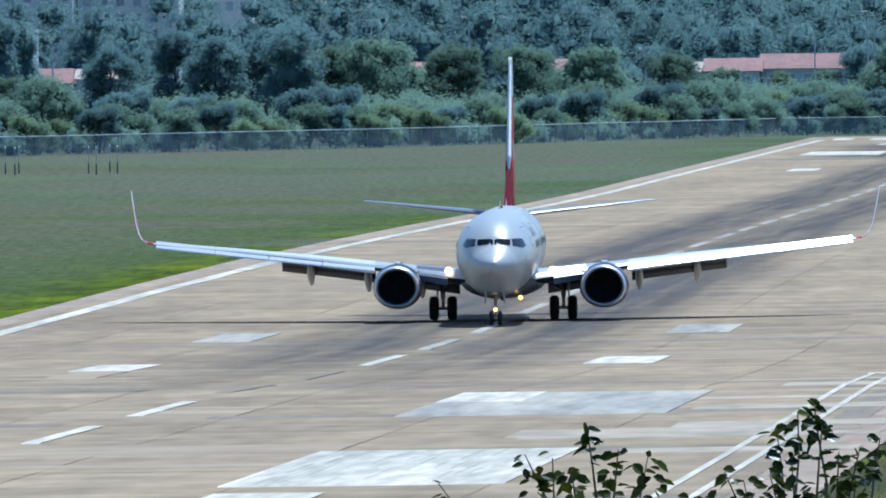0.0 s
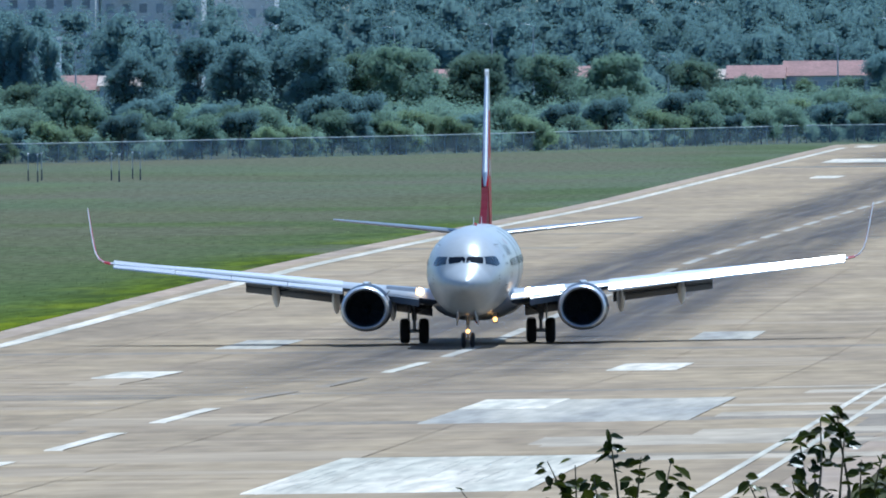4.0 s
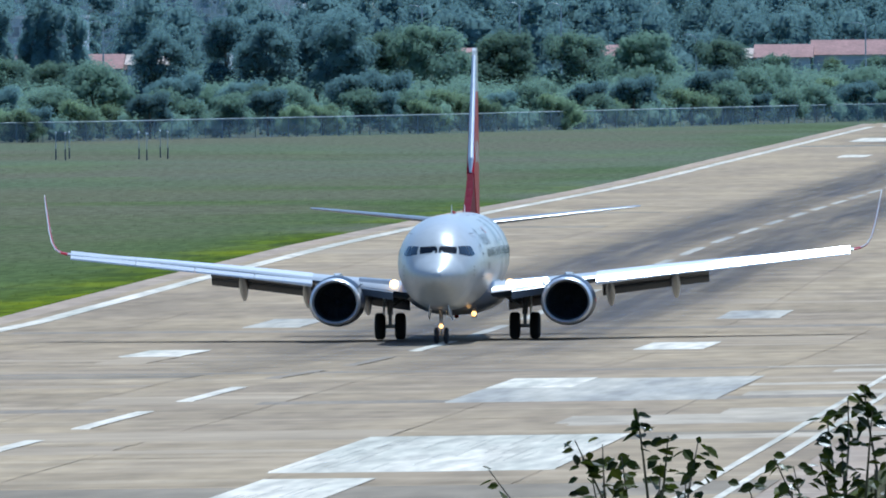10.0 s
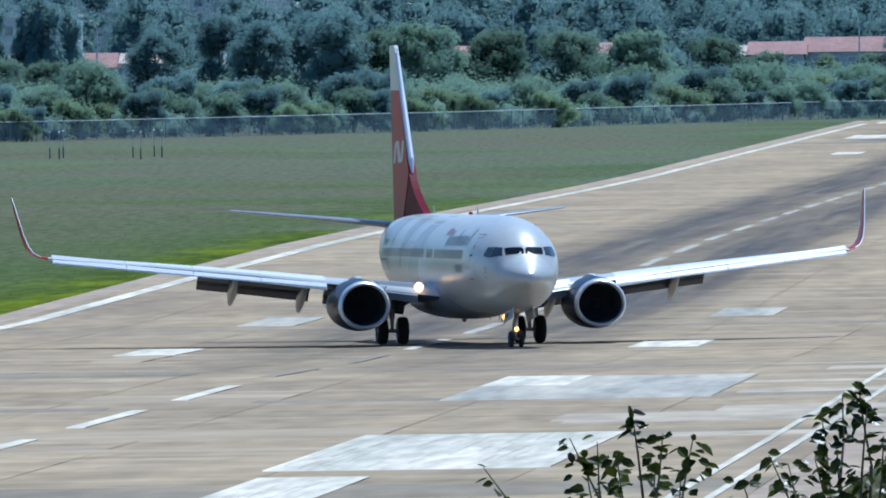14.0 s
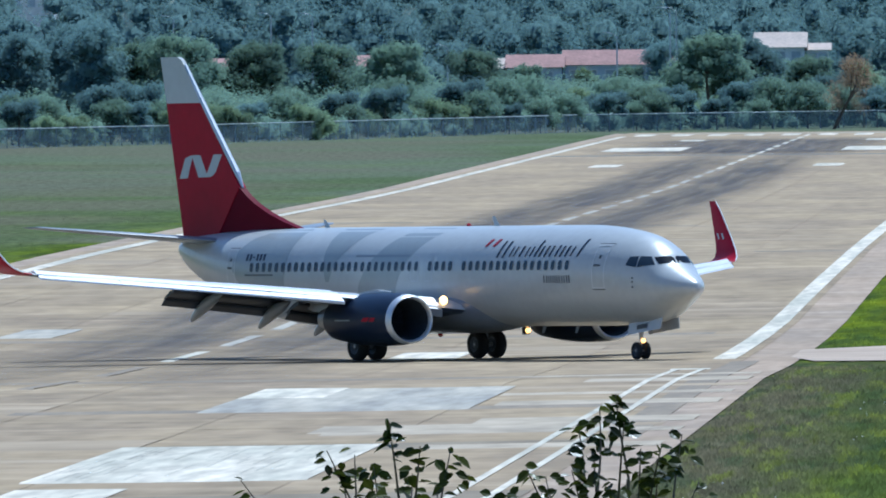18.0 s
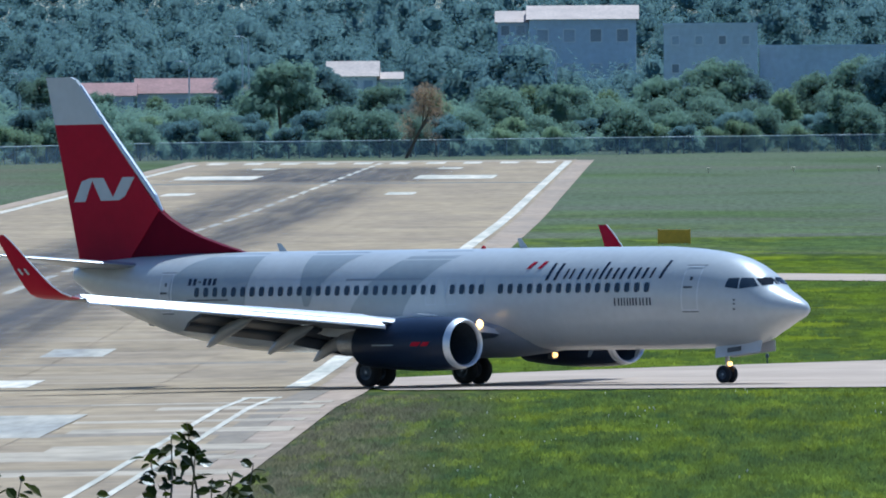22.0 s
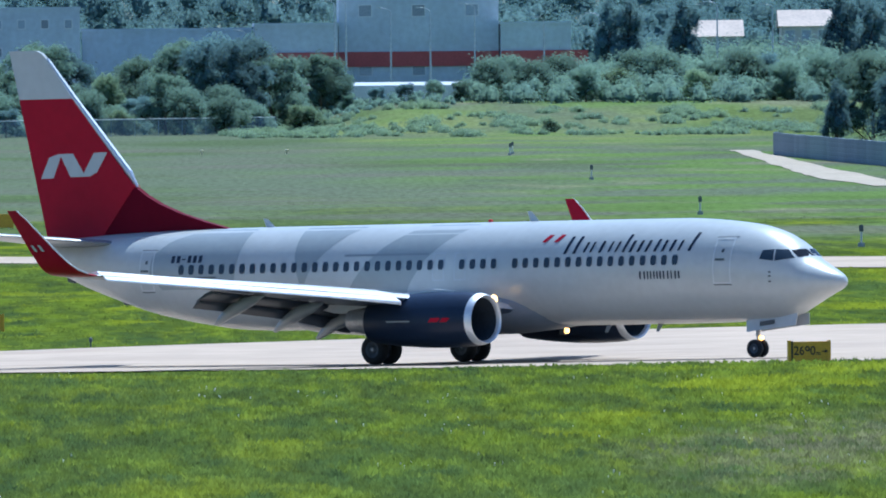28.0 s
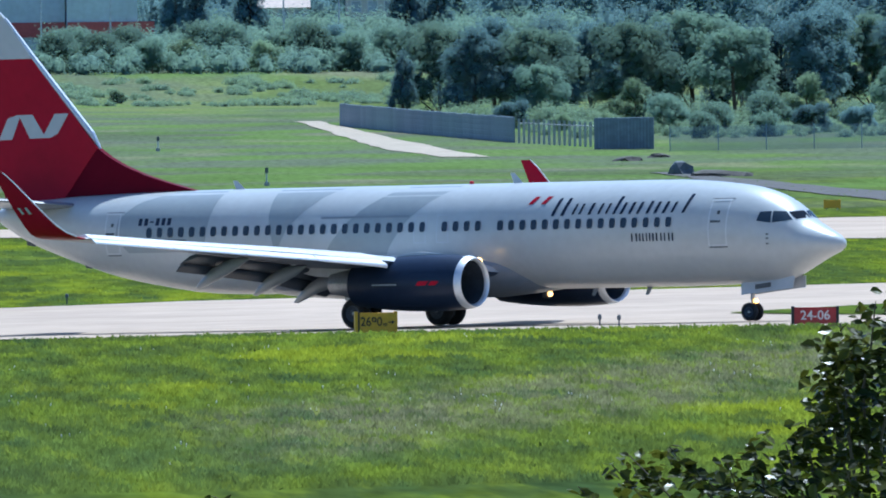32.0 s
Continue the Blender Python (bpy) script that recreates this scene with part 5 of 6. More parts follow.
def foliage(name, cloud, material):
    leaves, leaf_n, inner, inner_n = cloud
    k = len(leaves)
    faces = np.arange(k).reshape(-1, 3).tolist()
    m = len(inner) // len(BALL_V)
    faces += (np.arange(m)[:, None, None] * len(BALL_V) + BALL_F[None] + k).reshape(-1, 3).tolist()
    me = bpy.data.meshes.new(name)
    me.from_pydata(np.concatenate([leaves, inner]).tolist(), [], faces)
    me.polygons.foreach_set("use_smooth", [True] * len(me.polygons))
    n = np.concatenate([leaf_n, inner_n])
    n /= np.linalg.norm(n, axis=1, keepdims=True)
    me.normals_split_custom_set_from_vertices(n.tolist())
    me.materials.append(material)
    me.materials.append(CORE[LEAF.index(material)])
    me.polygons.foreach_set("material_index", [0] * (k // 3) + [1] * (len(faces) - k // 3))
    return me


def crown_lobes(rnd, height, spread, low, n):
    lobes = []
    for k in range(n):
        z = low + (height - low) * (0.15 + 0.75 * rnd.uniform() ** 0.8)
        f = (z - low) / (height - low)
        reach = spread * (1.05 - 0.75 * abs(f - 0.35) ** 1.2) * rnd.uniform(0.2, 0.9)
        a = rnd.uniform(0, 2 * math.pi)
        lobes.append((reach * math.cos(a), reach * math.sin(a), z, spread * rnd.uniform(0.14, 0.44)))
    lobes.append((0, 0, height - spread * 0.35, spread * 0.35))
    return lobes


def make_tree(name, seed, height, spread, low, lobes_n, leaves, size, material, label, category="tree", group="", flat=0.8, dense=0.62):
    rnd = np.random.RandomState(seed)
    lobes = crown_lobes(rnd, height, spread, low, lobes_n * 2)
    tree = thing(name, label, category, group=group)
    bm = bmesh.new()
    r = 0.022 * height + 0.03
    bend = rnd.normal(0, 0.03, 4) * height
    trunk = [(0, 0, -0.3), (bend[0] * 0.4, bend[1] * 0.4, height * 0.3), (bend[0], bend[1], height * 0.62), (bend[2], bend[3], height * 0.88)]
    tube(bm, trunk, [r, r * 0.75, r * 0.45, r * 0.12], 7)
    part("trunk", bm, BARK, tree)
    for l in lobes[:3] if category == "tree" and spread > 2 else ():
        bm = bmesh.new()
        z0 = max(low * 0.6, l[2] - 0.35 * height)
        tube(bm, [(bend[0] * 0.5, bend[1] * 0.5, z0), (l[0] * 0.5, l[1] * 0.5, (z0 + l[2]) / 2 + 0.1), (l[0], l[1], l[2])], [r * 0.4, r * 0.25, r * 0.06], 5)
        part("limb", bm, BARK, tree)
    crown = new("crown", foliage("crown", leaf_cloud(rnd, lobes, leaves, size, flat, dense), material))
    crown.parent = tree
    return tree


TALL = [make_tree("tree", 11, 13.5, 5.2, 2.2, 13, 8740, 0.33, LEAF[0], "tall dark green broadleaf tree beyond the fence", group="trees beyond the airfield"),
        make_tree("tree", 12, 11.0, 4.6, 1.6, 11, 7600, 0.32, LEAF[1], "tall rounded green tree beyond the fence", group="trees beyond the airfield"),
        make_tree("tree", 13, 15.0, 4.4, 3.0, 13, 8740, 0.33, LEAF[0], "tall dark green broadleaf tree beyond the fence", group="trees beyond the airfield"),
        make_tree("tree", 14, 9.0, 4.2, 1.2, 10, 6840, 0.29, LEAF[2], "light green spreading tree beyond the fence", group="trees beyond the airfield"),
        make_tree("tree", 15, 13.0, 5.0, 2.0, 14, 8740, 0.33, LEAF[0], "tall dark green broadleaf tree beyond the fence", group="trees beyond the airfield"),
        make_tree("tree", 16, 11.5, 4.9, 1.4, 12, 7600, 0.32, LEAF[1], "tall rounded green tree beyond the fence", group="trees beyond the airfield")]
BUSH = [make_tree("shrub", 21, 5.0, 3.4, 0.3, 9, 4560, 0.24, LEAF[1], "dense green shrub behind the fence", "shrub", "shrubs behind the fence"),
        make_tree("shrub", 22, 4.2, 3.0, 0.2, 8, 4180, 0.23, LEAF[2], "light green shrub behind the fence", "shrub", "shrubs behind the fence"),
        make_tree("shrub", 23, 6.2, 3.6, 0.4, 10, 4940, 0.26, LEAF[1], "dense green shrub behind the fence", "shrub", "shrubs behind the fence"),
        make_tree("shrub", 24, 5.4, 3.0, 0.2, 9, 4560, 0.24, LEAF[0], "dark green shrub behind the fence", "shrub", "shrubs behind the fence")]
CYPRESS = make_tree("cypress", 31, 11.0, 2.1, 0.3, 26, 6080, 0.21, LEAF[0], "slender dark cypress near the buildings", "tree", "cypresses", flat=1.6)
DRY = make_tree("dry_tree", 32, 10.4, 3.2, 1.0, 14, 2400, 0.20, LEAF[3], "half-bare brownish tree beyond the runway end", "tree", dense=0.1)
USED = set()


def plant(ob, x, y, size=1.0, turn=0.0, z=None):
    """Places the tree itself the first time and a copy of it after that."""
    m = pose(x, y, land(x, y) - 0.05 if z is None else z, 0, 0, turn)
    if ob.name in USED:
        c = copy_thing(ob, m)
    else:
        USED.add(ob.name)
        ob.matrix_basis = m
        c = ob
    c.scale = (size, size, size * 1.0)
    return c


# the far fence line, from left to right
FENCE = [(-175, 2120), (-148, 2160), (-110, 2270), (-69, 2446), (-10, 2524), (35, 2580)]


def fence_y(x):
    return float(np.interp(x, [p[0] for p in FENCE] + [87, 160], [p[1] for p in FENCE] + [2600, 2600]))


rng = random.Random(7)
# shrub belt right behind the fence
for k in range(150):
    x = -190 + 232 * (k + rng.uniform(-0.4, 0.4)) / 150
    depth = rng.choice((8, 20, 38, 60, 85))
    y = fence_y(x) + depth + rng.uniform(-6, 6)
    plant(rng.choice(BUSH), x * y / fence_y(x), y, rng.uniform(0.75, 1.15) * (0.85 + depth / 240), rng.uniform(-24, 24))
# bushes on the open ground to the right
for x, y, s in ((28, 2560, 1.0), (40, 2600, 0.75), (66, 2650, 0.95), (72, 2650, 0.9), (79, 2645, 0.95), (84, 2650, 1.05), (90, 2660, 1.1), (95, 2645, 1.0), (101, 2650, 1.1), (107, 2645, 1.05),
                (112, 2640, 1.0), (118, 2645, 1.05), (124, 2640, 1.0), (130, 2645, 1.05), (137, 2640, 1.0), (69, 2665, 1.0), (76, 2668, 1.0), (87, 2670, 1.1), (98, 2668, 1.1), (104, 2672, 1.15), (115, 2670, 1.1),
                (42, 2652, 0.45), (46, 2655, 0.5), (50, 2652, 0.45), (54, 2656, 0.5), (58, 2652, 0.5), (62, 2655, 0.6)):
    plant(rng.choice(BUSH), x, y, s, rng.uniform(-24, 24))
plant(BUSH[1], 70, 2500, 0.42, 10)
# low scrub along the foot of the bank
srnd = np.random.RandomState(17)
lobes = []
for k in range(85):
    cx, cy = srnd.uniform(30, 150), 2466 + 150 * srnd.uniform() ** 1.3
    big, wide = srnd.uniform(0.6, 1.15), srnd.uniform(0.7, 2.4)
    for q in range(srnd.randint(5, 14)):
        x, y = cx + srnd.normal(0, wide), cy + srnd.normal(0, 5.0)
        h = big * srnd.uniform(0.6, 1.15)
        lobes.append((x, y, land(x, y) + h * 0.25, h))
scrub = new("scrub", foliage("scrub", leaf_cloud(srnd, lobes, 90000, 0.22, 0.62), LEAF[2]))
tagged(scrub, "low green scrub along the foot of the bank", "shrubs", kind="stuff")
# tall trees, row by row
for x, y, i, s in ((-168, 2640, 0, 0.92), (-160, 2660, 2, 0.92), (-154, 2650, 0, 1.02), (-147.5, 2660, 2, 1.10), (-142, 2640, 0, 1.1), (-137, 2650, 1, 1.05), (-131.5, 2640, 3, 1.15), (-121, 2650, 1, 1.05), (-113, 2700, 3, 1.0),
                   (-101.5, 2650, 1, 1.03), (-178, 2560, 1, 0.75), (-186, 2580, 3, 0.8), (-92, 2700, 3, 0.9), (-55.5, 2560, 1, 1.15), (-50, 2570, 0, 0.92), (-60, 2590, 3, 0.95), (-43, 2600, 1, 0.85), (-36, 2620, 3, 0.9),
                   (3, 2640, 1, 1.12), (7, 2650, 0, 0.85), (-18, 2600, 1, 0.85), (-23, 2640, 3, 0.95), (-12, 2620, 3, 0.9), (12, 2600, 3, 0.9), (17, 2630, 1, 0.95), (23, 2620, 1, 1.15), (27, 2610, 0, 0.98), (31, 2600, 0, 0.97), (35, 2620, 1, 0.95), (-5, 2640, 1, 0.9),
                   (0, 2600, 3, 0.8), (20, 2580, 3, 0.75), (42, 2640, 3, 0.85)):
    plant(TALL[rng.choice({0: (0, 4), 1: (1, 5), 2: (2, 4), 3: (3, 5)}[i])], x, y, s, rng.uniform(-24, 24))
# the grove on the right, behind the concrete fence
for x, y, i, s in ((93.5, 2080, 1, 0.98), (96.5, 2060, 0, 0.82), (99.5, 2080, 0, 0.90), (103, 2060, 1, 0.95), (106, 2090, 0, 0.85), (109.5, 2070, 0, 0.85), (113, 2050, 1, 1.0), (116.5, 2060, 0, 0.84), (120, 2060, 3, 1.1), (123.5, 2040, 1, 0.95),
                   (126, 2070, 2, 0.8), (129, 2050, 2, 0.83), (132.5, 2040, 0, 0.92), (135.5, 2060, 0, 0.94), (139, 2050, 1, 1.05), (143, 2040, 0, 0.9), (102, 2030, 3, 0.6), (111, 2010, 3, 0.55), (128, 1990, 3, 0.6), (137, 1980, 1, 0.6)):
    plant(TALL[rng.choice({0: (0, 4), 1: (1, 5), 2: (2, 4), 3: (3, 5)}[i])], x, y, s, rng.uniform(-24, 24))
for x, y, s in ((97, 1990, 0.7), (101, 1960, 0.55), (105, 1940, 0.6), (109, 1920, 0.75), (113, 1900, 0.6), (118, 1900, 0.8), (122, 1890, 0.7), (126, 1880, 0.65), (108, 1840, 0.5), (90.5, 2060, 0.6), (115, 1850, 0.6)):
    plant(rng.choice(BUSH), x, y, s, rng.uniform(-24, 24), land(x, y) - 1.3 * s)
for x, y, i, s in ((-50.5, 2738, 1, 0.72), (-45.5, 2742, 3, 0.75), (-78.5, 2775, 3, 0.72), (-72.3, 2778, 1, 0.62), (-66.5, 2780, 0, 0.78), (-87, 2772, 1, 0.66), (-113, 2776, 3, 0.7)):
    plant(TALL[i], x, y, s, rng.uniform(-24, 24))
plant(CYPRESS, 89.0, 2070, 0.72, 0)
for x, y, s in ((84.5, 2720, 1.3), (87.5, 2720, 1.25), (95.5, 2730, 1.3), (118.5, 2740, 1.35), (123, 2740, 1.2), (-201.5, 2780, 1.5), (-196.5, 2790, 1.4), (-194.3, 2790, 1.5), (-191, 2800, 1.3)):
    plant(CYPRESS, x, y, s, rng.uniform(-24, 24))
plant(DRY, -37.5, 2470, 1.0, 10)
DRY.matrix_basis = pose(-37.5, 2470, land(-37.5, 2470), 0, 24, 10)

# woods on the rise behind everything: one mass of clumps
rnd = np.random.RandomState(5)
lobes = []
for row, (y0, h) in enumerate(((2950, 14), (3080, 17), (3250, 21), (3450, 26), (3700, 33), (3950, 40))):
    for x in np.arange(-290, 250, 4.6):
        y = y0 + rnd.uniform(-50, 50)
        hh = h * rnd.uniform(0.72, 1.06)
        base = land(x, y)
        if row < 2 and -20 < x < 118:
            hh *= 0.62
        for q in range(6):
            lobes.append((x + rnd.uniform(-2.8, 2.8), y + rnd.uniform(-3, 3), base + hh * (0.22 + 0.13 * q) + rnd.uniform(-1.2, 1.2), rnd.uniform(1.5, 4.0) * (1.15 - 0.06 * q)))
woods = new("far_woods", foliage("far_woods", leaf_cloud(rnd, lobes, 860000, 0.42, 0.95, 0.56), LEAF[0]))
tagged(woods, "dark green woods on the rise behind the town", "woods", kind="stuff")

# thicket between the fence and the trees
rnd = np.random.RandomState(9)
lobes = []
for k in range(900):
    x = rnd.uniform(-200, 140)
    back = rnd.uniform(0, 1)
    y = (fence_y(x) + 10 + 260 * back) if x < 38 else 2625 + 90 * back
    h = (rnd.uniform(1.5, 2.6) + 2.2 * back) * (0.4 if 38 < x < 63 else 1.0)
    lobes.append((x * y / fence_y(x), y, land(x, y) + h * 0.5, h * 0.75))
    lobes.append((x * y / fence_y(x) + rnd.uniform(-2, 2), y + 4, land(x, y) + h * 0.9, h * 0.55))
for k in range(620):
    x, y = rnd.uniform(-225, 42), rnd.uniform(2690, 2775)
    h = rnd.uniform(2.5, 5.6)
    lobes.append((x, y, land(x, y) + h * 0.45, h * 0.62))
for k in range(130):
    x, y = rnd.uniform(84, 145), rnd.uniform(2725, 2790)
    h = rnd.uniform(4.0, 8.5)
    lobes.append((x, y, land(x, y) + h * 0.62, h * 0.36))
    lobes.append((x, y, land(x, y) + h * 0.25, h * 0.3))
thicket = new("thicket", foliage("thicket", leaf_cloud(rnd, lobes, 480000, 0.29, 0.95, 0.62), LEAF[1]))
tagged(thicket, "dense green thicket behind the perimeter fence", "shrubs", kind="stuff")
# thicket under the grove on the right
lobes = []
for k in range(160):
    x = rnd.uniform(90, 150)
    y = rnd.uniform(1985, 2090)
    h = rnd.uniform(0.8, 2.3)
    lobes.append((x, y, land(x, y) + h * 0.5, h * 0.8))
for k in range(170):   # low weeds out to the mesh fence
    x = rnd.uniform(96, 150)
    y = rnd.uniform(1830, 1990)
    h = rnd.uniform(0.35, 1.0)
    lobes.append((x, y, land(x, y) + h * 0.3, h * rnd.uniform(0.8, 1.3)))
thicket = new("thicket", foliage("thicket", leaf_cloud(rnd, lobes, 80000, 0.22, 0.8), LEAF[2]))
tagged(thicket, "olive green undergrowth and weeds below the grove", "shrubs", kind="stuff")

# ---- fences ----
bm = bmesh.new()
add_box(bm, (-0.04, -0.04, -0.2), (0.04, 0.04, 2.3))
post_mesh = finish(bm, "post", WIREPOST)
fence = thing("perimeter_fence", "long grey wire mesh perimeter fence with concrete posts", "fence")
pts = []
for (ax, ay), (bx, by) in zip(FENCE, FENCE[1:]):
    n = max(1, round(math.hypot(bx - ax, by - ay) / 5.0))
    pts += [(ax + (bx - ax) * k / n, ay + (by - ay) * k / n) for k in range(n)]
pts.append(FENCE[-1])
for x, y in pts:
    p = new("post", post_mesh)
    p.parent = fence
    p.matrix_basis = pose(x, y, land(x, y))
for (ax, ay), (bx, by) in zip(pts, pts[1:]):
    bm = bmesh.new()
    za, zb = land(ax, ay), land(bx, by)
    bm.faces.new([bm.verts.new(p) for p in ((ax, ay - 0.08, za), (bx, by - 0.08, zb), (bx, by - 0.08, zb + 2.2), (ax, ay - 0.08, za + 2.2))])
    part("mesh_panel", bm, WIREMESH, fence)
bm = bmesh.new()
for z in (2.28, ):
    tube(bm, [(x, y - 0.1, land(x, y) + z) for x, y in pts], [0.055] * len(pts), 5)
part("top_rail", bm, POLE, fence)

wall_line = [(82.0, 2065), (84.2, 1960), (86.3, 1884), (88.6, 1813)]
slab_fence = thing("concrete_fence", "grey precast concrete panel fence by the dirt track", "fence")
bm = bmesh.new()
edge_line = [(0.06, -0.1), (0.06, 2.45)]
for k in range(5):
    edge_line += [(-0.06, 2.42 - 0.48 * k), (-0.072, 2.36 - 0.48 * k), (-0.072, 2.08 - 0.48 * k), (-0.06, 2.02 - 0.48 * k)]
edge_line.append((-0.06, -0.1))
loft(bm, [[(s * 2.2, y, z) for y, z in edge_line] for s in (-1, 1)])
panel_mesh = finish(bm, "panel", FENCEBLUE)
for (ax, ay), (bx, by) in zip(wall_line, wall_line[1:]):
    n = max(1, round(math.hypot(bx - ax, by - ay) / 4.5))
    turn = math.degrees(math.atan2(by - ay, bx - ax))
    for k in range(n):
        x, y = ax + (bx - ax) * (k + 0.5) / n, ay + (by - ay) * (k + 0.5) / n
        p = new("panel", panel_mesh)
        p.parent = slab_fence
        p.matrix_basis = pose(x, y, land(x, y) + rng.uniform(-0.04, 0.04), 0, 0, turn)
picket = thing("picket_fence", "pale picket fence beside the concrete fence", "fence")
bm = bmesh.new()
add_box(bm, (-0.12, -0.03, 0.0), (0.12, 0.03, 2.3))
slat_mesh = finish(bm, "slat", FENCEPOST)
for k in range(16):
    x, y = 88.8 + 0.26 * k * 1.1, 1808 - 4.2 * k * 0.9
    p = new("slat", slat_mesh)
    p.parent = picket
    p.matrix_basis = pose(x, y, land(x, y))
bm = bmesh.new()
tube(bm, [(88.8, 1808.1, land(88, 1808) + 1.9), (93.1, 1748, land(93, 1748) + 1.9)], [0.05, 0.05], 5)
part("rail", bm, FENCEPOST, picket)
shed = thing("storage_container", "dark blue-grey corrugated storage container on the grass", "container")
bm = bmesh.new()
rings = []
add_box(bm, (-2.7, -1.2, 0.05), (2.7, 1.2, 2.9))
part("body", bm, CONTAINER, shed)
for k in range(18):
    bm = bmesh.new()
    add_box(bm, (-2.65 + 0.3 * k, -1.25, 0.15), (-2.50 + 0.3 * k, -1.2, 2.8))
    part("rib", bm, FENCEBLUE, shed)
shed.matrix_basis = pose(94.1, 1722, land(94, 1722), 0, 0, -4)
side_fence = thing("mesh_fence", "low wire mesh fence in front of the grove", "fence")
pts = [(97 + 4.5 * k, 1700 + 3 * k) for k in range(12)]
for x, y in pts:
    p = new("post", post_mesh)
    p.parent = side_fence
    p.matrix_basis = pose(x, y, land(x, y))
for (ax, ay), (bx, by) in zip(pts, pts[1:]):
    bm = bmesh.new()
    bm.faces.new([bm.verts.new(p) for p in ((ax, ay - 0.08, land(ax, ay)), (bx, by - 0.08, land(bx, by)), (bx, by - 0.08, land(bx, by) + 2.2), (ax, ay - 0.08, land(ax, ay) + 2.2))])
    part("mesh_panel", bm, WIREMESH, side_fence)


# ---- rubble by the ditch ----
def heap(name, x, y, w, h, material, label, seed):
    rnd = np.random.RandomState(seed)
    bm = bmesh.new()
    bmesh.ops.create_icosphere(bm, subdivisions=2, radius=1.0)
    for v in bm.verts:
        v.co = Vector((v.co.x * w, v.co.y * w * 0.8, max(v.co.z, -0.1) * h)) * (1 + 0.25 * rnd.uniform(-1, 1))
    return thing(name, label, "rubble", pose(x, y, land(x, y)), bm=bm, material=material)


heap("concrete_block", 84.1, 1458, 1.0, 1.0, BOXGREY, "dark broken concrete block at the ditch", 1)
heap("earth_mound", 86.0, 1440, 2.6, 0.5, SOIL, "low dark earth heap at the ditch", 2)
heap("earth_mound", 88.0, 1604, 1.3, 0.45, SOIL, "small dark earth heap in the meadow", 3)
heap("earth_mound", 92.5, 1640, 1.0, 0.4, SOIL, "small dark earth heap in the meadow", 4)


# ---- buildings ----
def building(name, label, x0, x1, y, z1, depth, wall, storeys, cols, roof="flat", roof_mat=None, win=(1.3, 1.5), base=None, roof_h=2.0, category="building", balconies=False):
    """A house with a window in each bay of each storey; z1: height of the eaves over the datum."""
    g = land((x0 + x1) / 2, y) - 0.3 if base is None else base
    ob = thing(name, label, category, pose((x0 + x1) / 2, y, g))
    w, h = x1 - x0, z1 - g
    bm = bmesh.new()
    add_box(bm, (-w / 2, 0, 0), (w / 2, depth, h))
    part("wall", bm, wall, ob)
    if roof == "gable":
        bm = bmesh.new()
        rings = [[(-w / 2 - 0.5, -0.6, h), (-w / 2 - 0.5, depth / 2, h + roof_h), (-w / 2 - 0.5, depth + 0.6, h), (-w / 2 - 0.5, depth / 2, h - 0.2)], [(w / 2 + 0.5, -0.6, h), (w / 2 + 0.5, depth / 2, h + roof_h), (w / 2 + 0.5, depth + 0.6, h), (w / 2 + 0.5, depth / 2, h - 0.2)]]
        loft(bm, rings)
        part("roof", bm, roof_mat, ob)
    else:
        bm = bmesh.new()
        add_box(bm, (-w / 2 - 0.15, -0.15, h + 0.003), (w / 2 + 0.15, depth + 0.15, h + 0.45))
        part("roof", bm, roof_mat or wall, ob)
    bm = bmesh.new()
    add_box(bm, (-win[0] / 2, -0.03, 0), (win[0] / 2, 0.02, win[1]))
    pane = finish(bm, "pane", PANE)
    bm = bmesh.new()
    t = 0.12
    for lo, hi in (((-win[0] / 2 - t, -0.07, -t), (win[0] / 2 + t, -0.005, 0)), ((-win[0] / 2 - t, -0.07, win[1]), (win[0] / 2 + t, -0.005, win[1] + t)),
                   ((-win[0] / 2 - t, -0.07, 0), (-win[0] / 2, -0.005, win[1])), ((win[0] / 2, -0.07, 0), (win[0] / 2 + t, -0.005, win[1]))):
        add_box(bm, lo, hi)
    frame_mesh = finish(bm, "window", WALLS[1])
    bm = bmesh.new()
    add_box(bm, (-win[0] * 0.75, -1.0, -0.9), (win[0] * 0.75, -0.02, 0.1))
    balcony_mesh = finish(bm, "balcony", wall)
    for r in range(storeys):
        for c in range(cols):
            z = (r + 0.35) * h / max(storeys, 1)
            x = -w / 2 + (c + 0.5) * w / cols
            f = new("window", frame_mesh)
            f.parent = ob
            f.matrix_basis = pose(x, 0, z)
            p = new("pane", pane)
            p.parent = f
            if balconies and c % 3 == 1:
                b = new("balcony", balcony_mesh)
                b.parent = ob
                b.matrix_basis = pose(x, 0, z)
    return ob


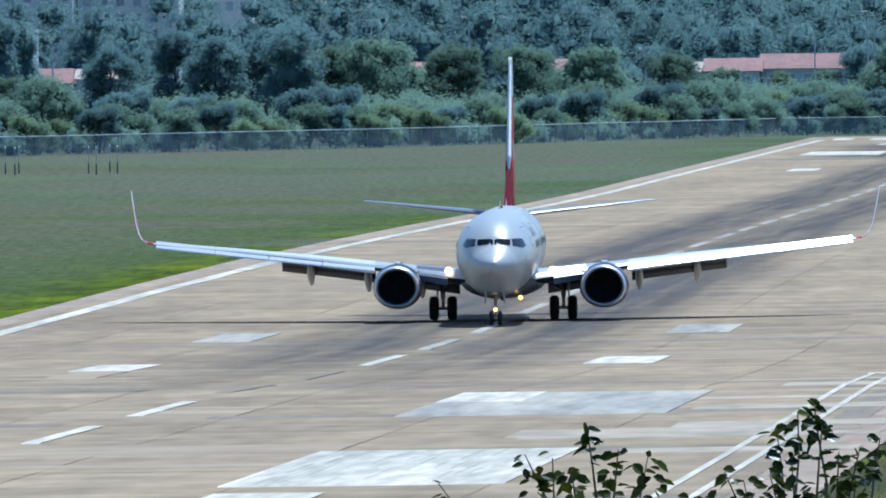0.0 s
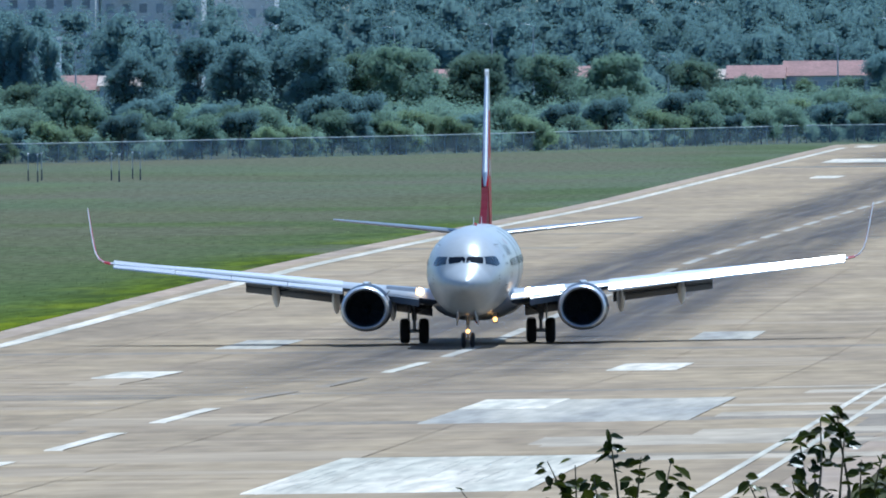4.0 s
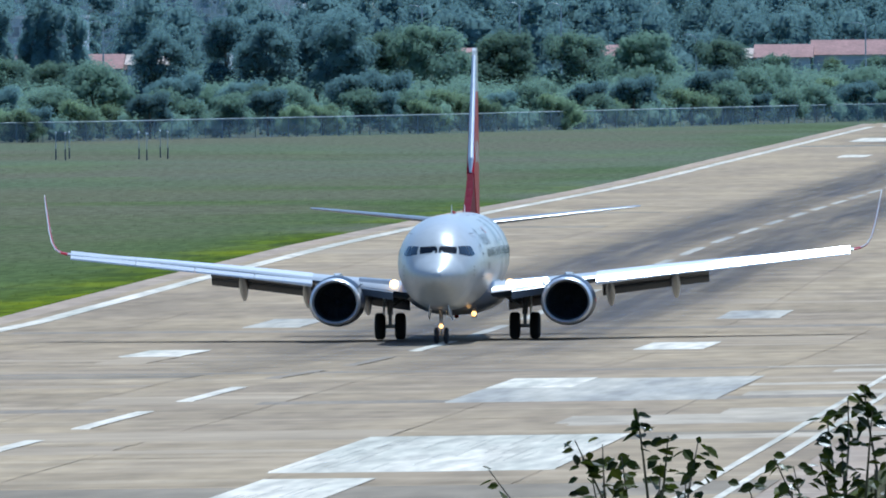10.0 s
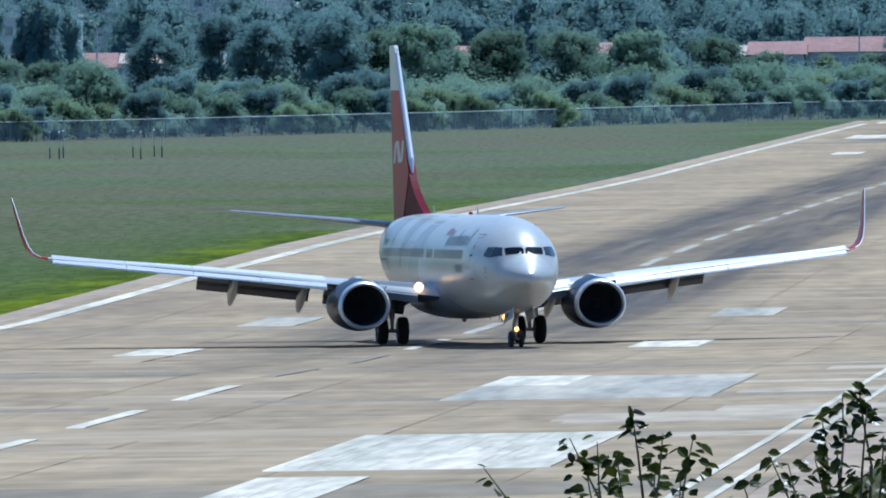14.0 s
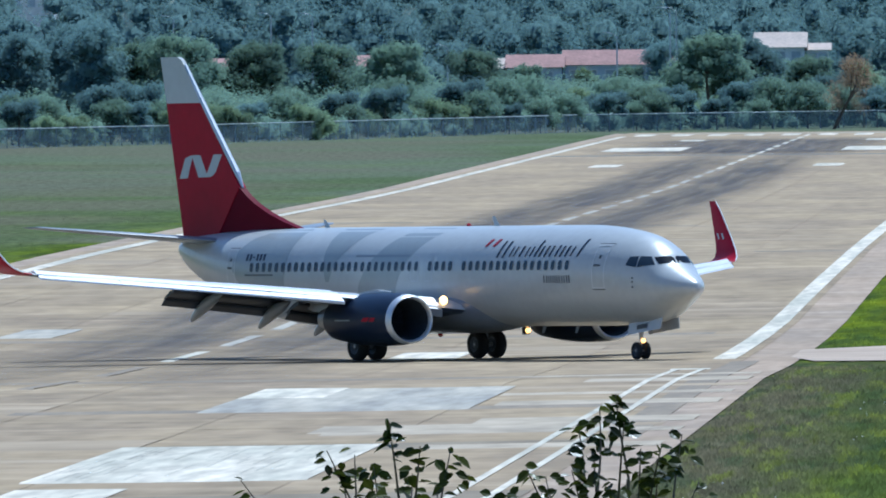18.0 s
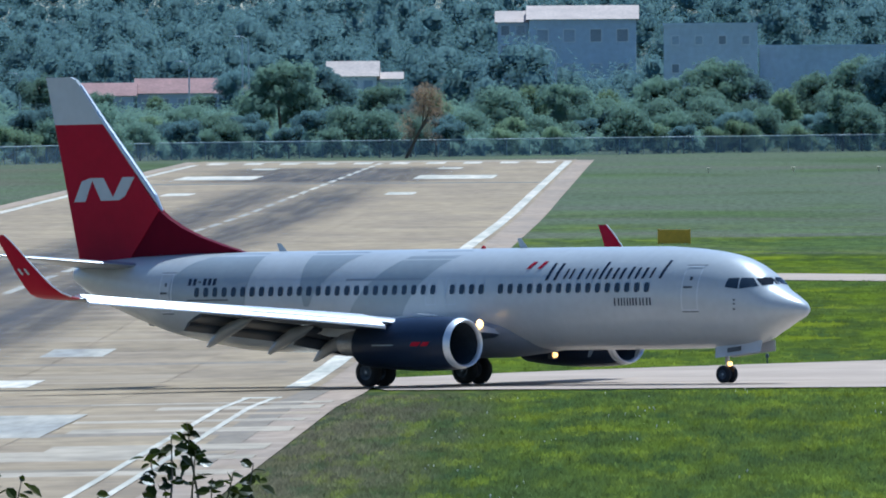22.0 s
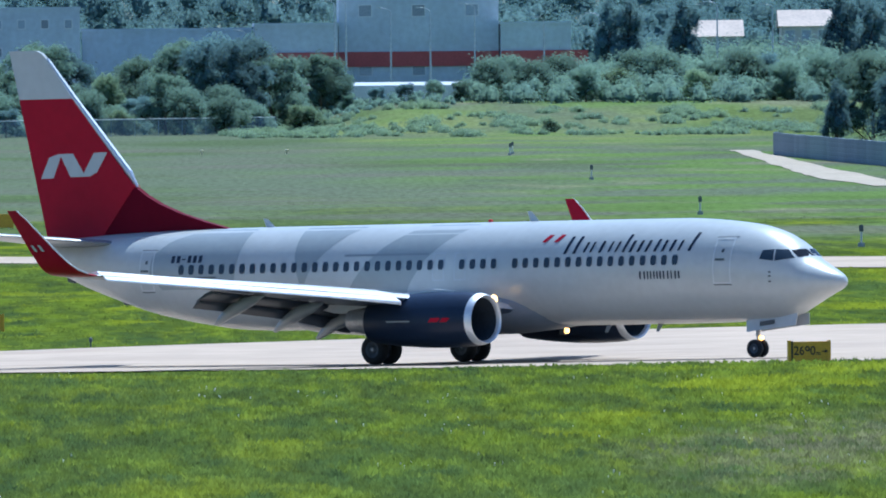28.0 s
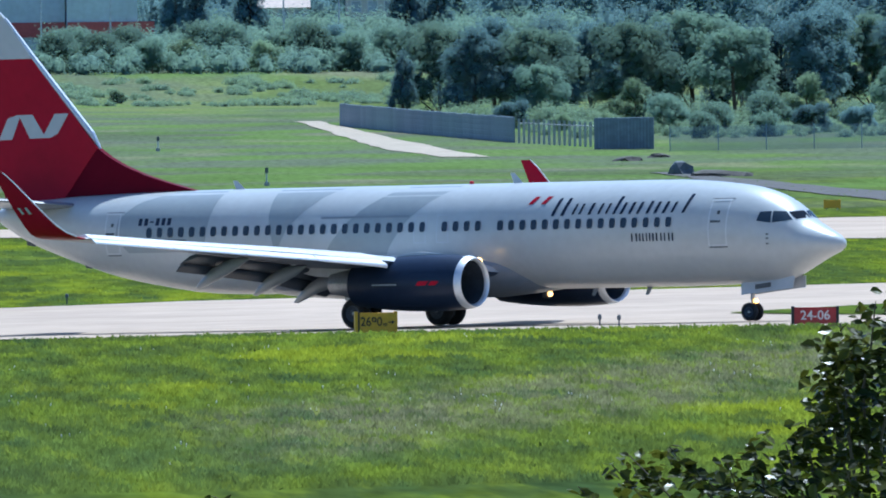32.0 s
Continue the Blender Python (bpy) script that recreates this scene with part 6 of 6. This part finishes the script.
building("apartment_building", "pale grey apartment block with rows of windows", -224, -206, 3140, 36, 14, WALLS[1], 11, 6, base=3.0, balconies=True)
building("apartment_building", "pale grey apartment block with rows of windows", -205.6, -189, 3150, 34.5, 14, WALLS[1], 11, 6, base=3.0, balconies=True)
building("apartment_building", "pale grey apartment block half hidden by trees", -188, -178, 3170, 33, 14, WALLS[1], 7, 4, base=3.0)
building("hall", "pale hall with a bright metal roof", -208, -196.3, 2900, 14.0, 12, WALLS[0], 3, 5, roof_mat=METALROOF)
for x0, x1, y, z1, h in ((-206, -187.5, 2850, 6.4, 2.2), (-186, -180.5, 2845, 7.0, 1.5), (-136, -130.5, 2800, 7.6, 1.6), (-117, -109.5, 2800, 7.8, 1.7), (-97, -91, 2800, 7.4, 1.5), (-90.2, -82.4, 2795, 7.5, 1.9), (-82, -66, 2800, 7.8, 2.2)):
    building("house", "low house with a red tiled roof", x0, x1, y, z1, 9, WALLS[3], 2, max(2, int((x1 - x0) / 2.6)), "gable", TILE if z1 > 7.4 or z1 < 6.5 else TILE_PALE, roof_h=h, category="house")
building("house", "white house with a pale roof among trees", -52.8, -46, 2750, 10.2, 9, WALLS[1], 3, 3, "gable", TILE_PALE, roof_h=2.2, category="house")
building("house", "white house with a pale roof among trees", -45.6, -42.6, 2755, 9.8, 8, WALLS[1], 3, 2, "gable", TILE_PALE, roof_h=1.0, category="house")
building("public_building", "blue-grey building with a pale tiled roof", -26, -9.2, 3000, 18.6, 14, WALLS[3], 3, 4, "gable", TILE_PALE, win=(1.7, 1.9), roof_h=2.2)
building("public_building", "blue-grey side wing with a pale tiled roof", -31, -26.2, 3004, 18.2, 12, WALLS[3], 5, 2, "gable", TILE_PALE, roof_h=1.8)
building("public_building", "white office block beside the depot", -4.5, 9.3, 2800, 17.2, 14, WALLS[0], 4, 4, win=(1.0, 1.2))
building("depot", "long grey depot with a flat roof", 9.6, 34.5, 2804, 13.9, 16, WALLS[3], 1, 3, win=(1.6, 1.2))
building("depot", "grey industrial hall with a red base band", 35, 47.2, 2800, 14.5, 16, WALLS[0], 1, 2, win=(1.8, 1.4))
building("depot", "tall grey industrial hall with a red base band", 47.4, 71, 2806, 21.5, 18, WALLS[0], 2, 3, win=(1.8, 1.6))
building("depot", "grey industrial hall with a red base band", 71.2, 81.5, 2800, 14.4, 16, WALLS[0], 1, 2, win=(1.8, 1.4))
for x0, x1, y in ((35, 47.2, 2799.8), (47.4, 71, 2805.8), (71.2, 84, 2799.8)):
    bm = bmesh.new()
    add_box(bm, (x0, y - 0.1, 8.4), (x1, y - 0.02, 10.6))
    thing("cladding_band", "red cladding band along the depot wall", "cladding", bm=bm, material=REDBAND)
for x0, x1, z1 in ((99.5, 106.5, 12.4), (112.5, 119.8, 13.8)):
    building("house", "cream house with a pale roof behind the shrubs", x0, x1, 2800, z1, 9, WALLS[2], 3, 3, "gable", TILE_PALE, roof_h=2.4, category="house")
bm = bmesh.new()
loft(bm, [[(x, 2671, -0.5), (x, 2671, 6.05), (x, 2673, 6.5), (x, 2673, -0.5)] for x in (38.5, 62.5)])
thing("low_shed", "long low shed with a bright white sloping roof", "shed", bm=bm, material=METALROOF)
# ---- lamp posts and masts ----
lamp_post = thing("street_lamp", "tall grey street lamp post beyond the trees", "street lamp", group="lamp posts beyond the airfield")
bm = bmesh.new()
tube(bm, [(0, 0, -0.5), (0, 0, 9), (0, 0, 14.5)], [0.16, 0.13, 0.09], 8)
part("pole", bm, POLE, lamp_post)
bm = bmesh.new()
tube(bm, [(0, 0, 14.4), (-0.5, -0.3, 14.9), (-1.2, -0.6, 15.0)], [0.06, 0.05, 0.05], 6)
part("arm", bm, POLE, lamp_post)
bm = bmesh.new()
add_box(bm, (-1.9, -0.85, 14.95), (-1.1, -0.45, 15.1))
part("lamp_head", bm, METALROOF, lamp_post, "shiny lamp head")
first = True
for x, y, z in ((-123, 2750, 0.8), (-137.1, 2750, 0.5), (-117, 2750, 0.7), (-65.3, 2750, 1.1), (-64.4, 2750, 1.1), (45.8, 2745, 3.2), (47.5, 2748, 3.2), (59.6, 2745, 2), (53.9, 2745, 2), (66, 2745, 2.5), (118.3, 2745, 3), (-73, 2750, -2.5), (-97.5, 2750, -4),
                (76, 2745, 0.5), (84, 2745, 1), (101, 2745, 2.5), (109, 2745, 2), (-204, 2800, -2), (-186, 2790, -1.5), (-20, 2750, -1), (33, 2745, -1)):
    if first:
        lamp_post.matrix_basis, first = pose(x, y, z), False
    else:
        copy_thing(lamp_post, pose(x, y, z, 0, 0, rng.uniform(-40, 40)))


# ---- airfield signs and lights ----
def lettering(text, parent, ink, x, z, size, widest):
    """Raised figures on a sign's front face, no wider than given."""
    curve = bpy.data.curves.new("text", "FONT")
    curve.body, curve.size, curve.align_x, curve.align_y, curve.extrude, curve.offset = text, size, "CENTER", "CENTER", 0.004, 0.005
    tmp = bpy.data.objects.new("text", curve)
    scene.collection.objects.link(tmp)
    me = bpy.data.meshes.new_from_object(tmp.evaluated_get(bpy.context.evaluated_depsgraph_get()))
    bpy.data.objects.remove(tmp)
    me.materials.clear()
    me.materials.append(ink)
    o = new("lettering", me)
    o.parent = parent
    wide = max(v.co.x for v in me.vertices) - min(v.co.x for v in me.vertices)
    o.matrix_basis = pose(x, -0.108, z, 90, 0, 0) @ Matrix.Diagonal((min(1.0, widest / wide), 1, 1, 1))


def airfield_sign(name, label, x, y, w, h, face, text, ink, turn=0.0, sides=()):
    ob = thing(name, label, "sign", pose(x, y, land(x, y), 0, 0, turn))
    bm = bmesh.new()
    add_box(bm, (-w / 2, -0.10, 0.08), (w / 2, 0.10, 0.08 + h))
    bmesh.ops.bevel(bm, geom=list(bm.edges), offset=0.02, segments=2, affect="EDGES")
    part("panel", bm, face, ob)
    for s in (-1, 1):
        bm = bmesh.new()
        tube(bm, [(s * w * 0.36, 0, -0.15), (s * w * 0.36, 0, 0.1)], [0.04, 0.04], 8)
        part("leg", bm, POLE, ob)
        bm = bmesh.new()
        add_box(bm, (s * w / 2 - 0.05, -0.13, 0.04), (s * w / 2 + 0.05, 0.13, 0.12 + h))
        part("end_frame", bm, face if face is SIGN_YELLOW else SIGN_BLACK, ob)
    if text:
        lettering(text, ob, ink, 0, 0.08 + h / 2, h * 0.78, 0.88 * w)
    return ob


board = airfield_sign("distance_sign", "yellow airfield distance sign with black figures", 28.9, 697.0, 1.48, 0.72, SIGN_YELLOW, "", SIGN_BLACK, turn=8)
lettering("2690", board, SIGN_BLACK, -0.18, 0.455, 0.46, 0.80)
lettering("m", board, SIGN_BLACK, 0.33, 0.37, 0.24, 0.14)
bm = bmesh.new()
add_box(bm, (0.46, -0.112, 0.42), (0.60, -0.102, 0.46))
bm.faces.new([bm.verts.new(p) for p in ((0.58, -0.112, 0.36), (0.69, -0.112, 0.44), (0.58, -0.112, 0.52))])
part("arrow", bm, SIGN_BLACK, board)
bm = bmesh.new()
add_box(bm, (-0.68, -0.14, 0.06), (-0.62, -0.105, 0.82))
part("black_edge", bm, SIGN_BLACK, board)
airfield_sign("runway_sign", "red runway sign with white figures", 44.45, 688.0, 1.62, 0.60, SIGN_RED, "24-06", SIGN_WHITE)
for x, y, w, h in ((-1.7, 864, 1.9, 0.72), (-1.5, 1333, 2.2, 0.95), (14.7, 1181, 2.9, 0.72), (77.5, 1182, 0.95, 0.5)):
    airfield_sign("guidance_sign", "blank yellow guidance sign on the grass", x, y, w, h, SIGN_YELLOW, "", SIGN_BLACK)

edge = thing("edge_light", "small dark taxiway edge light on a stem", "light", group="taxiway edge lights")
bm = bmesh.new()
tube(bm, [(0, 0, -0.1), (0, 0, 0.28)], [0.03, 0.03], 8)
part("stem", bm, BOXGREY, edge)
bm = bmesh.new()
lathe(bm, [(0.28, 0.07), (0.40, 0.075), (0.46, 0.05), (0.48, 0.0)], 10, "z")
part("lens", bm, BOXGREY, edge, smooth=60)
edge.matrix_basis = pose(37.6, 706, land(37.6, 706))
for x, y in ((38.1, 702), (21, 832), (3, 806)):
    copy_thing(edge, pose(x, y, land(x, y)))

unit = thing("approach_light", "grey approach light box on a thin post", "light", group="approach lights on the meadow")
bm = bmesh.new()
tube(bm, [(0, 0, -0.1), (0, 0, 1.0)], [0.06, 0.06], 8)
part("post", bm, POLE, unit)
bm = bmesh.new()
add_box(bm, (-0.13, -0.12, 0.92), (0.13, 0.12, 1.34))
bmesh.ops.bevel(bm, geom=list(bm.edges), offset=0.03, segments=2, affect="EDGES")
part("box", bm, BOXGREY, unit, "dark grey light housing")
bm = bmesh.new()
add_box(bm, (-0.2, -0.2, -0.05), (0.2, 0.2, 0.25))
part("footing", bm, FENCEPOST, unit)
unit.matrix_basis = pose(53.07, 1762, land(53, 1762))
for x, y in ((50.1, 1399), (51.4, 1161), (54.2, 2097), (55, 2118)):
    copy_thing(unit, pose(x, y, land(x, y)))
mast = thing("field_post", "short dark post with a small lamp in the meadow", "post", group="posts in the left meadow")
bm = bmesh.new()
tube(bm, [(0, 0, -0.1), (0, 0, 1.1)], [0.08, 0.07], 8)
part("post", bm, BOXGREY, mast)
bm = bmesh.new()
tube(bm, [(0, 0, 1.1), (0, 0, 2.6)], [0.04, 0.03], 6)
part("stem", bm, POLE, mast)
bm = bmesh.new()
bmesh.ops.create_uvsphere(bm, u_segments=8, v_segments=6, radius=0.12, matrix=Matrix.Translation((0, 0, 2.68)))
part("lamp", bm, METALROOF, mast, "small bright lamp")
mast.matrix_basis = pose(-121.1, 1880, land(-121, 1880))
for x, y in ((-121.8, 1912), (-122.9, 1896), (-120.4, 1902), (-129.8, 1889), (-131.5, 1900), (-130.7, 1908)):
    copy_thing(mast, pose(x, y, land(x, y)))
low = thing("runway_light", "small pale lamp in the distant grass", "light", group="lamps in the far meadow")
bm = bmesh.new()
lathe(bm, [(-0.1, 0.10), (0.3, 0.10), (0.42, 0.22), (0.55, 0.22), (0.6, 0.0)], 10, "z")
part("lamp", bm, WARMWHITE, low, smooth=50)
k = 0
for x, y in ((1.7, 2140), (11.3, 2148), (20.9, 2146), (30.5, 2146)):
    m = pose(x - 0.2, y, land(x, y))
    if k:
        copy_thing(low, m)
    else:
        low.matrix_basis = m
    k += 1


# ---- branches in front of the camera ----
def leaf_at(verts, faces, p, d, up, size, rnd):
    """A pointed leaf of eight points, folded along its rib."""
    d = Vector(d).normalized()
    s = d.cross(Vector(up))
    s = (s if s.length > 0.05 else Vector((1, 0, 0))).normalized()
    n = s.cross(d)
    b = len(verts)
    w = size * 0.40
    droop = -0.18 * size
    pts = [(0, 0, 0), (0.3, -0.8, 0.06), (0.62, -0.85, 0.05), (1.0, 0, 0), (0.62, 0.85, 0.05), (0.3, 0.8, 0.06), (0.3, 0, -0.05), (0.62, 0, -0.04)]
    for u, v, h in pts:
        q = Vector(p) + d * (size * u) + s * (w * v) + n * (size * h) + Vector((0, 0, droop * u * u))
        verts.append(tuple(q))
    for f in ((0, 1, 6), (1, 2, 7, 6), (2, 3, 7), (0, 6, 5), (6, 7, 4, 5), (7, 3, 4)):
        faces.append(tuple(b + i for i in f))


def near_shrub(name, label, x, y, tips, seed, size=0.054, density=1.2):
    """A bush rooted on the slope; tips: where its shoots end (x, z), with the number of leaves."""
    rnd = random.Random(seed)
    g = land(x, y)
    ob = thing(name, label, "shrub", pose(x, y, g))
    bm = bmesh.new()
    top = min(t[1] for t in tips) - g - 0.5
    tube(bm, [(0, 0, -0.3), (0.05, 0.03, top * 0.5), (0.0, 0.0, top)], [0.09, 0.07, 0.04], 8)
    part("trunk", bm, BARK, ob)
    verts, faces = [], []
    for tx, tz, count, bushy in tips:
        bm = bmesh.new()
        dy = rnd.uniform(-0.5, 0.5)
        end = Vector((tx - x, dy, tz - g))
        mid = Vector((end.x * 0.7 + rnd.uniform(-0.05, 0.05), dy * 0.6, end.z - 0.32))
        start = Vector((0, 0, top - rnd.uniform(0, 0.3)))
        tube(bm, [start, (start + mid) / 2 + Vector((0, 0, -0.08)), mid, (mid + end) / 2 + Vector((rnd.uniform(-0.01, 0.01), 0, 0)), end], [0.010, 0.007, 0.0055, 0.004, 0.002], 6)
        part("branch", bm, TWIG, ob)
        count = max(5, int(count * density))
        for k in range(count):
            f = (k / count) ** 0.8
            p = end + (mid - end) * f * (0.7 if bushy > 0.04 else 0.45)
            p = p + Vector((rnd.gauss(0, bushy * 0.8), rnd.gauss(0, bushy), rnd.gauss(0, bushy * 0.35)))
            a = rnd.uniform(0, 2 * math.pi)
            d = Vector((math.cos(a), math.sin(a) * 0.5, rnd.uniform(-0.7, 0.5)))
            leaf_at(verts, faces, p, d, (rnd.uniform(-0.6, 0.6), rnd.uniform(-1.4, 0.6), 0.8), size * rnd.uniform(0.7, 1.25), rnd)
    crown = new("leaves", raw("leaves", verts, faces, NEAR_LEAF))
    crown.parent = ob
    crown["kind"] = "stuff"
    return ob


near_shrub("near_shrub", "leafy dark green shoots of a shrub on the slope", -2.6, 70.0,
           [(-2.70, 12.79, 11, 0.012), (-2.93, 12.68, 10, 0.03), (-2.84, 12.66, 16, 0.05), (-2.76, 12.62, 14, 0.04), (-2.58, 12.70, 14, 0.025), (-2.50, 12.66, 16, 0.03), (-2.64, 12.58, 16, 0.05), (-2.88, 12.55, 18, 0.06), (-2.53, 12.52, 18, 0.05), (-3.28, 12.56, 5, 0.012)], 3)
near_shrub("near_shrub", "leafy dark green shoots of a shrub on the slope", -1.9, 71.0,
           [(-2.24, 12.58, 10, 0.03), (-2.18, 12.54, 14, 0.04), (-2.05, 12.74, 12, 0.03), (-1.97, 12.80, 14, 0.03), (-1.90, 12.86, 14, 0.02), (-1.86, 12.76, 12, 0.03), (-1.98, 12.64, 26, 0.06), (-2.06, 12.58, 22, 0.05), (-1.80, 12.66, 14, 0.03), (-1.86, 12.54, 26, 0.07), (-1.72, 12.68, 14, 0.03), (-1.66, 12.70, 12, 0.03), (-1.74, 12.56, 20, 0.05), (-1.60, 12.52, 18, 0.06), (-2.33, 12.50, 14, 0.05)], 5)
near_shrub("near_shrub", "dense dark green crown of a shrub on the slope", 4.75, 70.0,
           [(4.52, 12.90, 22, 0.05), (4.62, 13.02, 30, 0.06), (4.74, 13.10, 34, 0.07), (4.86, 13.12, 40, 0.08), (4.56, 12.80, 30, 0.06), (4.68, 12.90, 46, 0.09), (4.82, 12.92, 60, 0.10), (4.50, 12.66, 34, 0.07), (4.64, 12.72, 60, 0.10), (4.80, 12.70, 80, 0.12), (4.40, 12.58, 36, 0.07), (4.28, 12.58, 26, 0.05), (4.16, 12.54, 26, 0.06), (4.04, 12.52, 22, 0.05),
            (3.96, 12.58, 18, 0.03), (3.84, 12.54, 20, 0.04), (3.74, 12.52, 14, 0.04), (4.10, 12.46, 40, 0.09), (4.35, 12.46, 60, 0.10), (4.6, 12.5, 80, 0.12), (4.85, 12.5, 80, 0.12), (3.62, 12.44, 14, 0.04), (2.28, 12.42, 9, 0.03)], 8, density=2.0)

# ---- a bird crossing the meadow ----
bird = thing("bird", "black crow flying low over the meadow", "bird")
bm = bmesh.new()
lathe(bm, [(-0.26, 0.01), (-0.2, 0.05), (-0.05, 0.075), (0.1, 0.06), (0.16, 0.045), (0.22, 0.04), (0.27, 0.012), (0.31, 0.0)], 10, "x")
part("body", bm, FEATHER, bird, smooth=60)
bm = bmesh.new()
loft(bm, [[(-0.2, -0.03, 0.0), (-0.2, 0.03, 0.0), (-0.2, 0.0, 0.015)], [(-0.42, -0.09, 0.0), (-0.42, 0.09, 0.0), (-0.42, 0.0, 0.01)]])
part("tail", bm, FEATHER, bird)
BIRD_WINGS = []
for side in (1, -1):
    bm = bmesh.new()
    rings = []
    for y, x0, x1 in ((0, 0.10, -0.10), (0.18, 0.13, -0.12), (0.34, 0.06, -0.10), (0.48, -0.08, -0.14)):
        rings.append([(x0, side * y, 0.0), ((x0 + x1) / 2, side * y, 0.02), (x1, side * y, 0.0), ((x0 + x1) / 2, side * y, -0.004)])
    loft(bm, rings)
    BIRD_WINGS.append((part("wing", bm, FEATHER, bird, smooth=60), side))
for ob in bird.children:
    ob.data.transform(Matrix.Scale(1.3, 4))


# ---- what moves ----
# seconds, place of the main wheels, heading
TAXI_ROWS = [
    (0, -38.90, 903.81, -88.88), (1, -38.94, 892.85, -89.36), (2, -39.05, 881.93, -89.60), (3, -39.18, 871.16, -89.44), (3.5, -39.25, 865.85, -89.14),
    (5.5, -38.99, 845.19, -88.86), (6, -38.84, 840.24, -89.01), (7, -38.71, 830.70, -89.66), (8, -38.72, 821.84, -90.13), (9, -38.76, 813.75, -90.04),
    (10, -38.79, 806.40, -89.75), (11, -38.78, 799.90, -88.91), (12, -38.63, 794.28, -86.60), (12.5, -38.43, 791.72, -84.93), (13, -38.15, 789.26, -83.09),
    (13.5, -37.83, 786.85, -81.18), (15.5, -34.99, 777.38, -71.32), (16, -33.88, 774.86, -68.31), (16.5, -32.68, 772.30, -65.17), (17, -31.31, 769.70, -61.87),
    (17.5, -29.75, 767.11, -58.47), (18, -28.02, 764.56, -55.13), (18.5, -26.19, 762.11, -51.99), (19, -24.25, 759.78, -49.16), (20, -19.98, 755.41, -44.82),
    (21, -15.39, 751.35, -42.20), (22, -10.68, 747.61, -40.46), (23, -6.01, 744.09, -39.38), (24, -1.45, 740.69, -38.61), (25, 3.04, 737.45, -38.18),
    (25.5, 5.26, 735.89, -38.07), (27.5, 13.61, 730.63, -37.68), (28, 15.57, 729.22, -37.68), (29, 19.45, 726.33, -37.40), (30, 23.29, 723.42, -37.02),
    (31, 27.10, 720.57, -36.58), (32, 30.84, 717.78, -36.06)]


def motions():
    rows = []
    for t, x, y, h in TAXI_ROWS:
        a = radians(h)
        nx, ny = x + 15.6 * math.cos(a), y + 15.6 * math.sin(a)
        z, zn = land(x, y) + 0.07, land(nx, ny) + 0.07
        rows.append((t, pose(x, y, z, 0, 0, h) @ pose(0, 0, 0, 0, -math.degrees(math.atan2(zn - z, 15.6)), 0)))
    walk(airliner, rows)
    # wheels roll with the way covered
    ts = np.arange(0, 32.001, 1 / 30)
    tx = np.interp(ts, [r[0] for r in TAXI_ROWS], [r[1] for r in TAXI_ROWS])
    ty = np.interp(ts, [r[0] for r in TAXI_ROWS], [r[2] for r in TAXI_ROWS])
    way = np.concatenate([[0], np.cumsum(np.hypot(np.diff(tx), np.diff(ty)))])
    for ob, r, x, y in WHEELS:
        last, rows = -9.0, []
        for t, d in zip(ts, way):
            if (d - last) / r > 0.5 or t in (ts[0], ts[-1]):
                rows.append((float(t), pose(x, y, r, 0, math.degrees(d / r) % 360, 0)))
                last = d
        walk(ob, rows)
    # the crow flies to the left and beats its wings
    walk(bird, [(t, pose(37.7 - 10.8 * (t - 30), 900, 8.1 + 0.9 * max(0, t - 30), 0, 0, 180)) for t in range(0, 33)])
    for ob, side in BIRD_WINGS:
        walk(ob, [(k / 9, pose(0, side * 0.05, 0.02, side * (8 + 32 * math.sin(k * 1.9)), 0, 0)) for k in range(0, 289)])


motions()
